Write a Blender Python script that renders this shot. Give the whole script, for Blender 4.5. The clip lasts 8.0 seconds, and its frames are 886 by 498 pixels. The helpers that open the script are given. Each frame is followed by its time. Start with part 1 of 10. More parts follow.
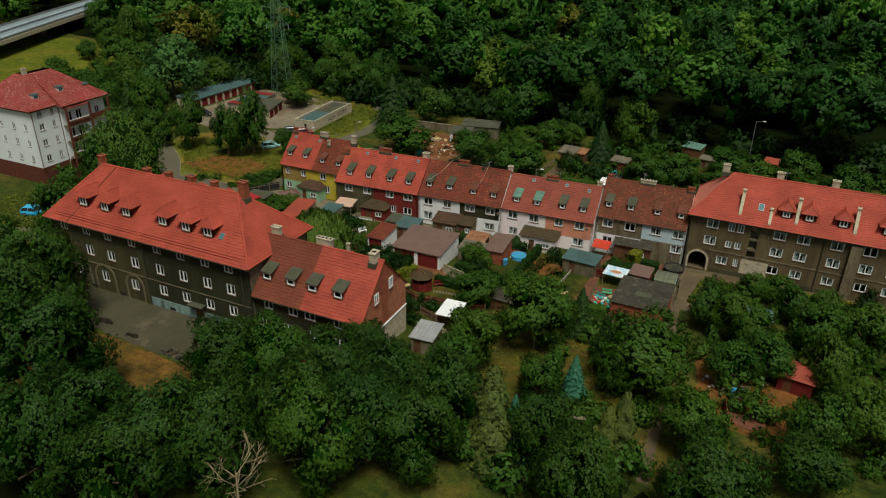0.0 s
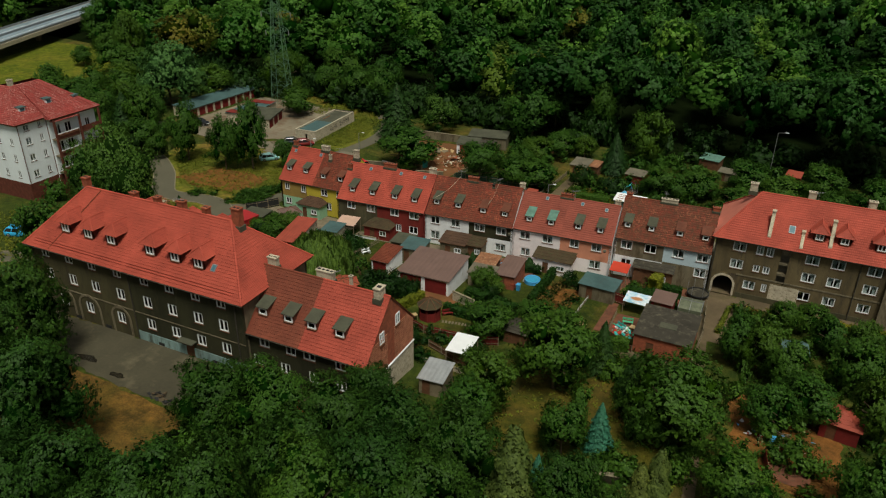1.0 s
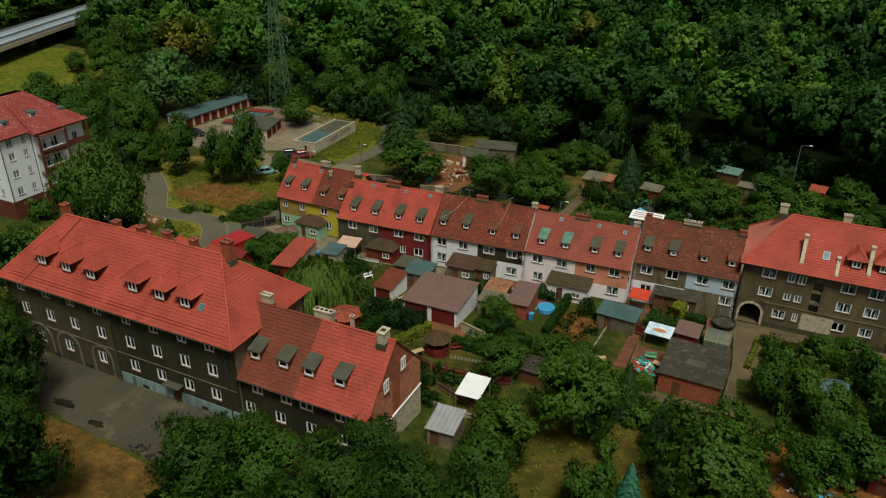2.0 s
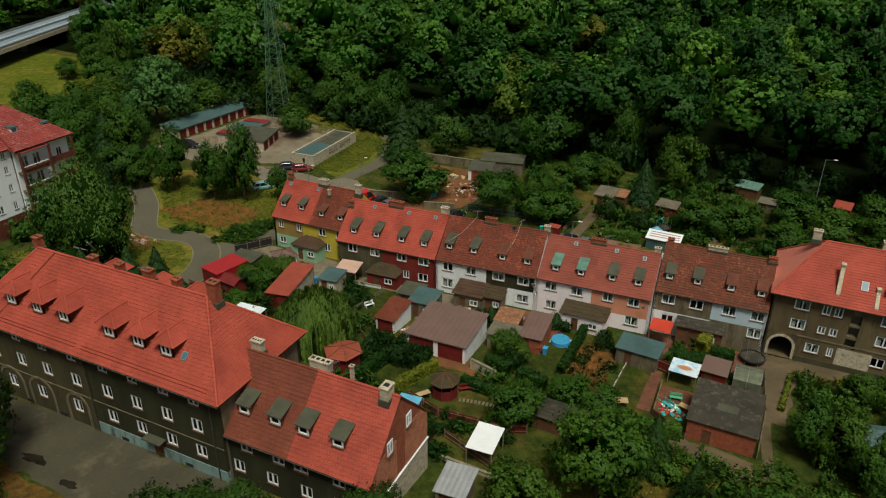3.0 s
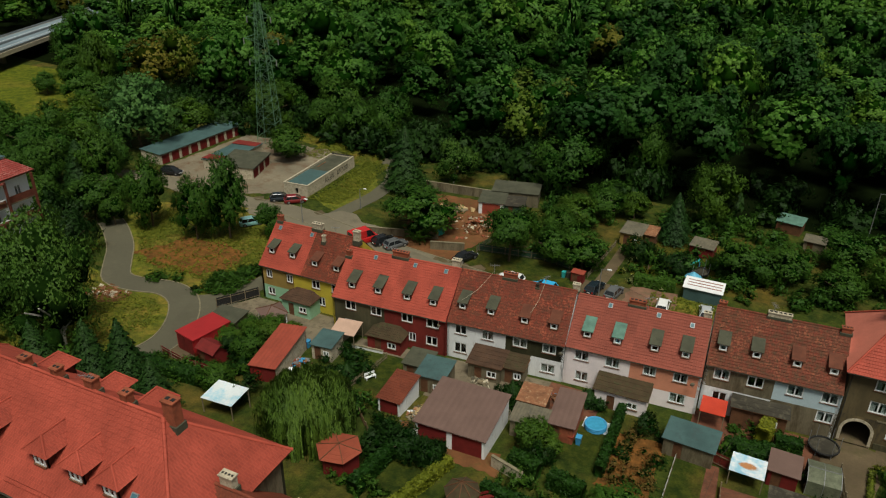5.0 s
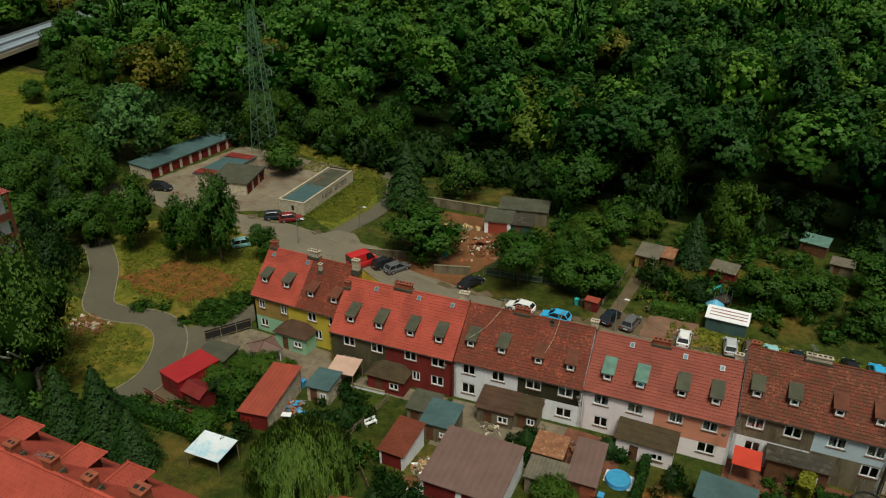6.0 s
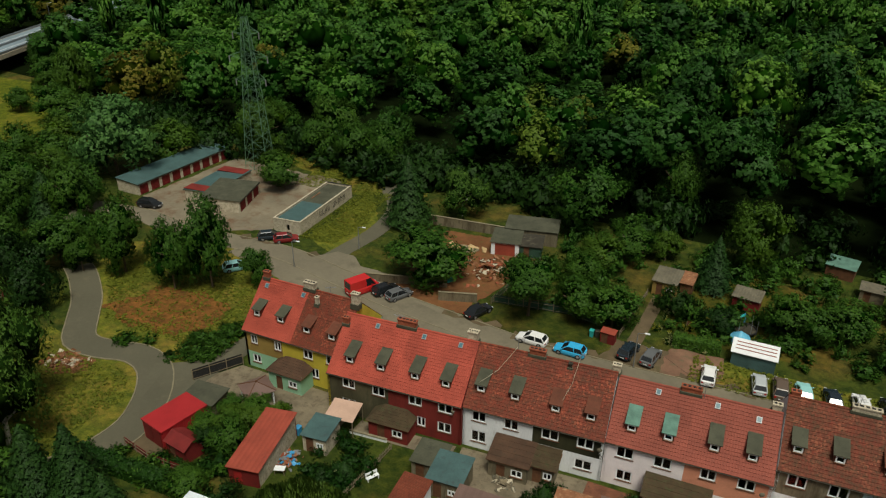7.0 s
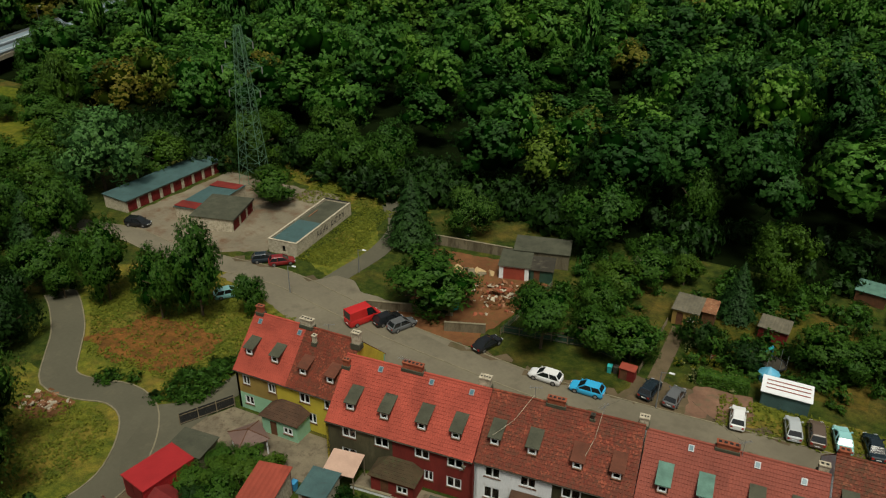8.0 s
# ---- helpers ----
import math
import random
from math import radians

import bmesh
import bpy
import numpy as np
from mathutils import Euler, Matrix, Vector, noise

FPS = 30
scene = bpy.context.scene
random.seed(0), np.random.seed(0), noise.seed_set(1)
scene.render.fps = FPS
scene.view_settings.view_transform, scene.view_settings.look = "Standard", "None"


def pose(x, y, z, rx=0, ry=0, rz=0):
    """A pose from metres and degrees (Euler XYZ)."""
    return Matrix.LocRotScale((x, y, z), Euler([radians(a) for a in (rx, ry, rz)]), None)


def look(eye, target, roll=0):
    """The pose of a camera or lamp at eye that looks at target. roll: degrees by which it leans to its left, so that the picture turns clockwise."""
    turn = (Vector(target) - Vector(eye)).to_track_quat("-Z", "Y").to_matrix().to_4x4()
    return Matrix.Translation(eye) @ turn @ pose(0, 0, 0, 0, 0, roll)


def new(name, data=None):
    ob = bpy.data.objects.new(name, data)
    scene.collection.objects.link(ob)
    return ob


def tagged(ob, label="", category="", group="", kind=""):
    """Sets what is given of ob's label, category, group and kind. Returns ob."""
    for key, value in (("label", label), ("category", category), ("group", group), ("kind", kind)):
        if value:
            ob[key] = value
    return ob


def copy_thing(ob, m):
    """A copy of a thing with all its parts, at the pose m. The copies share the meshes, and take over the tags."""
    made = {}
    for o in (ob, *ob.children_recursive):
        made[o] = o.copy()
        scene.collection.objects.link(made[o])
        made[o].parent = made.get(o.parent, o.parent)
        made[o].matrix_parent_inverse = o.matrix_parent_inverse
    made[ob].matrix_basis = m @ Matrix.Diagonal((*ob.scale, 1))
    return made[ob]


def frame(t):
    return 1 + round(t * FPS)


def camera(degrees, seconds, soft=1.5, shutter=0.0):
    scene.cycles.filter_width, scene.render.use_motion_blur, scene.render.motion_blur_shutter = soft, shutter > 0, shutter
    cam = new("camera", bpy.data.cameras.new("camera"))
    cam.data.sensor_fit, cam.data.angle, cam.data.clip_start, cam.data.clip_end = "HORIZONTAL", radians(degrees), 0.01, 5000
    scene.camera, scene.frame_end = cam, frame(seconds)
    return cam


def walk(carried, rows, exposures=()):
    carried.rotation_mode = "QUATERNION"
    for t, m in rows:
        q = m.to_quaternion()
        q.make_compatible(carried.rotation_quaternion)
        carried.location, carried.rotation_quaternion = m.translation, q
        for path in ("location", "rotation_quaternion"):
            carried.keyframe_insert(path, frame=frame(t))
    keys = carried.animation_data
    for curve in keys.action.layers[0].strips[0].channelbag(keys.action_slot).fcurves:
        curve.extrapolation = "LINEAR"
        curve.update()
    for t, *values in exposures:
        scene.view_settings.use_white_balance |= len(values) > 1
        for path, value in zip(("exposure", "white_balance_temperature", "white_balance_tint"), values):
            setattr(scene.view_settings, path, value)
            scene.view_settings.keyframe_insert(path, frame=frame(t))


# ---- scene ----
cam = camera(62.5, 8.0, 1.2)
# seconds, eye, heading, pitch, roll
ROWS = [
    (0.0, 2.814, -2.546, 53.748, 24.924, -26.701, 0.85),
    (0.5, 0.765, 0.674, 53.753, 25.035, -26.688, 0.791),
    (1.0, -1.287, 3.955, 53.77, 25.128, -26.68, 0.732),
    (1.5, -3.341, 7.288, 53.801, 25.204, -26.676, 0.674),
    (2.0, -5.399, 10.666, 53.844, 25.263, -26.677, 0.618),
    (2.5, -7.462, 14.081, 53.899, 25.305, -26.681, 0.564),
    (3.0, -9.531, 17.525, 53.968, 25.332, -26.691, 0.513),
    (3.5, -11.607, 20.989, 54.048, 25.343, -26.704, 0.466),
    (4.0, -13.692, 24.467, 54.142, 25.34, -26.723, 0.423),
    (4.5, -15.786, 27.951, 54.248, 25.322, -26.746, 0.385),
    (5.0, -17.89, 31.431, 54.367, 25.291, -26.773, 0.353),
    (5.5, -20.005, 34.9, 54.499, 25.248, -26.806, 0.327),
    (6.0, -22.134, 38.352, 54.643, 25.191, -26.844, 0.308),
    (6.5, -24.276, 41.776, 54.8, 25.123, -26.886, 0.297),
    (7.0, -26.432, 45.166, 54.969, 25.044, -26.933, 0.294),
    (7.5, -28.605, 48.514, 55.151, 24.954, -26.986, 0.3),
    (8.0, -30.795, 51.811, 55.346, 24.853, -27.044, 0.315),
]
walk(cam, [(t, pose(x, y, z, 0, 0, yaw) @ pose(0, 0, 0, 90 + pitch) @ pose(0, 0, 0, 0, 0, roll)) for t, x, y, z, yaw, pitch, roll in ROWS],
     exposures=[(0.0, 0.0, 7000, 2), (8.0, 0.0, 7000, 2)])

# ---- sky and sun: a dull, bright-overcast day ----
world = bpy.data.worlds.new("sky")
scene.world = world
world.use_nodes = True
wn = world.node_tree.nodes
sky = wn.new("ShaderNodeTexSky")
sky.sky_type = "NISHITA"
sky.sun_disc = False
sky.sun_elevation = radians(65)
sky.sun_rotation = radians(138)
sky.air_density, sky.dust_density, sky.ozone_density = 1.0, 4.0, 1.0
wn["Background"].inputs["Strength"].default_value = 0.05
haze = wn.new("ShaderNodeHueSaturation")
haze.inputs["Saturation"].default_value = 0.4
world.node_tree.links.new(sky.outputs[0], haze.inputs["Color"])
world.node_tree.links.new(haze.outputs[0], wn["Background"].inputs["Color"])
sun_data = bpy.data.lights.new("sun", "SUN")
sun_data.energy, sun_data.angle, sun_data.color = 2.9, radians(18), (1.0, 0.97, 0.92)
sun = new("sun", sun_data)
sun.matrix_world = look((20, 60, 90), (20 - 0.36, 60 + 0.48, 90 - 1.28))


# ---- materials ----
def nodes_of(name):
    m = bpy.data.materials.new(name)
    m.use_nodes = True
    nt = m.node_tree
    return m, nt, nt.nodes["Principled BSDF"]


def noise_node(nt, vec, scale, detail=4.0, rough=0.6):
    n = nt.nodes.new("ShaderNodeTexNoise")
    n.inputs["Scale"].default_value, n.inputs["Detail"].default_value, n.inputs["Roughness"].default_value = scale, detail, rough
    nt.links.new(vec, n.inputs["Vector"])
    return n.outputs["Fac"]


def ramp(nt, fac, lo, hi, a=(0, 0, 0), b=(1, 1, 1)):
    r = nt.nodes.new("ShaderNodeValToRGB")
    r.color_ramp.elements[0].position, r.color_ramp.elements[1].position = lo, hi
    r.color_ramp.elements[0].color, r.color_ramp.elements[1].color = (*a, 1), (*b, 1)
    nt.links.new(fac, r.inputs[0])
    return r.outputs[0]


def blend(nt, fac, a, b, mode="MIX"):
    n = nt.nodes.new("ShaderNodeMix")
    n.data_type, n.blend_type = "RGBA", mode
    for sock, v in ((n.inputs[0], fac), (n.inputs[6], a), (n.inputs[7], b)):
        if isinstance(v, (int, float)):
            sock.default_value = v
        elif isinstance(v, tuple):
            sock.default_value = (*v, 1)
        else:
            nt.links.new(v, sock)
    return n.outputs[2]


def place_vec(nt, kind="Object"):
    """Metres in the thing's own frame, shifted from thing to thing."""
    tc, oi = nt.nodes.new("ShaderNodeTexCoord"), nt.nodes.new("ShaderNodeObjectInfo")
    sh = nt.nodes.new("ShaderNodeVectorMath")
    sh.operation = "MULTIPLY_ADD"
    sh.inputs[0].default_value = (37.0, 61.0, 23.0)
    nt.links.new(oi.outputs["Random"], sh.inputs[1])
    nt.links.new(tc.outputs[kind], sh.inputs[2])
    return sh.outputs[0], oi.outputs["Random"]


def bump_of(nt, bsdf, height, strength, dist):
    b = nt.nodes.new("ShaderNodeBump")
    b.inputs["Strength"].default_value, b.inputs["Distance"].default_value = strength, dist
    nt.links.new(height, b.inputs["Height"])
    nt.links.new(b.outputs[0], bsdf.inputs["Normal"])


def warm(c):
    """Coloured paints and earths a little warmer; greys and whites as they are."""
    return (c[0] * 1.05, c[1], c[2] * 0.84) if max(c) - min(c) > 0.18 * max(c) and c[0] > c[2] else c


def shade(c, k):
    return tuple(min(1.0, v * k) for v in c)


def plain(name, col, rough=0.8, var=0.25, broad=0.6, fine=9.0, stain=None, amount=0.5, bump=0.25, metal=0.0, spec=0.3, streak=False):
    """A surface with broad and fine variation, and stains where wanted."""
    col, stain = warm(col), stain and warm(stain)
    m, nt, p = nodes_of(name)
    vec, rnd = place_vec(nt)
    if streak:
        mp = nt.nodes.new("ShaderNodeMapping")
        mp.inputs["Scale"].default_value = (1, 1, 0.25)
        nt.links.new(vec, mp.inputs[0])
        vec = mp.outputs[0]
    big, small = noise_node(nt, vec, broad, 5), noise_node(nt, vec, fine, 6)
    c = blend(nt, ramp(nt, big, 0.3, 0.7), shade(col, 1 - var), shade(col, 1 + var))
    c = blend(nt, 0.6 * var + 0.15, c, ramp(nt, small, 0.25, 0.75, (0.35, 0.35, 0.35), (1, 1, 1)), "MULTIPLY")
    if stain:
        lo = 0.66 - 0.3 * amount
        c = blend(nt, ramp(nt, noise_node(nt, vec, broad * 2.3, 7, 0.7), lo, lo + 0.16), c, stain)
    nt.links.new(c, p.inputs["Base Color"])
    p.inputs["Roughness"].default_value, p.inputs["Metallic"].default_value = rough, metal
    p.inputs["Specular IOR Level"].default_value = spec
    if bump:
        bump_of(nt, p, small, bump, 0.03)
    return m


def tiles(name, col, col2, old=0.0, moss=(0.07, 0.04, 0.028), pale=(0.36, 0.13, 0.085)):
    """Clay tiles: rolls, light on the course edges painted as pale joint lines, tile-to-tile colour, weathering in
    patches. UV is in metres.
    """
    col, col2, moss, pale = (warm(c) for c in (col, col2, moss, pale))
    m, nt, p = nodes_of(name)
    uv = nt.nodes.new("ShaderNodeTexCoord").outputs["UV"]
    vec, rnd = place_vec(nt)
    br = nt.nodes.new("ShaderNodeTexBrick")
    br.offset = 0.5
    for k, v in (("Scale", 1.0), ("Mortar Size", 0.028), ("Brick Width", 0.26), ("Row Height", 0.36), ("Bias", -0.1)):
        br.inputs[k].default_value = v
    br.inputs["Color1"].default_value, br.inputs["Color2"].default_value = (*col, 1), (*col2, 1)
    # mortar paler than the tile: painted light on the course edges
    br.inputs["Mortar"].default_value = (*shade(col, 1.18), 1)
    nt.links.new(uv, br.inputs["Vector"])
    big, mid = noise_node(nt, vec, 0.35, 5), noise_node(nt, vec, 1.7, 7, 0.75)
    c = blend(nt, 0.7, br.outputs["Color"], ramp(nt, big, 0.3, 0.7, (0.52, 0.5, 0.48), (1.08, 1.08, 1.08)), "MULTIPLY")
    if old:
        cell = nt.nodes.new("ShaderNodeTexVoronoi")
        cell.inputs["Scale"].default_value = 6.0
        nt.links.new(vec, cell.inputs["Vector"])
        c = blend(nt, ramp(nt, mid, 0.5 - 0.16 * old, 0.66), c, moss)
        spots = blend(nt, ramp(nt, noise_node(nt, vec, 0.5, 4, 0.7), 0.42, 0.62), (0.0, 0.0, 0.0), ramp(nt, cell.outputs["Color"], 0.6, 0.75, (0, 0, 0), (0.85 * old,) * 3))
        c = blend(nt, spots, c, pale)
        c = blend(nt, ramp(nt, noise_node(nt, vec, 6.0, 4, 0.7), 0.56, 0.66, (0, 0, 0), (0.3 * old,) * 3), c, pale)
    else:
        c = blend(nt, ramp(nt, mid, 0.55, 0.8, (0, 0, 0), (0.4, 0.4, 0.4)), c, shade(col, 0.55))
    nt.links.new(c, p.inputs["Base Color"])
    p.inputs["Roughness"].default_value, p.inputs["Specular IOR Level"].default_value = 0.7, 0.25
    wave = nt.nodes.new("ShaderNodeTexWave")
    wave.inputs["Scale"].default_value = 1.21
    wave.inputs["Distortion"].default_value = 0.0
    nt.links.new(uv, wave.inputs["Vector"])
    bump_of(nt, p, wave.outputs["Fac"], 0.15, 0.04)
    return m


def leaves(name, col, tip, spread=0.35, speck=2.6, gloss=0.2):
    """Foliage: leaf-to-leaf, clump and tree-to-tree colour."""
    col, tip = ((c[0] * 1.12, c[1] * 1.22, c[2] * 0.92) for c in (col, tip))
    m, nt, p = nodes_of(name)
    geo, oi, tc = nt.nodes.new("ShaderNodeNewGeometry"), nt.nodes.new("ShaderNodeObjectInfo"), nt.nodes.new("ShaderNodeTexCoord")
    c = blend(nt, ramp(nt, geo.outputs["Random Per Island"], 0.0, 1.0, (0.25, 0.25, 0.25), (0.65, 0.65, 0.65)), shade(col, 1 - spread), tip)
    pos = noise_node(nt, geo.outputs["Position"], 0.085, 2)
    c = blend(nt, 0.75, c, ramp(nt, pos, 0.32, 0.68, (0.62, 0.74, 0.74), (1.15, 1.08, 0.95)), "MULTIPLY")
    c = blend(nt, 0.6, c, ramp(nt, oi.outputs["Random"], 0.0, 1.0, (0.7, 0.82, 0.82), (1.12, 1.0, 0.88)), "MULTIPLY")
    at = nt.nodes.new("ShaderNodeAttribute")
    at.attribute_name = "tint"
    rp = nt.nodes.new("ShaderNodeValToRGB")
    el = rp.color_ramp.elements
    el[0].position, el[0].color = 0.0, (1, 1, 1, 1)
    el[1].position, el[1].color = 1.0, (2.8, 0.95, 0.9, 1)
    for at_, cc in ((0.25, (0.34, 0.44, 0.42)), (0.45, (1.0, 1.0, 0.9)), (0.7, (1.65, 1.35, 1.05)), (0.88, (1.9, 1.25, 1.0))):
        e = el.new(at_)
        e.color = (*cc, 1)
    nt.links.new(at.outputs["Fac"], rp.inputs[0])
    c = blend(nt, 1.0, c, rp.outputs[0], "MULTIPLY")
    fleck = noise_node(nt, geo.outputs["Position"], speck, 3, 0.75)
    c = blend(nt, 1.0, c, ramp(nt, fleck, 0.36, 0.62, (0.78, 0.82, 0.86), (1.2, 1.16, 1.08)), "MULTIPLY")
    nt.links.new(c, p.inputs["Base Color"])
    p.inputs["Roughness"].default_value, p.inputs["Specular IOR Level"].default_value = 0.6, gloss
    tr = nt.nodes.new("ShaderNodeBsdfTranslucent")
    nt.links.new(c, tr.inputs[0])
    mx = nt.nodes.new("ShaderNodeMixShader")
    mx.inputs[0].default_value = 0.28
    nt.links.new(p.outputs[0], mx.inputs[1])
    nt.links.new(tr.outputs[0], mx.inputs[2])
    nt.links.new(mx.outputs[0], nt.nodes["Material Output"].inputs[0])
    return m


def window_glass(name):
    m, nt, p = nodes_of(name)
    gl, tr, fr, mx = (nt.nodes.new("ShaderNode" + k) for k in ("BsdfGlossy", "BsdfTransparent", "Fresnel", "MixShader"))
    gl.inputs["Roughness"].default_value = 0.03
    tr.inputs[0].default_value = (0.75, 0.82, 0.82, 1)
    fr.inputs[0].default_value = 1.6
    nt.links.new(fr.outputs[0], mx.inputs[0])
    nt.links.new(tr.outputs[0], mx.inputs[1])
    nt.links.new(gl.outputs[0], mx.inputs[2])
    nt.links.new(mx.outputs[0], nt.nodes["Material Output"].inputs[0])
    return m


def meadow(name, a, b, dry, dry_amount=0.5):
    """Rough grass with dry patches and bare spots; metres of the world."""
    a, b, dry = warm(a), warm(b), warm(dry)
    m, nt, p = nodes_of(name)
    pos = nt.nodes.new("ShaderNodeNewGeometry").outputs["Position"]
    f1, f2, f3 = noise_node(nt, pos, 0.09, 6, 0.65), noise_node(nt, pos, 0.9, 6, 0.7), noise_node(nt, pos, 6.0, 4, 0.7)
    c = blend(nt, ramp(nt, f2, 0.3, 0.7), a, b)
    lo = 0.68 - 0.35 * dry_amount
    c = blend(nt, ramp(nt, f1, lo, lo + 0.2), c, dry)
    c = blend(nt, 0.7, c, ramp(nt, f3, 0.32, 0.66, (0.5, 0.52, 0.5), (1.2, 1.18, 1.1)), "MULTIPLY")
    c = blend(nt, 0.8, c, ramp(nt, noise_node(nt, pos, 0.45, 6, 0.75), 0.36, 0.64, (0.45, 0.55, 0.55), (1.35, 1.25, 1.05)), "MULTIPLY")
    nt.links.new(c, p.inputs["Base Color"])
    p.inputs["Roughness"].default_value, p.inputs["Specular IOR Level"].default_value = 0.95, 0.1
    bump_of(nt, p, f3, 0.6, 0.15)
    return m


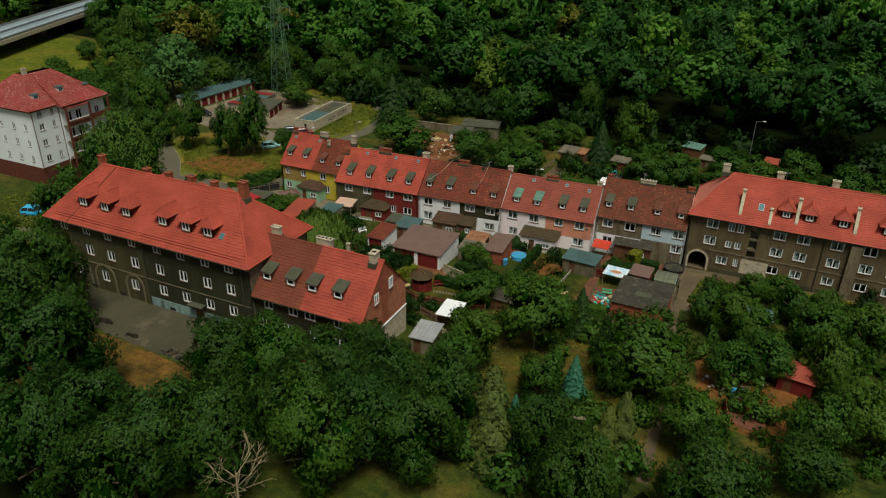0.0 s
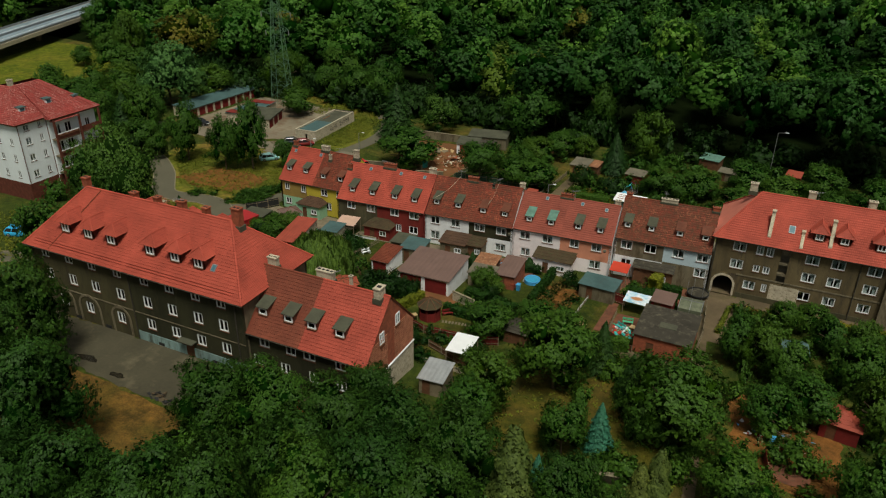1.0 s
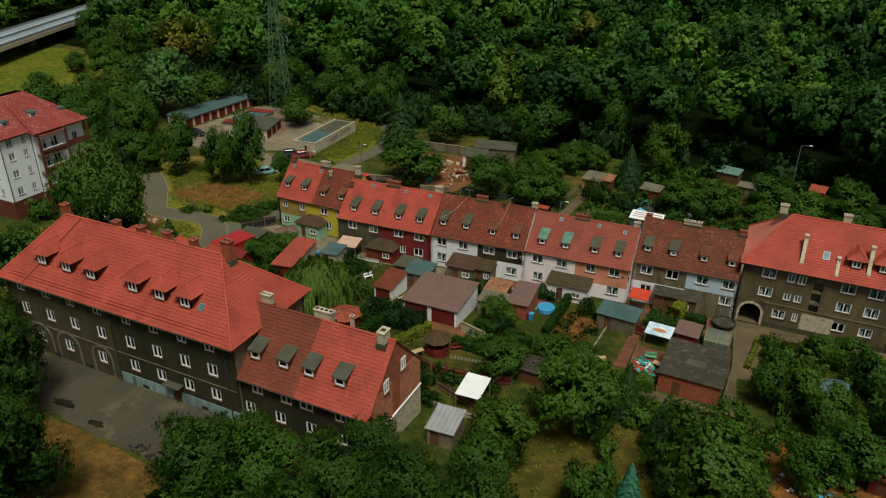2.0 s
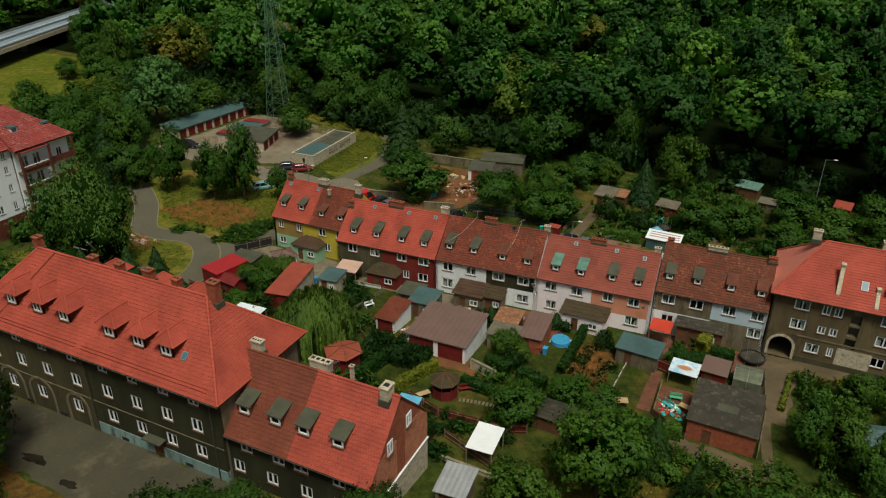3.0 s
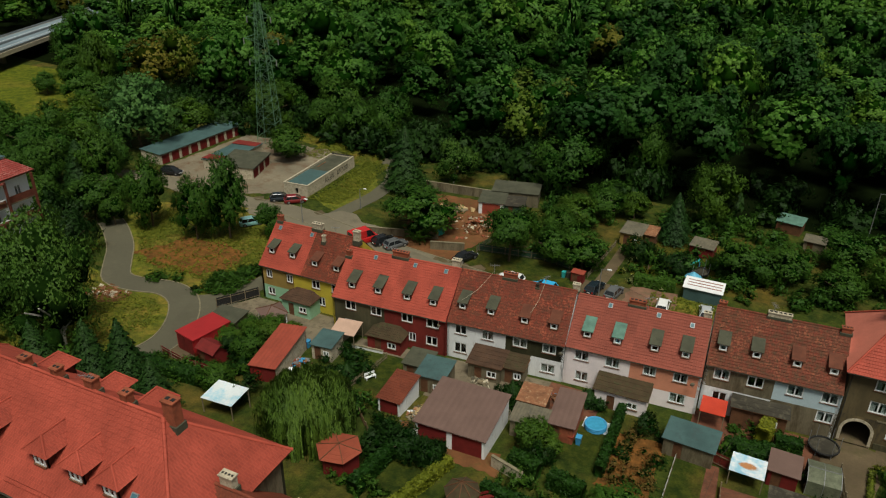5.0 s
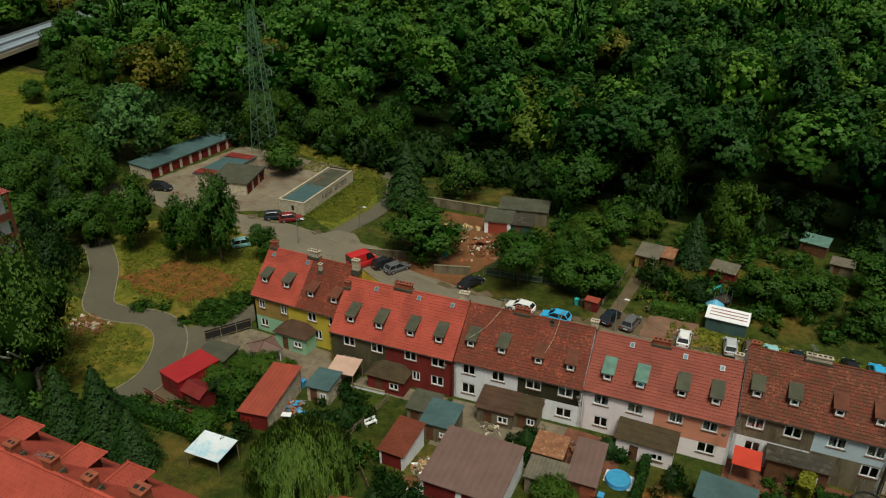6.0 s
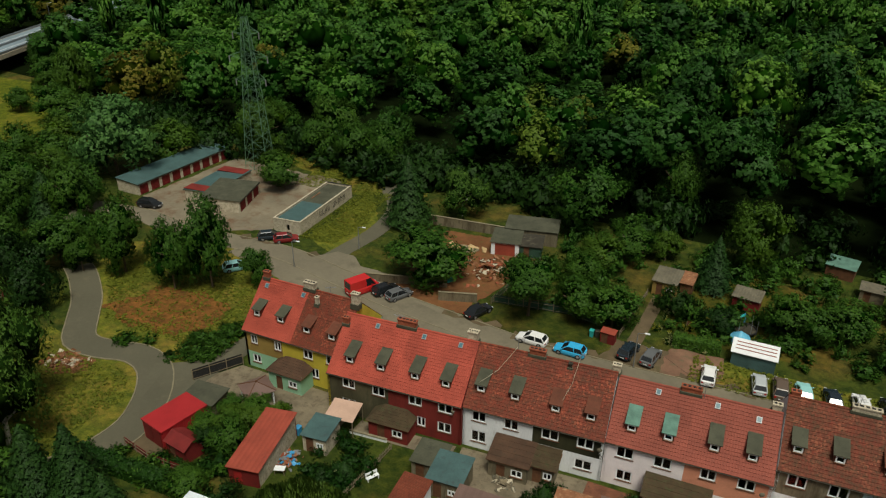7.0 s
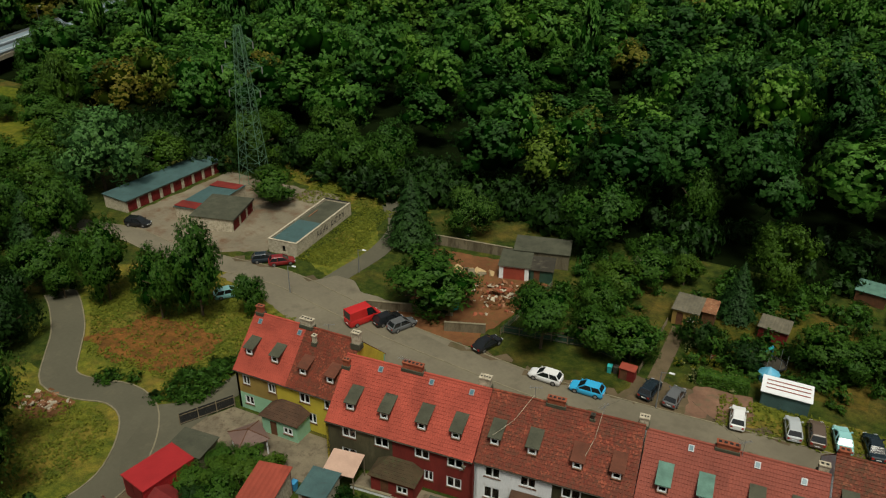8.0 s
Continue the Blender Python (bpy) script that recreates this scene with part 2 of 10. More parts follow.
M = dict(
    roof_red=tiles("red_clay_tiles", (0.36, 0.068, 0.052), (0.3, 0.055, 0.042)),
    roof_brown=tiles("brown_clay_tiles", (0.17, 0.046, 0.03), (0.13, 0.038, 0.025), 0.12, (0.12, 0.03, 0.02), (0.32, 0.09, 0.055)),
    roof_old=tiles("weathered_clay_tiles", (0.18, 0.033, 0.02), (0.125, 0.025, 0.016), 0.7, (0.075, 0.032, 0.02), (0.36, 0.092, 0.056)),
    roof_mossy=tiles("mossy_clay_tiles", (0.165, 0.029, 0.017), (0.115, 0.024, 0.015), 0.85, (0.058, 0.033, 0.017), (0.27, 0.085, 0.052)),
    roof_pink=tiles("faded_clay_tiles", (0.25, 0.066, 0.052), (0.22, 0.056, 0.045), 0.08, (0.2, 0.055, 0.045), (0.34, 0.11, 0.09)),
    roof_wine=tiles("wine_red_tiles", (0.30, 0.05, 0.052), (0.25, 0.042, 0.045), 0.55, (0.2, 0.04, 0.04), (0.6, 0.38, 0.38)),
    roof_salmon=plain("pale_salmon_tiles", (0.58, 0.19, 0.16), 0.75, 0.08, 0.6, 5),
    render_olive=plain("grey_olive_render", (0.125, 0.1, 0.06), 0.9, 0.35, 0.35, 8, (0.055, 0.045, 0.034), 0.5, streak=True),
    render_street=plain("dark_olive_render", (0.062, 0.057, 0.03), 0.9, 0.4, 0.35, 8, (0.036, 0.03, 0.022), 0.5, streak=True),
    render_dark=plain("sooty_brown_render", (0.028, 0.029, 0.014), 0.9, 0.45, 0.4, 8, (0.055, 0.05, 0.03), 0.3, streak=True),
    render_grey=plain("bare_grey_render", (0.17, 0.15, 0.115), 0.9, 0.35, 0.5, 8, (0.08, 0.065, 0.045), 0.55, streak=True),
    render_brown=plain("brown_render", (0.07, 0.066, 0.042), 0.9, 0.4, 0.4, 8, (0.12, 0.11, 0.075), 0.3, streak=True),
    plaster_white=plain("white_render", (0.8, 0.82, 0.84), 0.85, 0.1, 0.5, 8, (0.45, 0.42, 0.38), 0.3, streak=True),
    plaster_pale=plain("pale_pink_render", (0.86, 0.78, 0.79), 0.85, 0.08, 0.5, 8),
    plaster_salmon=plain("salmon_render", (0.62, 0.27, 0.20), 0.85, 0.1, 0.5, 8),
    plaster_yellow=plain("olive_yellow_render", (0.5, 0.42, 0.06), 0.85, 0.15, 0.5, 8),
    plaster_ochre=plain("dull_ochre_render", (0.30, 0.21, 0.07), 0.85, 0.2, 0.5, 8),
    plaster_mint=plain("mint_render", (0.28, 0.50, 0.33), 0.85, 0.12, 0.5, 8),
    plaster_teal=plain("stained_blue_green_render", (0.2, 0.3, 0.29), 0.9, 0.3, 0.6, 8, (0.07, 0.085, 0.07), 0.5, streak=True),
    plaster_blue=plain("pale_blue_render", (0.48, 0.60, 0.66), 0.85, 0.12, 0.5, 8),
    plaster_red=plain("dark_red_render", (0.17, 0.022, 0.02), 0.85, 0.25, 0.5, 8, streak=True),
    apartment_white=plain("apartment_white_render", (0.78, 0.84, 0.87), 0.8, 0.06, 0.3, 6, streak=True),
    brick_red=plain("red_brickwork", (0.29, 0.085, 0.052), 0.9, 0.3, 1.5, 14, (0.11, 0.035, 0.028), 0.4),
    brick_pale=plain("weathered_brick_courses", (0.36, 0.15, 0.1), 0.9, 0.3, 1.5, 14, (0.2, 0.07, 0.05), 0.4),
    brick_dark=plain("dark_brickwork", (0.12, 0.035, 0.025), 0.9, 0.3, 1.5, 14),
    chimney_pale=plain("rendered_chimney", (0.5, 0.46, 0.41), 0.9, 0.25, 1.5, 9, (0.2, 0.17, 0.14), 0.5),
    soot=plain("soot_black", (0.02, 0.02, 0.02), 0.95, 0.2),
    felt=plain("grey_green_roofing_felt", (0.07, 0.075, 0.06), 0.85, 0.25, 0.5, 7, (0.042, 0.047, 0.038), 0.45),
    felt_dark=plain("black_roofing_felt", (0.042, 0.039, 0.034), 0.85, 0.35, 0.5, 7, (0.1, 0.092, 0.078), 0.45),
    felt_red=plain("red_brown_felt_shingles", (0.27, 0.062, 0.04), 0.8, 0.15, 0.8, 8),
    felt_mossy=plain("mossy_brown_felt", (0.062, 0.044, 0.027), 0.9, 0.3, 0.8, 7, (0.05, 0.055, 0.028), 0.5),
    felt_rust=plain("red_brown_felt", (0.13, 0.046, 0.032), 0.85, 0.25, 0.8, 7, (0.085, 0.036, 0.026), 0.4),
    felt_brown=plain("brown_roofing_felt", (0.075, 0.042, 0.03), 0.85, 0.25, 0.8, 7, (0.05, 0.035, 0.026), 0.4),
    felt_blue=plain("blue_grey_roof_sheet", (0.06, 0.115, 0.115), 0.6, 0.2, 0.5, 7, (0.05, 0.075, 0.075), 0.4),
    copper=plain("green_copper", (0.11, 0.22, 0.175), 0.6, 0.25, 1.2, 8),
    metal_purple=plain("purple_brown_metal_sheet", (0.155, 0.102, 0.102), 0.5, 0.12, 0.5, 7),
    metal_red=plain("red_painted_sheet", (0.34, 0.022, 0.03), 0.45, 0.12, 0.6, 7),
    metal_dark_red=plain("dark_red_boards", (0.16, 0.016, 0.018), 0.7, 0.25, 0.8, 8),
    sheet_red=plain("red_corrugated_sheet", (0.30, 0.062, 0.046), 0.6, 0.15, 0.7, 8, (0.2, 0.05, 0.04), 0.3),
    rust=plain("rusty_sheet", (0.25, 0.115, 0.07), 0.8, 0.35, 1.2, 8, (0.4, 0.29, 0.2), 0.4),
    zinc=plain("galvanised_sheet", (0.55, 0.57, 0.58), 0.45, 0.12, 1.0, 8, metal=0.6),
    asbestos=plain("grey_fibre_cement", (0.14, 0.13, 0.11), 0.9, 0.25, 0.8, 8, (0.08, 0.08, 0.066), 0.45),
    wood_brown=plain("brown_boards", (0.13, 0.06, 0.035), 0.8, 0.3, 1.2, 12),
    green_boards=plain("dark_green_boards", (0.03, 0.075, 0.05), 0.7, 0.2, 0.8, 8),
    wood_grey=plain("weathered_boards", (0.2, 0.17, 0.13), 0.85, 0.3, 1.2, 12),
    wood_pale=plain("pale_boards", (0.45, 0.33, 0.2), 0.8, 0.2, 1.2, 12),
    paint_white=plain("white_paint", (0.82, 0.84, 0.86), 0.4, 0.05, 1.0, 10, bump=0),
    # the blue stain paints a bluish reflection into the white sheet
    tarp_white=plain("white_tarpaulin", (0.7, 0.76, 0.8), 0.4, 0.08, 0.25, 5, (0.3, 0.58, 0.72), 0.6),
    tarp_blue=plain("blue_tarpaulin", (0.12, 0.42, 0.62), 0.4, 0.15, 0.8, 5),
    awning_red=plain("bright_red_canvas", (0.5, 0.05, 0.03), 0.7, 0.1, 0.8, 8),
    awning_cream=plain("cream_canvas", (0.52, 0.36, 0.33), 0.7, 0.1, 0.8, 8),
    dusty_glass=plain("dusty_greenhouse_glass", (0.13, 0.15, 0.12), 0.35, 0.35, 1.5, 6, (0.07, 0.09, 0.06), 0.4, bump=0),
    curtain=plain("net_curtain", (0.7, 0.7, 0.68), 0.9, 0.12, 2.0, 12, bump=0),
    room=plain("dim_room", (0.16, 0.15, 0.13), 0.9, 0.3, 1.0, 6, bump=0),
    glass=window_glass("window_glass"),
    blue_glass=plain("skylight_pane", (0.07, 0.16, 0.2), 0.3, 0.1, 1, 5, bump=0, spec=0.3),
    asphalt=plain("worn_asphalt", (0.1, 0.097, 0.078), 0.8, 0.1, 0.1, 2.2, (0.13, 0.12, 0.094), 0.36, bump=0.1),
    concrete=plain("old_concrete", (0.2, 0.178, 0.148), 0.9, 0.3, 0.12, 3, (0.13, 0.08, 0.055), 0.56),
    yard=plain("worn_asphalt_yard", (0.062, 0.058, 0.043), 0.7, 0.3, 0.12, 2.5, (0.11, 0.1, 0.074), 0.42, bump=0.1),
    bridge_road=plain("pale_blue_grey_road", (0.2, 0.26, 0.3), 0.6, 0.15, 0.1, 3),
    plaza=plain("worn_pale_asphalt", (0.17, 0.155, 0.13), 0.85, 0.15, 0.12, 2.2, (0.12, 0.108, 0.09), 0.45, bump=0.1),
    kerb=plain("concrete_kerb", (0.22, 0.2, 0.155), 0.9, 0.25, 1.0, 8),
    gravel=plain("gravel_lane", (0.115, 0.088, 0.06), 0.95, 0.3, 0.25, 5, (0.075, 0.066, 0.034), 0.5),
    pink_gravel=plain("pinkish_gravel", (0.2, 0.115, 0.088), 0.95, 0.3, 0.4, 5, (0.13, 0.1, 0.07), 0.45),
    soil=plain("bare_reddish_soil", (0.16, 0.07, 0.032), 0.95, 0.3, 0.35, 4, (0.10, 0.075, 0.025), 0.45),
    slabs=plain("pale_paving", (0.18, 0.155, 0.125), 0.9, 0.3, 0.5, 6, (0.1, 0.08, 0.062), 0.5),
    brickpave=plain("red_paving", (0.155, 0.062, 0.042), 0.9, 0.3, 0.8, 6, (0.07, 0.045, 0.032), 0.45),
    grass=meadow("rough_grass", (0.028, 0.05, 0.011), (0.056, 0.076, 0.017), (0.12, 0.095, 0.03), 0.5),
    meadow_dry=meadow("dry_meadow", (0.085, 0.115, 0.02), (0.155, 0.165, 0.032), (0.22, 0.15, 0.048), 0.55),
    lawn=meadow("garden_lawn", (0.026, 0.046, 0.01), (0.056, 0.07, 0.014), (0.105, 0.078, 0.026), 0.5),
    meadow_far=meadow("olive_meadow", (0.075, 0.11, 0.014), (0.12, 0.14, 0.018), (0.17, 0.16, 0.03), 0.5),
    brown_ground=meadow("bare_brown_ground", (0.16, 0.075, 0.028), (0.2, 0.092, 0.036), (0.14, 0.1, 0.026), 0.3),
    bank=meadow("dry_brown_bank", (0.10, 0.06, 0.022), (0.17, 0.1, 0.034), (0.075, 0.065, 0.02), 0.45),
    orchard=meadow("dry_orchard_grass", (0.054, 0.066, 0.012), (0.092, 0.084, 0.018), (0.125, 0.088, 0.028), 0.55),
    wet=plain("wet_asphalt", (0.022, 0.02, 0.016), 0.18, 0.3, 0.8, 6, bump=0, spec=0.5),
    # near-black: shade under the trees is put into this colour
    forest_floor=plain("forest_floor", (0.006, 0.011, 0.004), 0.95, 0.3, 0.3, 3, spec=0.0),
    bark=plain("grey_brown_bark", (0.09, 0.07, 0.05), 0.95, 0.3, 3, 12),
    dead_wood=plain("bleached_dead_wood", (0.34, 0.29, 0.21), 0.9, 0.25, 2, 9),
    birch_bark=plain("pale_bark", (0.42, 0.4, 0.36), 0.9, 0.3, 3, 9, (0.07, 0.06, 0.05), 0.4),
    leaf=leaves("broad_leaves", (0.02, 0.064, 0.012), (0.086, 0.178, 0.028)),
    # dark end lowered to paint the black gaps between sprays
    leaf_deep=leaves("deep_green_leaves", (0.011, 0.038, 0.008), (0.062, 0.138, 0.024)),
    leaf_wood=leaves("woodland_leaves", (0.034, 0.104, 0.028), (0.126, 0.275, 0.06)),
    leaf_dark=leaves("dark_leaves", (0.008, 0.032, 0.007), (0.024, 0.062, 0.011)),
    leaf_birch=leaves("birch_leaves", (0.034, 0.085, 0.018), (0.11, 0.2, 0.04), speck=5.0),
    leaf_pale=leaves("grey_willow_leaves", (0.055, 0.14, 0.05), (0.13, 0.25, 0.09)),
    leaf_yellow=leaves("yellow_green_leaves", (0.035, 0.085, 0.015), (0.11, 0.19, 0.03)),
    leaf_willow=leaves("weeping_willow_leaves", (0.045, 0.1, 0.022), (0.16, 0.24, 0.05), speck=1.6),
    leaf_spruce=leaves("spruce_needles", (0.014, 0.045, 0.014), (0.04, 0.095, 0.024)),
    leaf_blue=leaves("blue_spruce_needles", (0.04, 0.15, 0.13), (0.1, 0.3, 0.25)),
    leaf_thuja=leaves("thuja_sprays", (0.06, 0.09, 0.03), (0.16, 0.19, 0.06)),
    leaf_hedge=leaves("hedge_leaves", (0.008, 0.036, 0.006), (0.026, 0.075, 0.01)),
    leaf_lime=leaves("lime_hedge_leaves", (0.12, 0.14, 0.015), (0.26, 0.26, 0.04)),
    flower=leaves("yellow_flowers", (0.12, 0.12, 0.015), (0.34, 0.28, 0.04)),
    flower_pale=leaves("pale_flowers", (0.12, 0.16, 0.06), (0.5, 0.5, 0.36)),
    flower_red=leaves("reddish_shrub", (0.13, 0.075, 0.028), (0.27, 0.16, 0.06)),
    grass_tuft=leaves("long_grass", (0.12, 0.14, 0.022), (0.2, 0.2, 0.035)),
    # dark crown-core colour for painted gap shade; no mesh uses it
    gap_shade=plain("crown_gap_shade", (0.016, 0.015, 0.008), 0.95, 0.3, bump=0),
    rubber=plain("tyre_rubber", (0.02, 0.02, 0.02), 0.8, 0.1, bump=0),
    alloy=plain("wheel_alloy", (0.45, 0.45, 0.47), 0.3, 0.1, metal=0.8, bump=0),
    car_glass=plain("dark_car_glass", (0.015, 0.018, 0.02), 0.05, 0.1, bump=0, spec=0.8),
    lamp_clear=plain("headlight", (0.6, 0.62, 0.65), 0.1, 0.1, bump=0, spec=0.8),
    lamp_red=plain("tail_light", (0.35, 0.01, 0.01), 0.15, 0.1, bump=0, spec=0.8),
    pylon_green=plain("green_painted_steel", (0.11, 0.22, 0.13), 0.6, 0.15, 1, 8),
    steel=plain("grey_steel", (0.3, 0.31, 0.32), 0.5, 0.15, 1, 8, metal=0.5),
    plastic_blue=plain("blue_plastic", (0.06, 0.32, 0.6), 0.35, 0.08, bump=0),
    plastic_green=plain("green_plastic", (0.08, 0.45, 0.25), 0.35, 0.08, bump=0),
    plastic_teal=plain("teal_plastic", (0.04, 0.42, 0.40), 0.35, 0.08, bump=0),
    water=plain("pool_water", (0.05, 0.33, 0.55), 0.06, 0.15, 2, 8, bump=0.1, spec=0.5),
)
# darker copies of the leaf colours: gap shade painted onto the crown cores
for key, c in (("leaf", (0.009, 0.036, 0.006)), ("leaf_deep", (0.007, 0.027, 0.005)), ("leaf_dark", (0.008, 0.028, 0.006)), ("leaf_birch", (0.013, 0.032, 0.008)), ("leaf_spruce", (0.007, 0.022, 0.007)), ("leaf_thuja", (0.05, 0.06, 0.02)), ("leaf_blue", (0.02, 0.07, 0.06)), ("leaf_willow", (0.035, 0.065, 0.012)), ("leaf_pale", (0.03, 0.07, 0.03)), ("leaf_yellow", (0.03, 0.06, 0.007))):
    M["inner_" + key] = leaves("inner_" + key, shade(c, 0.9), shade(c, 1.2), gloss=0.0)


def printed_sheet():
    """A pale blue tarpaulin with a faded orange-brown print in the middle."""
    m, nt, p = nodes_of("printed_tarpaulin")
    tc = nt.nodes.new("ShaderNodeTexCoord").outputs["Object"]
    mp = nt.nodes.new("ShaderNodeMapping")
    mp.inputs["Scale"].default_value = (0.75, 1.5, 0.0)
    nt.links.new(tc, mp.inputs[0])
    gr = nt.nodes.new("ShaderNodeTexGradient")
    gr.gradient_type = "SPHERICAL"
    nt.links.new(mp.outputs[0], gr.inputs[0])
    nz = noise_node(nt, tc, 2.2, 4)
    mul = nt.nodes.new("ShaderNodeMath")
    mul.operation = "MULTIPLY"
    nt.links.new(gr.outputs["Fac"], mul.inputs[0])
    nt.links.new(nz, mul.inputs[1])
    c = blend(nt, ramp(nt, noise_node(nt, tc, 0.9, 3), 0.4, 0.6), (0.72, 0.76, 0.8), (0.3, 0.55, 0.7))
    c = blend(nt, ramp(nt, mul.outputs[0], 0.12, 0.24), c, (0.45, 0.2, 0.08))
    nt.links.new(c, p.inputs["Base Color"])
    p.inputs["Roughness"].default_value = 0.45
    return m


M["printed"] = printed_sheet()
for tone, c in (("white", (0.8, 0.8, 0.8)), ("sky_blue", (0.04, 0.42, 0.75)), ("black", (0.012, 0.013, 0.015)), ("navy", (0.015, 0.025, 0.035)), ("silver", (0.45, 0.48, 0.5)), ("grey", (0.12, 0.125, 0.13)), ("wine", (0.2, 0.015, 0.02)), ("red", (0.5, 0.02, 0.025)), ("teal", (0.3, 0.6, 0.6)), ("brown", (0.12, 0.09, 0.08))):
    M["car_" + tone] = plain(tone + "_car_paint", c, 0.22, 0.04, 0.5, 5, bump=0, spec=0.6)


# ---- building blocks ----
def part(name, bm, material, parent=None, label=""):
    """Links a bmesh (or a finished mesh) as one mesh object under a thing or a part."""
    if isinstance(bm, bpy.types.Mesh):
        me = bm
    else:
        me = bpy.data.meshes.new(name)
        bm.to_mesh(me)
        bm.free()
    if material and not me.materials:
        me.materials.append(M[material])
    ob = new(name, me)
    if parent:
        ob.parent = parent
    if label:
        tagged(ob, label)
    return ob


def thing(name, m, label, category, group="", kind=""):
    ob = new(name)
    ob.matrix_world = m
    return tagged(ob, label, category, group, kind)


def box(bm, x0, x1, y0, y1, z0, z1):
    v = [bm.verts.new((x, y, z)) for z in (z0, z1) for x, y in ((x0, y0), (x1, y0), (x1, y1), (x0, y1))]
    for f in ((3, 2, 1, 0), (4, 5, 6, 7), (0, 1, 5, 4), (1, 2, 6, 5), (2, 3, 7, 6), (3, 0, 4, 7)):
        bm.faces.new([v[i] for i in f])
    return v


def boxes(*dims):
    bm = bmesh.new()
    for d in dims:
        box(bm, *d)
    return bm


def prism(bm, low, high):
    """A closed solid between two rings of the same count."""
    a, b = [bm.verts.new(p) for p in low], [bm.verts.new(p) for p in high]
    n = len(a)
    bm.faces.new(a[::-1])
    bm.faces.new(b)
    for i in range(n):
        bm.faces.new((a[i], a[(i + 1) % n], b[(i + 1) % n], b[i]))


def ring(cx, cy, z, r, n=12, turn=0.0):
    return [(cx + r * math.cos(turn + 2 * math.pi * i / n), cy + r * math.sin(turn + 2 * math.pi * i / n), z) for i in range(n)]


def beam(bm, a, b, w):
    """A square bar between two points."""
    a, b = Vector(a), Vector(b)
    d = (b - a).normalized()
    s = d.cross(Vector((0, 0, 1)) if abs(d.z) < 0.9 else Vector((1, 0, 0))).normalized() * w / 2
    u = d.cross(s).normalized() * w / 2
    prism(bm, [a + s + u, a - s + u, a - s - u, a + s - u], [b + s + u, b - s + u, b - s - u, b + s - u])


KNOTS = [(40, 5.8), (58, 5.3), (66, 4.2), (72, 3.4), (82, 2.0), (95, 0.7), (102, 0.3), (116, -0.2)]


def gz(y):
    """Height of the ground: a shelf with the street, falling through the gardens to the lower lane."""
    return float(np.interp(y, [k[0] for k in KNOTS], [k[1] for k in KNOTS]))


def ragged(outline, step=0.7, deep=0.55, seed=1):
    """The outline with an uneven, overgrown edge."""
    out = []
    for a, b in zip(outline, outline[1:] + outline[:1]):
        L = math.hypot(b[0] - a[0], b[1] - a[1])
        n = max(1, int(L / step))
        for i in range(n):
            x, y = a[0] + (b[0] - a[0]) * i / n, a[1] + (b[1] - a[1]) * i / n
            w = deep * (noise.noise((x * 0.35, y * 0.35, seed)) * 1.6 + noise.noise((x * 1.3, y * 1.3, seed + 5)))
            out.append((x - (b[1] - a[1]) / L * w, y + (b[0] - a[0]) / L * w))
    return out


def patch(name, outline, material, lift, label, kind="structure", category="ground", rough=0.0):
    """A flat piece of ground cover that follows the ground; rough is the depth of its uneven edge."""
    if rough:
        outline = ragged(list(outline), deep=rough)
    bm = bmesh.new()
    bm.faces.new([bm.verts.new((x, y, 0)) for x, y in outline])
    for y, _ in KNOTS:
        bmesh.ops.bisect_plane(bm, geom=bm.verts[:] + bm.edges[:] + bm.faces[:], plane_co=(0, y, 0), plane_no=(0, 1, 0))
    bmesh.ops.triangulate(bm, faces=bm.faces[:])
    for v in bm.verts:
        v.co.z = gz(v.co.y) + lift
    bmesh.ops.recalc_face_normals(bm, faces=bm.faces[:])
    if sum(f.normal.z for f in bm.faces) < 0:
        bmesh.ops.reverse_faces(bm, faces=bm.faces[:])
    return tagged(part(name, bm, material), label, category, kind=kind)


def smooth_line(pts, step=1.5):
    P = [Vector((*p, 0)) for p in pts]
    P = [2 * P[0] - P[1]] + P + [2 * P[-1] - P[-2]]
    out = []
    for i in range(1, len(P) - 2):
        n = max(2, int((P[i + 1] - P[i]).length / step))
        for k in range(n):
            t = k / n
            a, b, c, d = P[i - 1:i + 3]
            out.append(0.5 * (2 * b + (c - a) * t + (2 * a - 5 * b + 4 * c - d) * t * t + (3 * b - a - 3 * c + d) * t ** 3))
    out.append(P[-2])
    return out


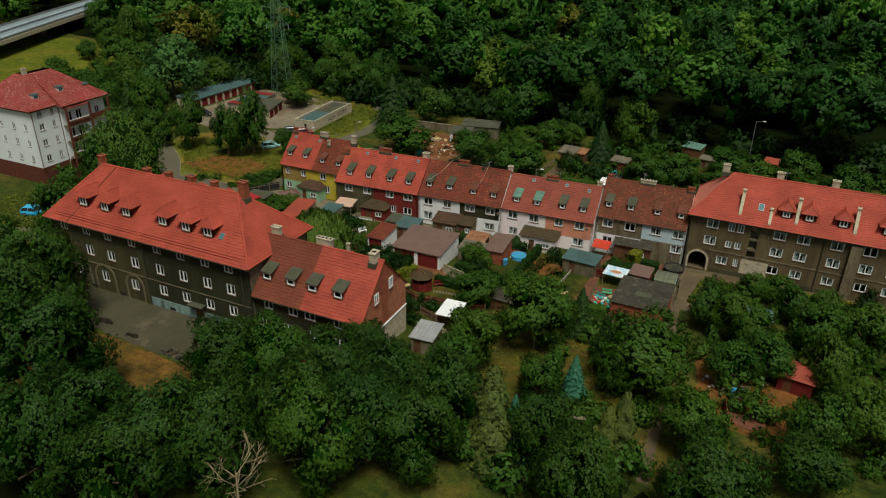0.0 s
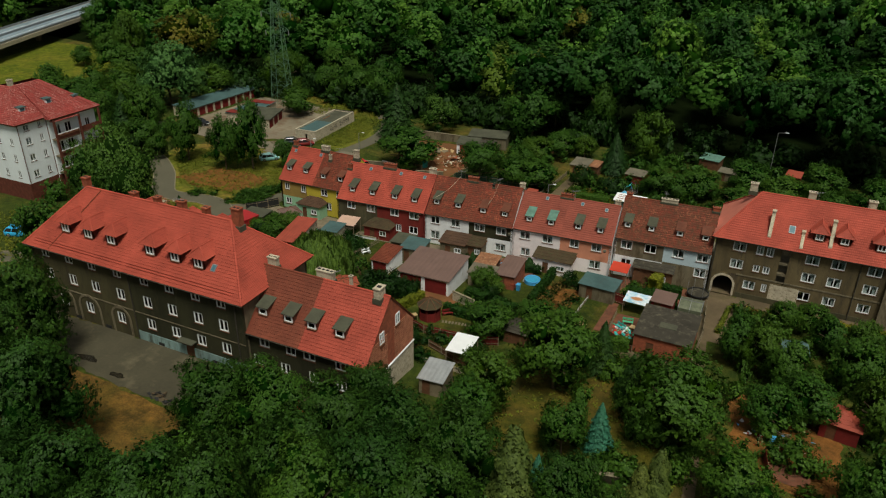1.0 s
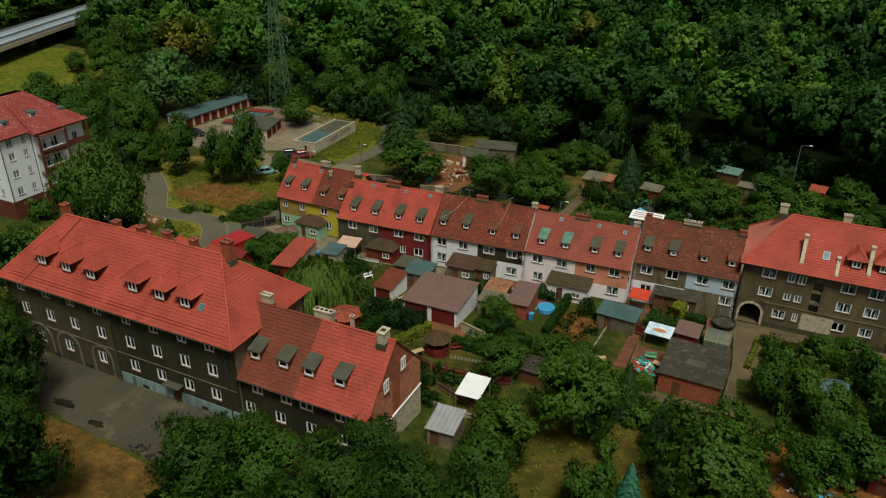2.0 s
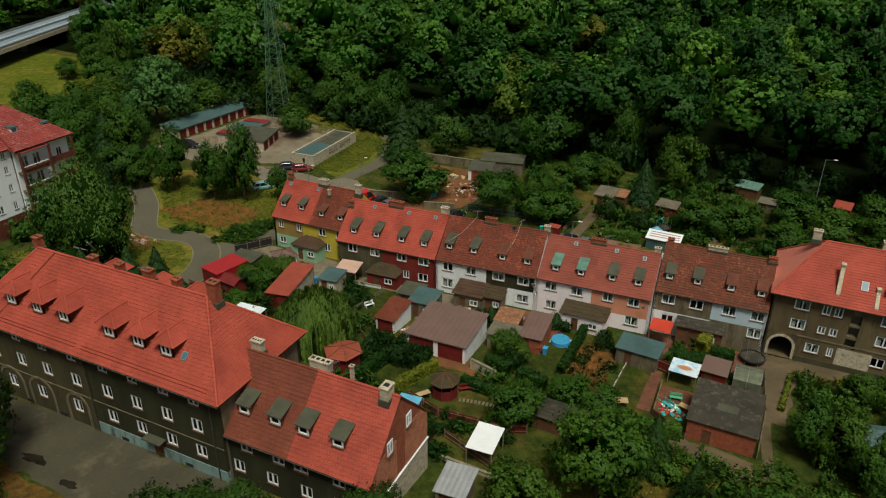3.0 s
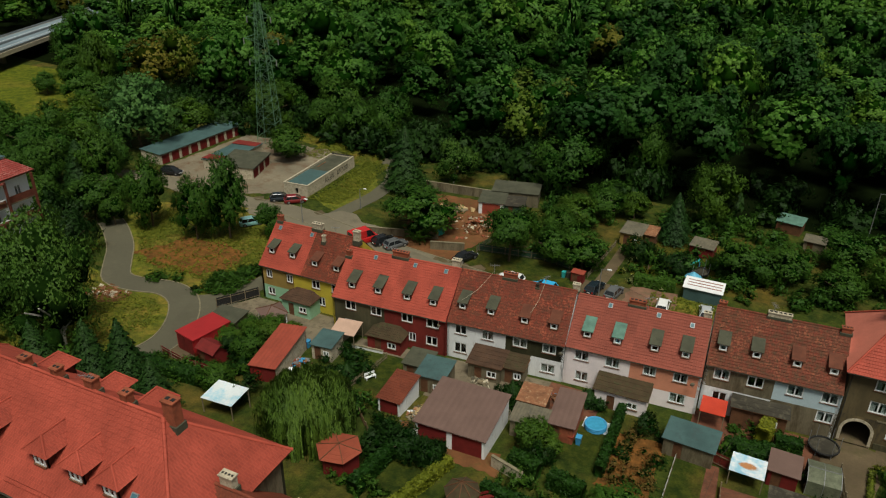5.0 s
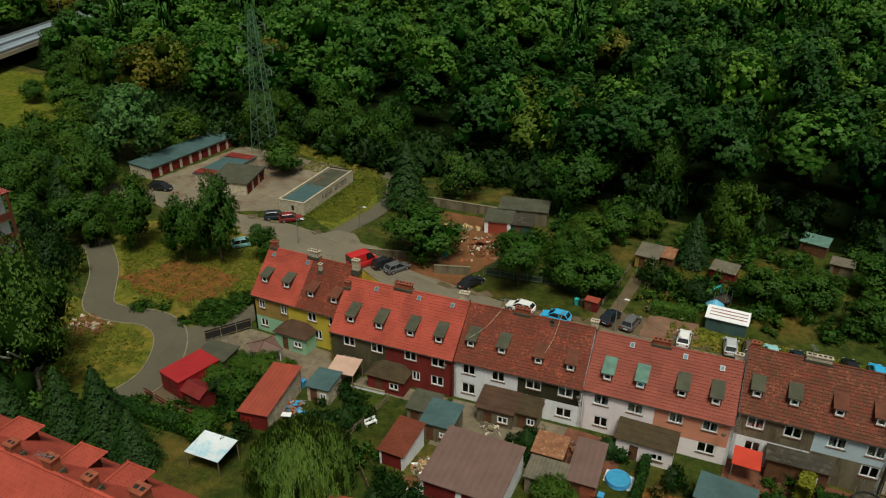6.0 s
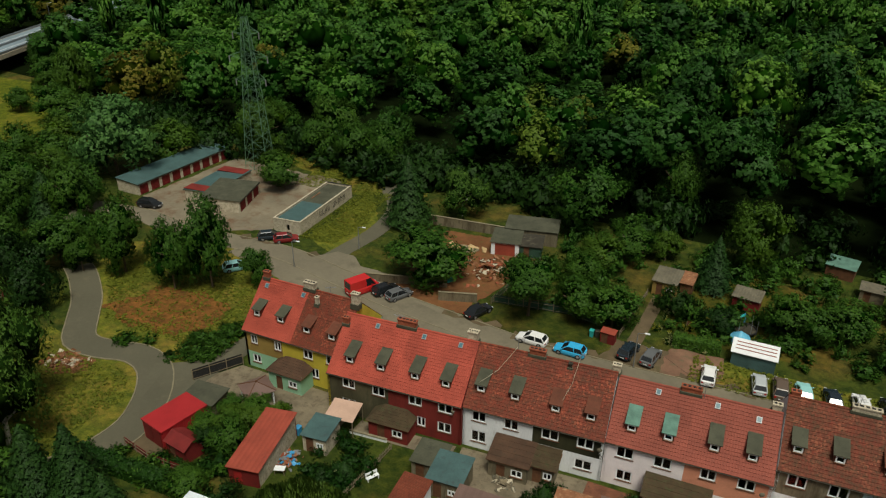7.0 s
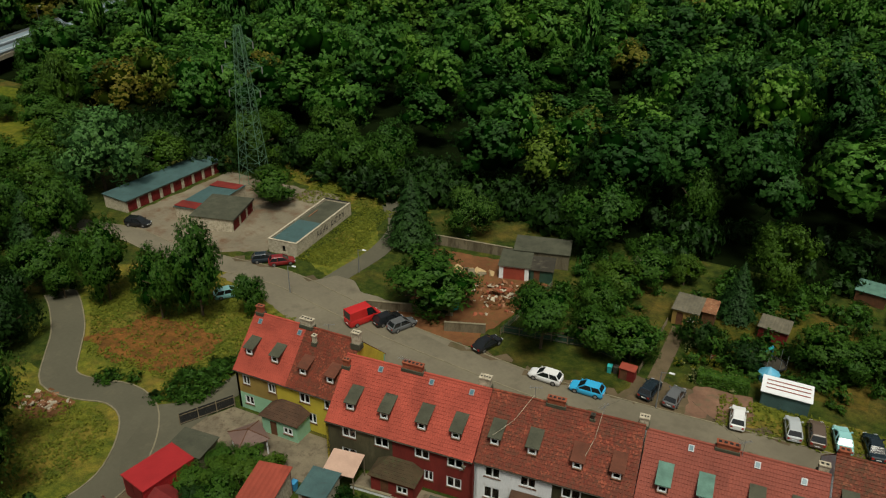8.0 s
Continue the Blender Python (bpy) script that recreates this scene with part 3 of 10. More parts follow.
def lane(name, pts, width, material, lift, label, kerb=0.0):
    """A road along a curved line; kerb is its kerb's height on both sides."""
    line = smooth_line(pts)
    bm, kb = bmesh.new(), bmesh.new()
    rows, sides = [], []
    for i, p in enumerate(line):
        d = (line[min(i + 1, len(line) - 1)] - line[max(i - 1, 0)]).normalized()
        s = Vector((-d.y, d.x, 0))
        row = []
        for k in (-0.5, -0.25, 0, 0.25, 0.5):
            q = p + s * k * width
            row.append(bm.verts.new((q.x, q.y, gz(q.y) + lift)))
        rows.append(row)
        sides.append((p, s))
    for a, b in zip(rows, rows[1:]):
        for k in range(4):
            bm.faces.new((a[k + 1], a[k], b[k], b[k + 1]))
    bmesh.ops.recalc_face_normals(bm, faces=bm.faces[:])
    if sum(f.normal.z for f in bm.faces) < 0:
        bmesh.ops.reverse_faces(bm, faces=bm.faces[:])
    road = tagged(part(name, bm, material), label, "road", kind="structure")
    if kerb:
        for sgn in (-1, 1):
            for (p, s), (q, r) in zip(sides, sides[1:]):
                a, b = p + s * sgn * (width / 2 + 0.08), q + r * sgn * (width / 2 + 0.08)
                a.z, b.z = gz(a.y) + kerb / 2, gz(b.y) + kerb / 2
                beam(kb, a, b, 0.16)
        tagged(part("kerb", kb, "kerb"), "pale concrete kerb along the lane", "kerb", kind="structure")
    return road

# ---- ground, roads ----
def ground_sheet():
    bm = bmesh.new()
    xs = [-3000, -600, -300, -150, -75, 0, 75, 300, 3000]
    ys = [-3000, -300, 0] + [k[0] for k in KNOTS] + [180, 300, 700, 3000]
    grid = [[bm.verts.new((x, y, gz(y))) for x in xs] for y in ys]
    for a, b in zip(grid, grid[1:]):
        for i in range(len(xs) - 1):
            bm.faces.new((a[i], a[i + 1], b[i + 1], b[i]))
    return tagged(part("ground", bm, "grass"), "rough green and dry grass ground falling from street to lane", "ground", kind="structure")


ground_sheet()
patch("forest_floor", [(-320, 205), (-218, 192), (-150, 172), (-60, 166), (60, 160), (420, 160), (420, 620), (-420, 620)], "forest_floor", 0.02, "floor of the wood, coloured near-black for the crowns' shade", rough=0.0)
patch("meadow", [(-121, 115), (-118.5, 110), (-112, 105.4), (-107.5, 101), (-103, 97.6), (-94.6, 98.6), (-90, 97.4), (-85.5, 99.5), (-83.6, 106), (-82.8, 122), (-92, 128), (-112, 129), (-123, 122)], "meadow_dry", 0.02, "tall dry grass beside the bend of the lane", rough=0.3)
patch("brown_clearing", [(-108.5, 105.4), (-106, 112.5), (-103, 114.6), (-97, 114.6), (-91.5, 113.2), (-91.2, 108), (-93.2, 104), (-100, 103.5)], "brown_ground", 0.04, "bare brown rectangle in the dry grass", rough=0.9)
patch("verge", [(-104, 97.4), (-99, 97.2), (-94.6, 98.2), (-90, 96.6), (-85.9, 92), (-83.6, 86), (-84.7, 79), (-90, 70), (-108, 70), (-113, 88), (-110, 98)], "meadow_dry", 0.02, "dry grass island between lane and birches", rough=0.4)
patch("rubble", [(-104, 94.8), (-98, 95.0), (-96.5, 92.6), (-99.5, 90.4), (-103.5, 91.2)], "soil", 0.04, "bare earth and rubble in the grass", rough=0.4)
patch("bank", [(-95.4, 138), (-88, 134), (-86.5, 147), (-94, 158), (-96, 164), (-112, 168), (-112, 162), (-95.6, 157)], "meadow_dry", 0.02, "tall dry grass round the walled yard", rough=0.4)
patch("far_meadow", [(-226, 110), (-170, 112), (-160, 128), (-166, 158), (-188, 166), (-218, 190), (-246, 190)], "meadow_far", 0.02, "open green meadow below the motorway bridge")
patch("dry_strip", [(-132, 168), (-90, 159.5), (-85, 160), (-85, 165), (-88, 168), (-128, 177)], "meadow_dry", 0.03, "strip of dry grass at the edge of the wood", rough=0.4)
patch("concrete_yard", [(-134.5, 139), (-127, 133.5), (-113, 132), (-102.5, 137), (-102.6, 157), (-104, 163), (-114, 162.5), (-132, 164)], "concrete", 0.03, "cracked pale concrete yard between the garages", rough=0.4)
patch("street_yard", [(-84, 53.6), (-34, 54.2), (-33, 48.2), (-50, 45.6), (-66, 46.6), (-84, 50)], "yard", 0.03, "worn grey asphalt yard along the tenement", rough=0.4)
patch("earth_bank", [(-84, 49.6), (-66, 46.2), (-50, 45.2), (-44, 40), (-60, 34), (-84, 40)], "bank", 0.02, "brown dry slope below the yard", rough=0.4)
patch("building_plot", [(-66, 128.4), (-60.5, 130.4), (-56, 146), (-66, 151), (-78, 150), (-74, 134)], "soil", 0.03, "dug-over reddish building plot", rough=0.4)
patch("forecourt", [(-76, 127.6), (-66, 125.6), (-60, 126.4), (-61, 130), (-65, 131.6), (-75, 131)], "soil", 0.02, "bare reddish parking strip", rough=0.4)
patch("green_strip", [(-59, 124.8), (-42, 124.6), (-42, 130), (-57, 131)], "lawn", 0.03, "mown green strip beside the lane", rough=0.4)
patch("parking", [(-41, 123.4), (-30, 123.2), (-30.5, 129.5), (-40, 129.5)], "gravel", 0.03, "gravel parking bay", rough=0.4)
patch("parking", [(-30, 123.4), (16, 124), (16, 130), (-30, 130)], "meadow_dry", 0.03, "trodden dry grass parking strip", rough=0.4)
patch("garden_lawn", [(-46, 74), (-40.5, 74), (-41.2, 81), (-46.5, 80)], "lawn", 0.03, "trimmed lawn inside dark hedges")
patch("garden_lawn", [(-35.8, 74.5), (-29.5, 75), (-29.8, 79), (-36, 79)], "lawn", 0.03, "trimmed lawn with a stepping-stone path")
patch("garden_lawn", [(-33, 88.5), (-28.6, 88.5), (-28.4, 98), (-33, 95.5)], "lawn", 0.03, "bright green lawn with a paddling pool")
patch("garden_lawn", [(-20.5, 86), (-17.8, 86), (-17.8, 94.5), (-20.5, 94.5)], "lawn", 0.03, "narrow trimmed lawn beside a path")
patch("garden_lawn", [(-57, 90), (-52.8, 86.5), (-52.8, 96.6), (-57, 97)], "lawn", 0.03, "green lawn behind the row houses")
patch("garden_path", [(-17.7, 85.5), (-16.2, 85.5), (-16.4, 95), (-17.6, 95)], "brickpave", 0.05, "pale red paved garden path")
patch("garden_soil", [(-27.5, 86), (-22, 86), (-22, 96), (-27.3, 96)], "brown_ground", 0.02, "dug vegetable bed with dry plants", rough=0.4)
patch("garden_yard", [(-75, 95), (-63.5, 96), (-63.5, 102.6), (-81.0, 102.6), (-83.7, 97.4), (-79, 95.6)], "slabs", 0.03, "pale patchy paved back yard")
patch("garden_yard", [(-62, 97.5), (-50.6, 98.3), (-50.6, 100.6), (-62, 99.8)], "slabs", 0.03, "grey paved strip behind the houses")
patch("garden_yard", [(-49, 92), (-37, 93), (-36, 101.8), (-50, 100.8)], "slabs", 0.03, "cluttered paved back yard")
patch("garden_yard", [(-36.5, 92), (-30, 97), (-30, 101.8), (-36.5, 101.8)], "brickpave", 0.035, "worn reddish paved back yard")
patch("garden_yard", [(-20.2, 98), (-7, 98.5), (-7, 104.6), (-20.2, 104.2)], "brickpave", 0.03, "reddish paved back yard with awning")
patch("garden_yard", [(-49, 82.5), (-36, 82.5), (-37, 86), (-48.5, 86.4)], "soil", 0.03, "bare orange-brown earth apron before the double garage", rough=0.4)
patch("garden_yard", [(-15.9, 86), (-11.9, 86), (-11.9, 92), (-15.9, 92)], "brickpave", 0.04, "cluttered reddish patio")
patch("garden_yard", [(-83.4, 84.5), (-77.4, 84.5), (-77.4, 92), (-83, 92)], "gravel", 0.025, "gravel apron beside the red container")
patch("worn_verge", [(-14.6, 80.4), (-6.0, 77.6), (-4.6, 79.6), (-5.0, 81.8), (-12.2, 82.0), (-15.6, 83.4)], "gravel", 0.035, "trodden pale earth before the brick garage", rough=0.4)
patch("arch_drive", [(-6.4, 90), (-2.2, 90), (-1.2, 105.6), (-5.4, 105.6), (-8, 101)], "gravel", 0.03, "worn earth drive to the archway", rough=0.4)
patch("front_strip", [(-2.0, 103), (30, 103.4), (30, 105.7), (-1.6, 105.7)], "gravel", 0.025, "worn gravel strip along the tenement wall")
patch("allotment_ground", [(1.5, 62), (11, 62), (11, 80), (4, 82), (0, 78)], "brown_ground", 0.02, "trodden earth and paving in the allotment", rough=0.4)
patch("paved_circle", [(6.3 + 1.9 * math.cos(i * 0.4), 65 + 1.9 * math.sin(i * 0.4)) for i in range(16)], "brickpave", 0.06, "round pink paved patio")
lane("lane", [(-122, 113), (-118, 110.6), (-112, 106.0), (-108, 101.8), (-103.6, 97.6), (-99, 97.4), (-94.6, 98.5), (-90, 97.0), (-85.6, 92), (-83.2, 86), (-84.5, 78), (-90, 68), (-100, 60)], 4.0, "asphalt", 0.05, "narrow grey asphalt lane with pale kerbs", 0.1)
lane("lane", [(-90, 96.4), (-86.2, 98.8), (-83.9, 104), (-82.8, 112), (-82.5, 122), (-83, 129)], 3.6, "asphalt", 0.06, "asphalt spur beside the yellow house")
lane("lane", [(-140, 131), (-128, 132.2), (-118, 130.5), (-107, 130.6), (-95, 130.8), (-84, 128.2), (-72, 125.4), (-62, 123.8), (-50, 122.0), (-38, 121.8), (-20, 122.2), (40, 123)], 4.2, "plaza", 0.055, "worn asphalt back lane behind the houses", 0.08)
lane("path", [(-88, 130), (-87, 136), (-85.8, 146), (-88, 156), (-96, 166)], 3.4, "asphalt", 0.065, "grey asphalt path up to the wood")
lane("garden_track", [(-1.5, 50), (-2.2, 64), (-3.6, 80), (-4.5, 91), (-4.4, 100)], 1.1, "gravel", 0.04, "narrow worn earth track beside the garage")

patch("plaza", [(-104, 127), (-102, 132.6), (-97.5, 132.2), (-90.5, 131.4), (-87.5, 135), (-84.5, 135), (-81, 132.3), (-76.5, 132), (-74, 127.6), (-66, 125.6), (-60, 124.4), (-50, 122.6), (-50, 118.6), (-58, 117.6), (-68, 115.4), (-80, 115.2), (-86, 121), (-95, 125)], "plaza", 0.075, "wide worn asphalt yard where the lanes meet", rough=0.25)
patch("plaza", [(-85.8, 103.6), (-82.2, 104.2), (-82.6, 97.4), (-81.6, 91.5), (-83.4, 88), (-86.6, 91.6), (-88.6, 97)], "asphalt", 0.082, "asphalt apron beside the lane")
patch("back_strip", [(-50, 113), (16, 114), (16, 120.4), (-20, 119.8), (-50, 119.6)], "gravel", 0.035, "worn gravel strip behind the houses", rough=0.3)
for k, (x0, y0, L) in enumerate(((-64, 125.4, 9), (-53, 124.2, 8), (-44, 124.5, 5), (-31, 124.6, 9), (-16, 125.2, 12), (-92, 132.4, 7), (-106, 133.0, 8), (-70, 121.6, 8), (-52, 119.4, 12), (-30, 119.6, 14))):
    edge = [(x0 + L * i / 7, y0 - 0.5 - 0.5 * math.sin(i * 1.7 + k)) for i in range(8)] + [(x0 + L * i / 7, y0 + 0.7 + 0.7 * math.sin(i * 2.3 + k)) for i in range(7, -1, -1)]
    patch("worn_verge", edge, "gravel", 0.068 + 0.002 * (k % 3), "sandy worn verge beside the back lane")
patch("gravel_bay", [(-33.4, 124.4), (-27.2, 124.2), (-26.0, 127.5), (-26.4, 130.6), (-33.2, 130.4)], "pink_gravel", 0.045, "reddish gravel bay beside the lane", rough=0.4)
# dark sheet painted in for the shade between the near trees
patch("leaf_litter", [(-62, 12), (8, 12), (8, 50), (-33, 47.6), (-44, 44.6), (-52, 38), (-62, 33)], "forest_floor", 0.03, "near-black ground patch painted as shade under the trees", rough=2.0)
patch("orchard_grass", [(-24, 55), (-14, 54.5), (-6, 57), (-3.2, 60), (-4, 80), (-12, 81.5), (-22, 79), (-21, 66)], "orchard", 0.025, "dry brown-green grass under the orchard trees", rough=0.4)
patch("passage_floor", [(-5.5, 105.55), (-2.3, 105.55), (-2.3, 117.4), (-5.5, 117.4)], "gravel", 0.2, "worn earth floor of the arched passage")
for k, (x, y, a, b) in enumerate(((-66, 48.2, 1.5, 0.5), (-60.5, 47.3, 1.0, 0.4))):
    patch("puddle", [(x + a * (1 + 0.25 * math.sin(3 * i + k)) * math.cos(i * 0.45), y + b * (1 + 0.3 * math.cos(2 * i + k)) * math.sin(i * 0.45)) for i in range(14)], "wet", 0.045, "shallow dark puddle on the worn yard", category="puddle")
lane("allotment_path", [(-37.7, 129.4), (-37.2, 136), (-36.8, 143.2)], 1.9, "gravel", 0.05, "pale trodden path into the allotments")
patch("allotment_lawn", [(-53, 134), (-42, 133), (-41, 150), (-52, 154)], "lawn", 0.025, "shaded allotment lawn")
patch("allotment_lawn", [(-35, 137), (-28, 133), (-14, 134), (-12, 150), (-22, 156), (-34, 152)], "orchard", 0.025, "dry allotment grass between fruit trees")


# ---- buildings ----
def slope(bm, a, b, c, d, step=0.36, thick=0.06):
    """One roof plane in overlapping courses: eave a to b, ridge d to c."""
    a, b, c, d = (Vector(p) for p in (a, b, c, d))
    uv = bm.loops.layers.uv.verify()
    along = (b - a).normalized()
    nrm = (b - a).cross(d - a)
    nrm = (nrm if nrm.length > 1e-6 else (b - a).cross(c - a)).normalized()
    up = nrm.cross(along).normalized()
    reach = max((d - a).dot(up), (c - b).dot(up))
    n = max(2, round(reach / step))

    def put(vs):
        f = bm.faces.new(vs)
        for loop in f.loops:
            p = loop.vert.co - a
            loop[uv].uv = (p.dot(along), p.dot(up) / reach * n * 0.36)

    lift = nrm * thick
    prev = None
    for i in range(n + 1):
        l, r = a.lerp(d, i / n), b.lerp(c, i / n)
        pointed = (r - l).length < 0.02
        low = [bm.verts.new(l)] if pointed else [bm.verts.new(l), bm.verts.new(r)]
        if prev:
            q = [prev[0], prev[1], low[0]] if pointed else [prev[0], prev[1], low[1], low[0]]
            put(q)
        if i < n:
            high = [bm.verts.new(l + lift), bm.verts.new(r + lift)]
            put([low[0], low[1], high[1], high[0]])
            prev = high


def ridge_caps(bm, a, b, r=0.13, n=6):
    """A row of half-round ridge tiles."""
    a, b = Vector(a), Vector(b)
    count = max(1, int((b - a).length / 0.42))
    d = (b - a).normalized()
    side = d.cross(Vector((0, 0, 1))).normalized()
    up = side.cross(d)
    last = None
    for i in range(count):
        for t, rad in ((i / count, r * 1.14), ((i + 1) / count, r * 0.95)):
            base = a.lerp(b, t)
            row = [bm.verts.new(base + side * rad * math.cos(math.pi * k / n) + up * rad * math.sin(math.pi * k / n)) for k in range(n + 1)]
            if last:
                for k in range(n):
                    bm.faces.new((last[k], last[k + 1], row[k + 1], row[k]))
            last = row


def panel(parent, x0, x1, z0, z1, holes, material, y0=0.0, thick=0.32, label="", axis="x", name="wall"):
    """A wall with real openings. holes: (left, right, bottom, top). axis y: the wall runs along y instead."""
    xs = sorted({x0, x1, *[min(max(h[i], x0), x1) for h in holes for i in (0, 1)]})
    zs = sorted({z0, z1, *[min(max(h[i], z0), z1) for h in holes for i in (2, 3)]})
    bm, corner = bmesh.new(), {}
    nx, nz = len(xs) - 1, len(zs) - 1

    def solid(i, k):
        if not (0 <= i < nx and 0 <= k < nz):
            return False
        cx, cz = (xs[i] + xs[i + 1]) / 2, (zs[k] + zs[k + 1]) / 2
        return not any(h[0] < cx < h[1] and h[2] < cz < h[3] for h in holes)

    def vert(i, j, k):
        if (i, j, k) not in corner:
            corner[i, j, k] = bm.verts.new((xs[i], y0 + thick * j, zs[k]))
        return corner[i, j, k]

    for i in range(nx):
        for k in range(nz):
            if not solid(i, k):
                continue
            bm.faces.new([vert(i, 0, k), vert(i + 1, 0, k), vert(i + 1, 0, k + 1), vert(i, 0, k + 1)])
            bm.faces.new([vert(i, 1, k + 1), vert(i + 1, 1, k + 1), vert(i + 1, 1, k), vert(i, 1, k)])
            if not solid(i - 1, k):
                bm.faces.new([vert(i, 1, k), vert(i, 0, k), vert(i, 0, k + 1), vert(i, 1, k + 1)])
            if not solid(i + 1, k):
                bm.faces.new([vert(i + 1, 0, k), vert(i + 1, 1, k), vert(i + 1, 1, k + 1), vert(i + 1, 0, k + 1)])
            if not solid(i, k - 1):
                bm.faces.new([vert(i, 1, k), vert(i + 1, 1, k), vert(i + 1, 0, k), vert(i, 0, k)])
            if not solid(i, k + 1):
                bm.faces.new([vert(i, 0, k + 1), vert(i + 1, 0, k + 1), vert(i + 1, 1, k + 1), vert(i, 1, k + 1)])
    if axis == "y":
        bmesh.ops.rotate(bm, verts=bm.verts[:], cent=(0, 0, 0), matrix=Matrix.Rotation(radians(90), 3, "Z"))
    return part(name, bm, material, parent, label)


WINDOWS = {}


def window(parent, x, z, w, h, y=0.0, turn=0.0, leaves_=2, trim="paint_white", drape=None, blind=False):
    """A casement in its opening, its outer wall face at y: frame and bars, pane, sill, a curtain inside."""
    key = (round(w, 2), round(h, 2), leaves_, trim)
    if key not in WINDOWS:
        bm, t = bmesh.new(), 0.13
        for d in ((-w / 2, w / 2, 0.05, 0.16, 0, t), (-w / 2, w / 2, 0.05, 0.16, h - t, h), (-w / 2, -w / 2 + t, 0.05, 0.16, t, h - t), (w / 2 - t, w / 2, 0.05, 0.16, t, h - t)):
            box(bm, *d)
        for i in range(1, leaves_):
            c = -w / 2 + w * i / leaves_
            box(bm, c - 0.07, c + 0.07, 0.045, 0.15, t, h - t)
        f = bpy.data.meshes.new("window")
        bm.to_mesh(f)
        bm.free()
        f.materials.append(M[trim])
        meshes = [f]
        for nm, d, mt in (("pane", (-w / 2 + t, w / 2 - t, 0.1, 0.11, t, h - t), "glass"), ("sill", (-w / 2 - 0.08, w / 2 + 0.08, -0.07, 0.12, -0.06, 0.0), "wood_brown")):
            bm = boxes(d)
            me = bpy.data.meshes.new(nm)
            bm.to_mesh(me)
            bm.free()
            me.materials.append(M[mt])
            meshes.append(me)
        bm = bmesh.new()
        for a, b, lo in ((-w / 2 + t, -w / 2 + w * 0.36, 0.02), (w / 2 - w * 0.3, w / 2 - t, 0.02), (-w / 2, w / 2, h * 0.62)):
            n = 6
            vs = [[bm.verts.new((a + (b - a) * i / n, 0.27 + 0.025 * (i % 2), zz)) for i in range(n + 1)] for zz in (lo, h - 0.03)]
            for i in range(n):
                bm.faces.new((vs[0][i], vs[0][i + 1], vs[1][i + 1], vs[1][i]))
        cu = bpy.data.meshes.new("curtain")
        bm.to_mesh(cu)
        bm.free()
        cu.materials.append(M["curtain"])
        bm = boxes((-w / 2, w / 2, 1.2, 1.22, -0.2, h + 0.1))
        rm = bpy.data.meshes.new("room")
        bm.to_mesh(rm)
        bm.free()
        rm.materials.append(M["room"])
        WINDOWS[key] = meshes + [cu, rm]
    f, p, s, cu, rm = WINDOWS[key]
    ob = part("window", f, None, parent)
    ob.matrix_local = pose(x, y, z) if not turn else pose(x, y, z, 0, 0, turn)
    part("pane", p, None, ob).visible_shadow = False
    part("sill", s, None, ob)
    if drape or (drape is None and random.random() < 0.85):
        part("curtain", cu, None, ob)
    return ob


def hole(x, z, w, h):
    return (x - w / 2, x + w / 2, z, z + h)


def chimney(parent, x, y, z0, z1, w, d, material, pots=2):
    bm = boxes((x - w / 2, x + w / 2, y - d / 2, y + d / 2, z0, z1 - 0.12), (x - w / 2 - 0.07, x + w / 2 + 0.07, y - d / 2 - 0.07, y + d / 2 + 0.07, z1 - 0.12, z1))
    ch = part("chimney", bm, material, parent)
    for i in range(pots):
        cx = x - w / 2 + w * (i + 0.5) / pots
        s = min(w / pots, d) * 0.3
        part("flue", boxes((cx - s, cx + s, y - s, y + s, z1, z1 + 0.03)), "soot", ch)
    bm = boxes((x - w / 2 - 0.12, x + w / 2 + 0.12, y - d / 2 - 0.12, y + d / 2 + 0.12, z0 + 0.02, z0 + (z1 - z0) * 0.34))
    part("flashing", bm, "felt", ch)
    return ch


def flat_dormer(parent, x, v, eave, rise, w=1.05, h=1.0, roof="felt", cheek="felt_rust"):
    """A small dormer with a sloping felt roof, its front v metres in from the eave."""
    z0 = eave + rise * v
    fall = 0.32
    back = v + (h + 0.12) / (rise - fall)
    bm = bmesh.new()
    for s in (-1, 1):
        xa, xb = x + s * w / 2, x + s * (w / 2 - 0.08)
        prism(bm, [(xa, v, z0 - 0.1), (xa, v, z0 + h), (xa, back, z0 + h + fall * (back - v))], [(xb, v, z0 - 0.1), (xb, v, z0 + h), (xb, back, z0 + h + fall * (back - v))])
    box(bm, x - w / 2, x + w / 2, v, v + 0.1, z0 - 0.12, z0 + 0.16)
    box(bm, x - w / 2, x + w / 2, v, v + 0.1, z0 + h - 0.1, z0 + h)
    ob = part("dormer", bm, cheek, parent)
    bm = bmesh.new()
    o = 0.16
    lo, hi = z0 + h - fall * o, z0 + h + fall * (back - v)
    prism(bm, [(x - w / 2 - o, v - o * 1.4, lo), (x + w / 2 + o, v - o * 1.4, lo), (x + w / 2 + o, back, hi), (x - w / 2 - o, back, hi)],
          [(x - w / 2 - o, v - o * 1.4, lo + 0.09), (x + w / 2 + o, v - o * 1.4, lo + 0.09), (x + w / 2 + o, back, hi + 0.09), (x - w / 2 - o, back, hi + 0.09)])
    part("dormer_roof", bm, roof, ob)
    win = window(ob, x, z0 + 0.16, w - 0.24, h - 0.26, v - 0.13, 0, 1)
    return ob


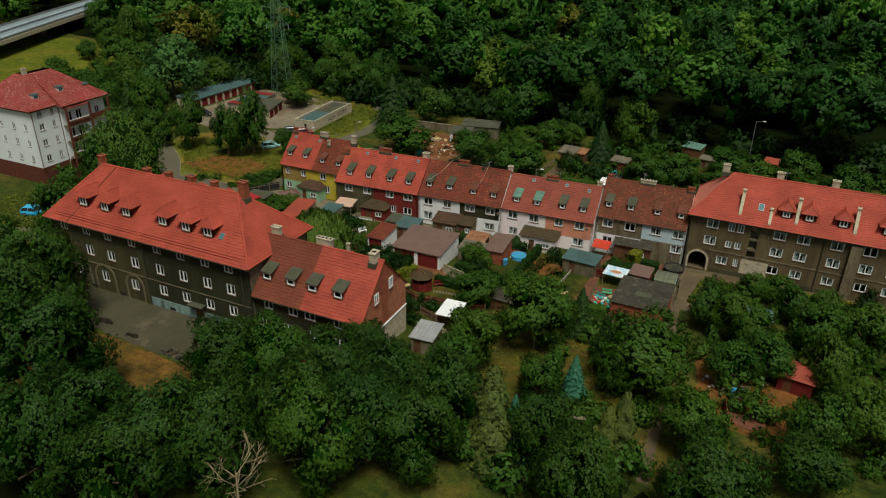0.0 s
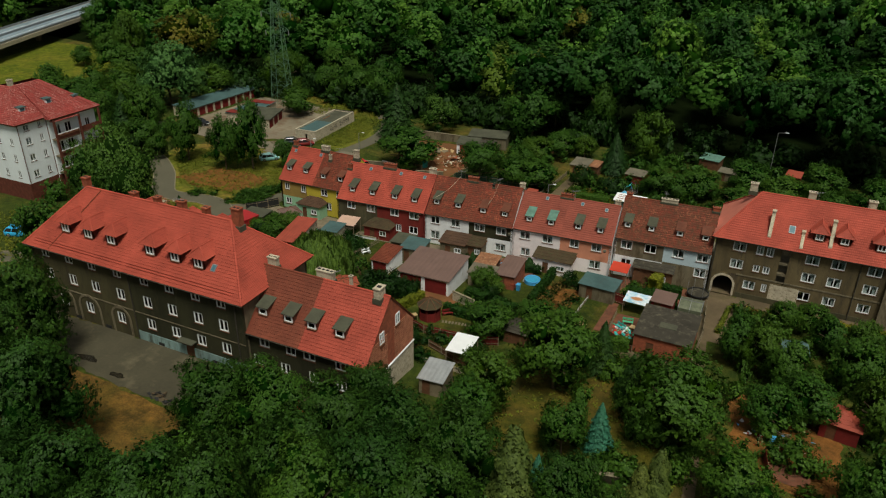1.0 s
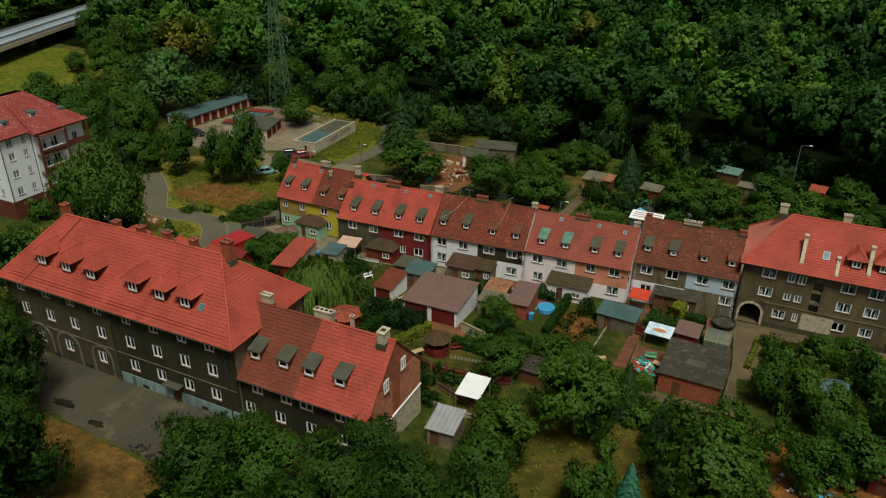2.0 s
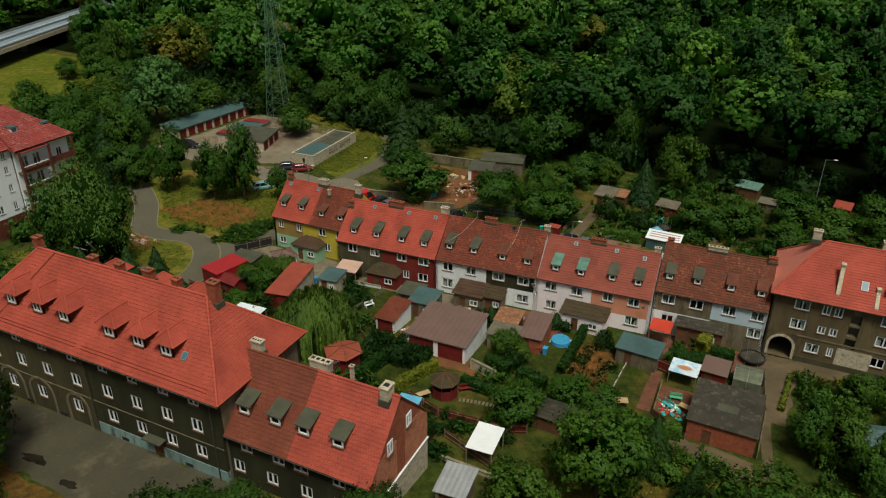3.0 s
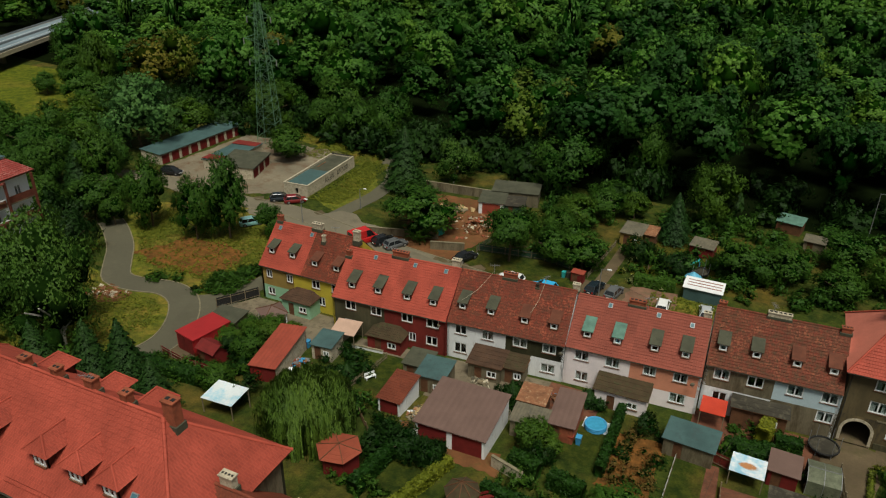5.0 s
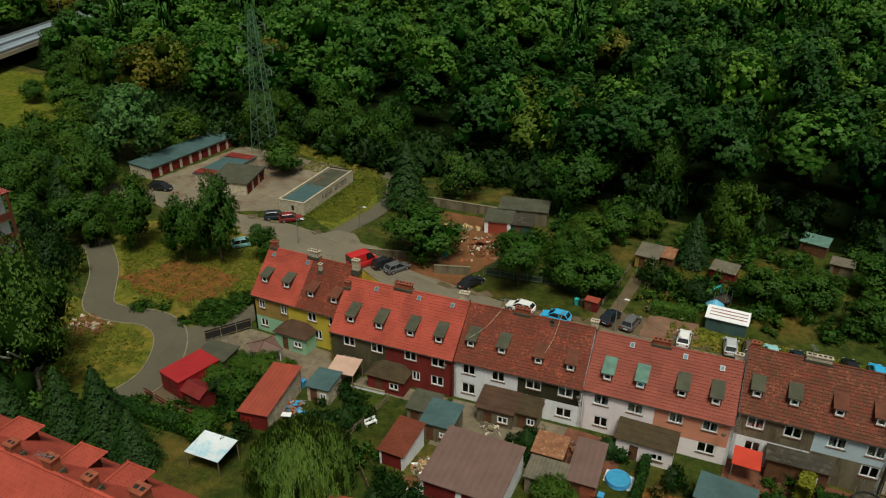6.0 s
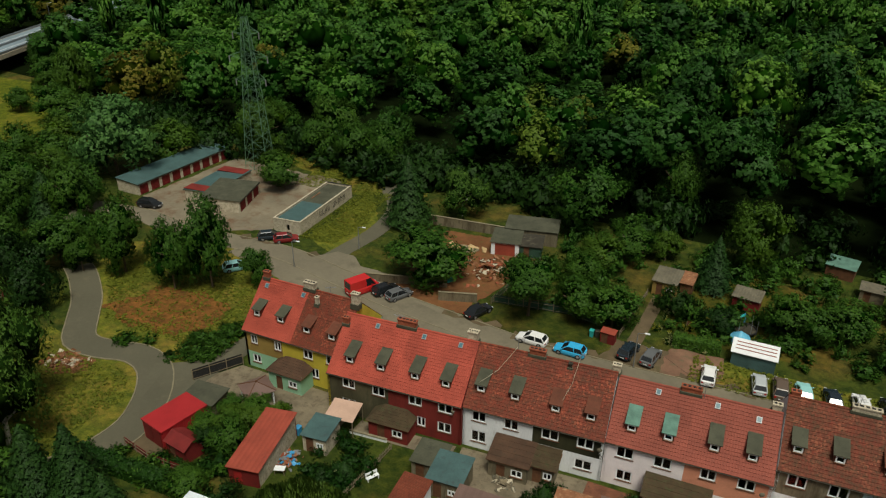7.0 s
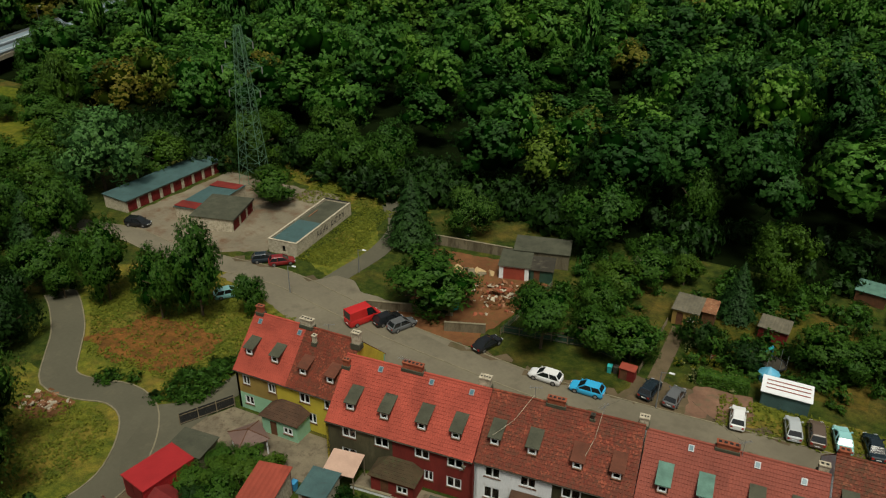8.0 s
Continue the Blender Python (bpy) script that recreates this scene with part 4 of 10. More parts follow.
def hipped_dormer(parent, x, v, eave, rise, w=1.6, h=1.4, roof="roof_red", z_off=0.0):
    """A dormer with a small tiled hip roof that runs back into the main roof."""
    z0 = eave + rise * v + z_off
    bm = bmesh.new()
    back = v + h / rise
    for s in (-1, 1):
        xa, xb = x + s * w / 2, x + s * (w / 2 - 0.1)
        prism(bm, [(xa, v, z0 - 0.1), (xa, v, z0 + h), (xa, back, z0 + h)], [(xb, v, z0 - 0.1), (xb, v, z0 + h), (xb, back, z0 + h)])
    box(bm, x - w / 2, x + w / 2, v, v + 0.1, z0 - 0.12, z0 + 0.14)
    box(bm, x - w / 2, x - w / 2 + 0.25, v, v + 0.1, z0, z0 + h)
    box(bm, x + w / 2 - 0.25, x + w / 2, v, v + 0.1, z0, z0 + h)
    ob = part("dormer", bm, "brick_dark", parent)
    bm = bmesh.new()
    o, top = 0.48, h + 1.05
    zt = z0 + top
    ev = z0 + h - 0.05
    rb = v + (top) / rise
    L, R, F = x - w / 2 - o, x + w / 2 + o, v - 0.35
    eb = v + (h - 0.05) / rise
    slope(bm, (L, F, ev), (R, F, ev), (x, v + 0.55, zt), (x, v + 0.55, zt), 0.3, 0.03)
    slope(bm, (L, eb, ev), (L, F, ev), (x, v + 0.55, zt), (x, rb, zt), 0.3, 0.03)
    slope(bm, (R, F, ev), (R, eb, ev), (x, rb, zt), (x, v + 0.55, zt), 0.3, 0.03)
    for q, e in (((L, F, ev), (x, v + 0.55, zt)), ((R, F, ev), (x, v + 0.55, zt)), ((x, v + 0.5, zt), (x, rb, zt))):
        ridge_caps(bm, q, e, 0.08, 4)
    part("dormer_roof", bm, roof, ob)
    part("dormer_ceiling", boxes((L + 0.04, R - 0.04, F + 0.04, eb, ev - 0.06, ev - 0.01)), "wood_brown", ob)
    window(ob, x, z0 + 0.18, w - 0.5, h - 0.26, v - 0.13)
    return ob


def gutter(parent, x0, x1, y, z, material="felt_dark"):
    bm = bmesh.new()
    n = 5
    rows = [[bm.verts.new((x, y - 0.08 * math.cos(math.pi * k / n), z - 0.08 * math.sin(math.pi * k / n))) for k in range(n + 1)] for x in (x0, x1)]
    for k in range(n):
        bm.faces.new((rows[0][k], rows[0][k + 1], rows[1][k + 1], rows[1][k]))
    part("gutter", bm, material, parent)


def downpipe(parent, x, y, z0, z1, material="felt_dark"):
    bm = bmesh.new()
    prism(bm, ring(x, y, z0, 0.07, 8), ring(x, y, z1, 0.07, 8))
    part("downpipe", bm, material, parent)


def skylight(parent, x, v, eave, rise, w=0.5, h=0.6, material="steel", pane="blue_glass"):
    z = eave + rise * v
    n = Vector((0, -rise, 1)).normalized()
    up = Vector((0, 1, rise)).normalized()
    p = Vector((x, v, z)) + n * 0.06
    bm = bmesh.new()
    q = [p + Vector((sx * w / 2, 0, 0)) + up * sy * h / 2 for sx, sy in ((-1, -1), (1, -1), (1, 1), (-1, 1))]
    prism(bm, [c - n * 0.06 for c in q], [c + n * 0.08 for c in q])
    ob = part("skylight", bm, material, parent)
    q = [p + Vector((sx * (w / 2 - 0.08), 0, 0)) + up * sy * (h / 2 - 0.08) + n * 0.085 for sx, sy in ((-1, -1), (1, -1), (1, 1), (-1, 1))]
    bm = bmesh.new()
    prism(bm, q, [c + n * 0.012 for c in q])
    part("pane", bm, pane, ob)


def gable_wall(parent, x0, x1, depth, eave, ridge_y, ridge_z, material, z0=0.0, low=None):
    bm = bmesh.new()
    pts = [(0.0, z0), (depth, z0), (depth, eave), (ridge_y, ridge_z), (0.0, eave)]
    prism(bm, [(x0, y, z) for y, z in pts], [(x1, y, z) for y, z in pts])
    return part("gable_wall", bm, material, parent)


def gable_house(name, m, label, L, D, eave, rz, walls, wins, roofs, dormers, chimneys, cheek="felt_rust", dormer_roofs=("felt",) * 4, group="row of houses", ends=("plaster_white", "plaster_white"), over=0.15, skylights=()):
    """A row house in its own frame: front wall along x at y 0, ground at z 0. walls: (x0, x1, z0, z1, material); wins: (x, sill, w, h); roofs: (x0, x1, material)."""
    hs = thing(name, m, label, "house", group)
    wins = [(x, z, w * 1.13, h * 1.08) if z > 0 else (x, z, w, h) for x, z, w, h in wins]
    ry = D / 2
    rise = (rz - eave) / ry
    holes = [hole(*w[:4]) for w in wins]
    for x0, x1, z0, z1, mt in walls:
        panel(hs, x0, x1, z0, z1, holes, mt)
    for w in wins:
        window(hs, w[0], w[1], w[2], w[3], 0, 0, 2)
    panel(hs, 0, L, -0.6, eave, [], walls[0][4], D - 0.3, 0.3)
    gable_wall(hs, 0.004, 0.3, D, eave, ry, rz - 0.1, ends[0], -0.6)
    gable_wall(hs, L - 0.3, L - 0.004, D, eave, ry, rz - 0.1, ends[1], -0.6)
    lo = eave - rise * over
    for x0, x1, mt in roofs:
        bm = bmesh.new()
        slope(bm, (x0, -over, lo), (x1, -over, lo), (x1, ry, rz), (x0, ry, rz))
        slope(bm, (x1, D + over, lo), (x0, D + over, lo), (x0, ry, rz), (x1, ry, rz))
        ridge_caps(bm, (x0, ry, rz - 0.02), (x1, ry, rz - 0.02))
        part("roof", bm, mt, hs)
        bm = bmesh.new()
        prism(bm, [(x0 + 0.01, -over, lo - 0.12), (x0 + 0.01, ry, rz - 0.14), (x0 + 0.01, D + over, lo - 0.12), (x0 + 0.01, D + over, lo - 0.05), (x0 + 0.01, ry, rz - 0.06), (x0 + 0.01, -over, lo - 0.05)],
              [(x1 - 0.01, -over, lo - 0.12), (x1 - 0.01, ry, rz - 0.14), (x1 - 0.01, D + over, lo - 0.12), (x1 - 0.01, D + over, lo - 0.05), (x1 - 0.01, ry, rz - 0.06), (x1 - 0.01, -over, lo - 0.05)])
        part("roof_deck", bm, "wood_brown", hs)
        gutter(hs, x0, x1, -over - 0.09, lo)
    for (x, v), rf in zip(dormers, dormer_roofs):
        flat_dormer(hs, x, v, eave, rise, roof=rf, cheek=cheek)
    for x, y, top, w, d, mt, pots in chimneys:
        chimney(hs, x, y, rz - rise * abs(y - ry) - 0.25, top, w, d, mt, pots)
    for x, v in skylights:
        skylight(hs, x, v, eave, rise)
    return hs


def porch(name, m, label, w, d, h, roof_mat, wall_mat, kind="hip", door="wood_brown", group="porches"):
    """A small closed porch or lean-to built against a house; its back lies at y 0, it reaches to -d."""
    po = thing(name, m, label, "porch", group)
    panel(po, -w / 2, w / 2, -0.4, h, [hole(-w * 0.18, 0.0, 0.9, 2.0), hole(w * 0.24, 0.9, min(1.2, w * 0.35), 0.9)], wall_mat, -d, 0.15)
    window(po, w * 0.24, 0.9, min(1.2, w * 0.35), 0.9, -d - 0.05)
    part("door", boxes((-w * 0.18 - 0.45, -w * 0.18 + 0.45, -d + 0.06, -d + 0.11, 0.0, 2.0)), door, po)
    for s in (-1, 1):
        part("wall", boxes((s * (w / 2 - 0.075) - 0.073, s * (w / 2 - 0.075) + 0.073, -d + 0.15, -0.01, -0.4, h)), wall_mat, po)
    bm, o, up = bmesh.new(), 0.25, 0.75
    if kind == "hip":
        a, b, c, e = (-w / 2 - o, -d - o, h), (w / 2 + o, -d - o, h), (w / 2 - d * 0.45, -0.01, h + up), (-w / 2 + d * 0.45, -0.01, h + up)
        slope(bm, a, b, c, e, 0.4, 0.03)
        slope(bm, (-w / 2 - o, -0.01, h), a, e, e, 0.4, 0.03)
        slope(bm, b, (w / 2 + o, -0.01, h), c, c, 0.4, 0.03)
    else:
        slope(bm, (-w / 2 - o, -d - o, h), (w / 2 + o, -d - o, h), (w / 2 + o, -0.01, h + up * 0.7), (-w / 2 - o, -0.01, h + up * 0.7), 0.8, 0.03)
    part("roof", bm, roof_mat, po)
    part("ceiling_board", boxes((-w / 2 - o, w / 2 + o, -d - o, -0.02, h - 0.06, h - 0.005)), "wood_brown", po)
    return po


def yaw_of(a, b):
    return math.degrees(math.atan2(b[1] - a[1], b[0] - a[0]))


def row_frame(a, b, z):
    return pose(a[0], a[1], z, 0, 0, yaw_of(a, b)), math.hypot(b[0] - a[0], b[1] - a[1])


# the yellow house at the end of the row
m1, L1 = row_frame((-80.4, 103.1), (-66.5, 103.1), 0.2)
gable_house("row_house", m1, "olive-yellow row house, mint patch, half red half brown tiled roof", L1, 9.8, 5.45, 10.2,
            [(0, 5.6, -0.6, 2.4, "plaster_mint"), (0, 5.6, 2.4, 5.4, "plaster_ochre"), (5.6, L1, -0.6, 5.4, "plaster_yellow")],
            [(1.4, 3.6, 0.9, 1.2), (4.9, 3.6, 0.9, 1.2), (1.5, 0.85, 1.1, 1.1), (9.3, 3.7, 1.2, 1.2), (12.5, 3.8, 1.2, 1.2), (10.1, 1.2, 1.0, 1.3), (12.6, 1.2, 1.1, 1.3)],
            [(-0.25, 6.9, "roof_red"), (6.9, L1, "roof_old")], [(1.2, 1.35), (4.7, 1.35), (8.6, 1.1), (12.1, 1.1)],
            [(0.5, 4.9, 11.2, 0.8, 0.5, "brick_red", 2), (6.9, 4.9, 11.2, 1.5, 0.6, "chimney_pale", 4), (13.6, 4.4, 11.6, 0.9, 0.6, "chimney_pale", 3), (8.6, 3.7, 10.2, 0.4, 0.4, "chimney_pale", 1)],
            dormer_roofs=("felt", "felt", "felt_rust", "felt_rust"), ends=("plaster_ochre", "plaster_yellow"), skylights=[(0.9, 4.2), (6.3, 4.2)])
# red-roofed house, dark and wine-red halves
m2, L2 = row_frame((-66.4, 100.1), (-50.3, 101.0), 0.2)
gable_house("row_house", m2, "sooty grey and wine-red row house under one bright red roof", L2, 10.8, 5.5, 10.1,
            [(0, 7.6, -0.6, 5.45, "render_brown"), (7.6, L2, -0.6, 5.45, "plaster_red")],
            [(2.7, 3.9, 1.4, 1.25), (6.4, 3.9, 1.4, 1.25), (10.8, 3.95, 1.4, 1.25), (14.3, 3.95, 1.5, 1.25), (2.6, 0.9, 1.5, 1.4), (14.2, 1.3, 1.4, 1.25), (11.5, 1.3, 0.9, 1.2)],
            [(0, 8.1, "roof_red"), (8.1, L2, "roof_red")], [(2.4, 1.15), (6.2, 1.15), (10.3, 1.15), (13.9, 1.15)],
            [(7.6, 5.4, 10.95, 2.2, 0.55, "brick_red", 5), (15.2, 6.0, 11.0, 1.1, 0.7, "chimney_pale", 4), (0.4, 4.4, 10.2, 0.7, 0.5, "brick_red", 2)], skylights=[(4.2, 4.8), (9.9, 4.8), (14.2, 4.8)], ends=("plaster_yellow", "plaster_red"))
# weathered roof, white and dark
m3, L3 = row_frame((-50.25, 101.3), (-35.45, 102.35), 0.2)
gable_house("row_house", m3, "white row house with dark upper wall and weathered brown roof", L3, 10.6, 5.4, 10.0,
            [(0, 7.6, -0.6, 5.35, "plaster_white"), (7.6, L3, 2.9, 5.35, "render_dark"), (7.6, L3, -0.6, 2.9, "plaster_white")],
            [(1.8, 3.75, 1.4, 1.25), (5.3, 3.75, 1.4, 1.25), (9.4, 3.75, 1.6, 1.2), (13.0, 3.75, 1.5, 1.2), (1.8, 1.0, 1.5, 1.4), (13.0, 0.95, 1.6, 1.2), (10.2, -0.1, 0.9, 2.2)],
            [(0, L3, "roof_old")], [(1.5, 1.35), (5.2, 1.35), (9.5, 1.2), (13.1, 1.2)],
            [(6.4, 5.3, 10.75, 1.7, 0.5, "brick_red", 4), (14.6, 5.6, 10.8, 0.8, 0.6, "chimney_pale", 3), (10.0, 4.9, 10.2, 0.3, 0.3, "felt_dark", 1)], dormer_roofs=("felt", "felt", "felt_rust", "felt_rust"))
# pale pink and salmon
m4, L4 = row_frame((-35.4, 102.45), (-20.0, 103.2), 0.2)
gable_house("row_house", m4, "pale pink and salmon row house under faded pink roof", L4, 10.4, 5.45, 9.7,
            [(0, 7.6, -0.6, 5.4, "plaster_pale"), (7.6, L4, 2.3, 5.4, "plaster_salmon"), (7.6, L4, -0.6, 2.3, "plaster_pale")],
            [(2.0, 3.75, 1.5, 1.3), (5.6, 3.75, 1.5, 1.3), (9.8, 3.85, 1.3, 1.3), (13.2, 3.85, 1.4, 1.3), (2.2, 0.9, 1.4, 1.25), (13.2, 0.95, 1.6, 1.3), (5.2, -0.1, 0.95, 2.1)],
            [(0, 7.5, "roof_pink"), (7.5, L4, "roof_pink")], [(2.2, 1.1), (5.7, 1.1), (9.9, 1.2), (13.3, 1.2)],
            [(7.0, 5.2, 10.35, 1.9, 0.5, "brick_red", 4), (14.8, 5.6, 10.4, 0.8, 0.5, "chimney_pale", 2)], dormer_roofs=("copper", "copper", "felt", "felt"), skylights=[(4.0, 4.6), (9.6, 4.6), (13.4, 4.3)])
# blue-fronted house next to the tenement
m5, L5 = row_frame((-19.9, 104.6), (-6.1, 105.2), 0.6)
gable_house("row_house", m5, "grey and pale blue row house with weathered mossy roof", L5, 10.4, 5.9, 10.55,
            [(0, 7.2, 3.0, 5.85, "render_grey"), (0, 7.2, -0.9, 3.0, "plaster_white"), (7.2, L5, 3.2, 5.85, "plaster_blue"), (7.2, L5, -0.9, 3.2, "render_grey")],
            [(1.8, 4.15, 1.5, 1.3), (5.3, 4.15, 1.5, 1.3), (9.3, 4.2, 1.5, 1.3), (12.7, 4.2, 1.5, 1.3), (12.7, 1.7, 1.5, 1.3), (2.0, 0.6, 1.4, 1.8)],
            [(0, L5, "roof_mossy")], [(1.4, 1.3), (4.9, 1.3), (9.0, 1.3), (12.6, 1.3)],
            [(6.6, 5.2, 11.15, 2.4, 0.5, "chimney_pale", 5), (13.3, 5.0, 11.1, 1.0, 0.5, "brick_red", 3), (0.6, 5.4, 11.1, 0.8, 0.5, "brick_red", 2)], dormer_roofs=("felt", "felt", "felt_rust", "felt_rust"))


def porch_at(x, y, z, yaw, *a, **k):
    return porch("porch", pose(x, y, z, 0, 0, yaw), *a, **k)


porch_at(-72.9, 103.0, 0.3, 0, "brown hip-roofed porch on the yellow house", 4.6, 2.4, 2.5, "felt_brown", "plaster_mint")
porch_at(-57.8, 100.45, 0.4, 3.2, "mossy-roofed red and grey porch with white window", 4.6, 2.3, 2.3, "felt_mossy", "plaster_red")
porch_at(-44.2, 101.6, 0.3, 4, "brown-roofed white porch annexe", 4.0, 3.4, 2.5, "felt_brown", "render_grey", kind="lean")
porch_at(-40.9, 101.8, 0.3, 4, "mossy lean-to porch against the dark house", 2.6, 2.6, 2.4, "felt_mossy", "render_grey", kind="lean")
porch_at(-28.0, 102.5, 0.3, 1.2, "felt-roofed grey annexe between pink houses", 5.8, 2.8, 2.6, "felt_mossy", "plaster_pale", kind="lean")
porch_at(-13.6, 104.75, 0.4, 2.4, "dark felt-roofed timber porch", 5.6, 1.7, 2.6, "felt_dark", "wood_brown", kind="lean")


# ---- the tenement on the street: three storeys, hipped red roof ----
def tenement_street():
    x0, L, D, E, RZ = -79.4, 31.6, 11.6, 9.3, 15.1
    hs = thing("tenement", pose(x0, 53.9, 5.4), "three-storey sooty brown tenement with a hipped red tiled roof", "tenement")
    ux = [2.2, 6.1, 9.8, 13.8, 17.9, 21.6, 25.3, 28.8]
    wins = [(u, z, 1.25, 1.45) for z in (7.75, 4.85) for u in ux] + [(u, 1.95, 1.25, 1.4) for u in ux[4:]]
    arches = [(3.7, 1.55), (8.0, 1.55), (13.1, 1.3)]
    wins += [(a, 1.5, 1.2, 1.5) for a, _ in arches]
    holes = [hole(*w) for w in wins]
    split = 15.6
    panel(hs, 0, split, -0.5, E, holes, "render_street")
    panel(hs, split, L, 1.25, E, holes, "render_dark", 0.0)
    panel(hs, split, L, -0.5, 1.25, [hole(23.4, -0.5, 1.2, 2.6)], "plaster_teal", -0.06, 0.38, name="plinth")
    for w in wins:
        window(hs, *w)
    for a, r in arches:
        bm, n = bmesh.new(), 14
        for i in range(n):
            t0, t1 = math.pi * i / n, math.pi * (i + 1) / n
            q = [(a + rr * math.cos(t), 2.2 + rr * math.sin(t)) for rr, t in ((r, t0), (r + 0.28, t0), (r + 0.28, t1), (r, t1))]
            prism(bm, [(x, -0.07, z) for x, z in q], [(x, 0.0, z) for x, z in q])
        for s in (-1, 1):
            box(bm, a + s * (r + 0.14) - 0.14, a + s * (r + 0.14) + 0.14, -0.07, 0.0, -0.4, 2.2)
        part("arch_trim", bm, "render_grey", hs, "pale rendered arch surround")
    part("string_course", boxes((0, split, -0.06, 0, 3.75, 3.9), (split, L, -0.05, 0, 3.75, 3.86)), "render_grey", hs)
    part("door", boxes((22.8, 24.0, -0.02, 0.03, -0.1, 2.05)), "wood_brown", hs)
    part("door_canopy", boxes((22.3, 24.5, -0.9, 0.0, 2.15, 2.28)), "felt", hs)
    part("step", boxes((22.7, 24.1, -0.7, -0.06, -0.5, 0.0)), "kerb", hs)
    for k in (0.9, 5.7, 10.6, 19.0, 27.0):
        part("cellar_window", boxes((k - 0.45, k + 0.45, -0.075, -0.061 if k > split else -0.004, 0.1, 0.5)), "soot", hs)
    part("wall", boxes((0.0, L, D - 0.3, D, -2.5, E)), "render_dark", hs)
    part("wall", boxes((0.0, 0.3, 0.32, D - 0.3, -1.5, E)), "render_olive", hs)
    part("wall", boxes((L - 0.3, L, 0.32, D - 0.3, -2.5, E)), "render_grey", hs)
    for u in (0.15, split, L - 0.9):
        downpipe(hs, u, -0.12, -0.3, E - 0.1)
    o = 0.6
    lo = E - 0.1
    A, B, C, Dd = (-o, -o, lo), (L + o, -o, lo), (L + o, D + o, lo), (-o, D + o, lo)
    rl, rr = (4.5, D / 2, RZ), (L - 5.2, D / 2, RZ)
    for q in ((A, B, rr, rl), (C, Dd, rl, rr), (Dd, A, rl, rl), (B, C, rr, rr)):
        bm = bmesh.new()
        slope(bm, *q)
        part("roof_slope", bm, "roof_red", hs)
    for p, q in ((rl, rr), (A, rl), (Dd, rl), (B, rr), (C, rr)):
        bm = bmesh.new()
        ridge_caps(bm, p, q)
        part("ridge", bm, "roof_red", hs)
    part("eaves_board", boxes((-o + 0.05, L + o - 0.05, -o + 0.05, D + o - 0.05, lo - 0.22, lo - 0.06)), "wood_brown", hs)
    gutter(hs, -o, L + o, -o - 0.09, lo)
    rise = (RZ - lo) / (D / 2 + o)
    for u in (5.1, 8.8, 12.4, 18.3, 21.9, 25.2):
        hipped_dormer(hs, u, 1.35, lo, rise, z_off=rise * o)
    for u in (10.6, 17.1, 21.6):
        bk = hipped_dormer(hs, L - u, 1.35, lo, rise, z_off=rise * o)
        bk.matrix_local = pose(L, D, 0, 0, 0, 180)
    for u, top, w in ((4.2, 16.2, 0.8), (11.9, 15.7, 0.8), (15.5, 15.8, 0.7), (19.2, 16.0, 0.9), (22.7, 15.9, 0.7)):
        chimney(hs, u, D / 2 + 0.3, RZ - 0.7, top, w, 0.7, "brick_red", 2)
    chimney(hs, L - 4.6, D / 2 + 0.4, RZ - 1.6, 16.6, 1.0, 0.8, "brick_red", 2)
    for u, v in ((27.0, 1.7),):
        skylight(hs, u, v, lo + rise * o, rise, 0.6, 0.8)
    bm = bmesh.new()
    for s0, s1 in ((1.0, 15.0), (15.6, 30.6)):
        for zz in (0.5, 0.72):
            v = zz
            beam(bm, (s0, v - o, lo + rise * v + 0.16), (s1, v - o, lo + rise * v + 0.16), 0.035)
    part("snow_guard", bm, "roof_red", hs)
    # a dark seam where two ages of tiles meet
    for u in (7.0,):
        bm = bmesh.new()
        beam(bm, (u - 3.4, -o + 0.1, lo + 0.1), (u, D / 2 - 0.1, RZ + 0.02), 0.12)
        part("roof_seam", bm, "roof_brown", hs)
    return hs


tenement_street()


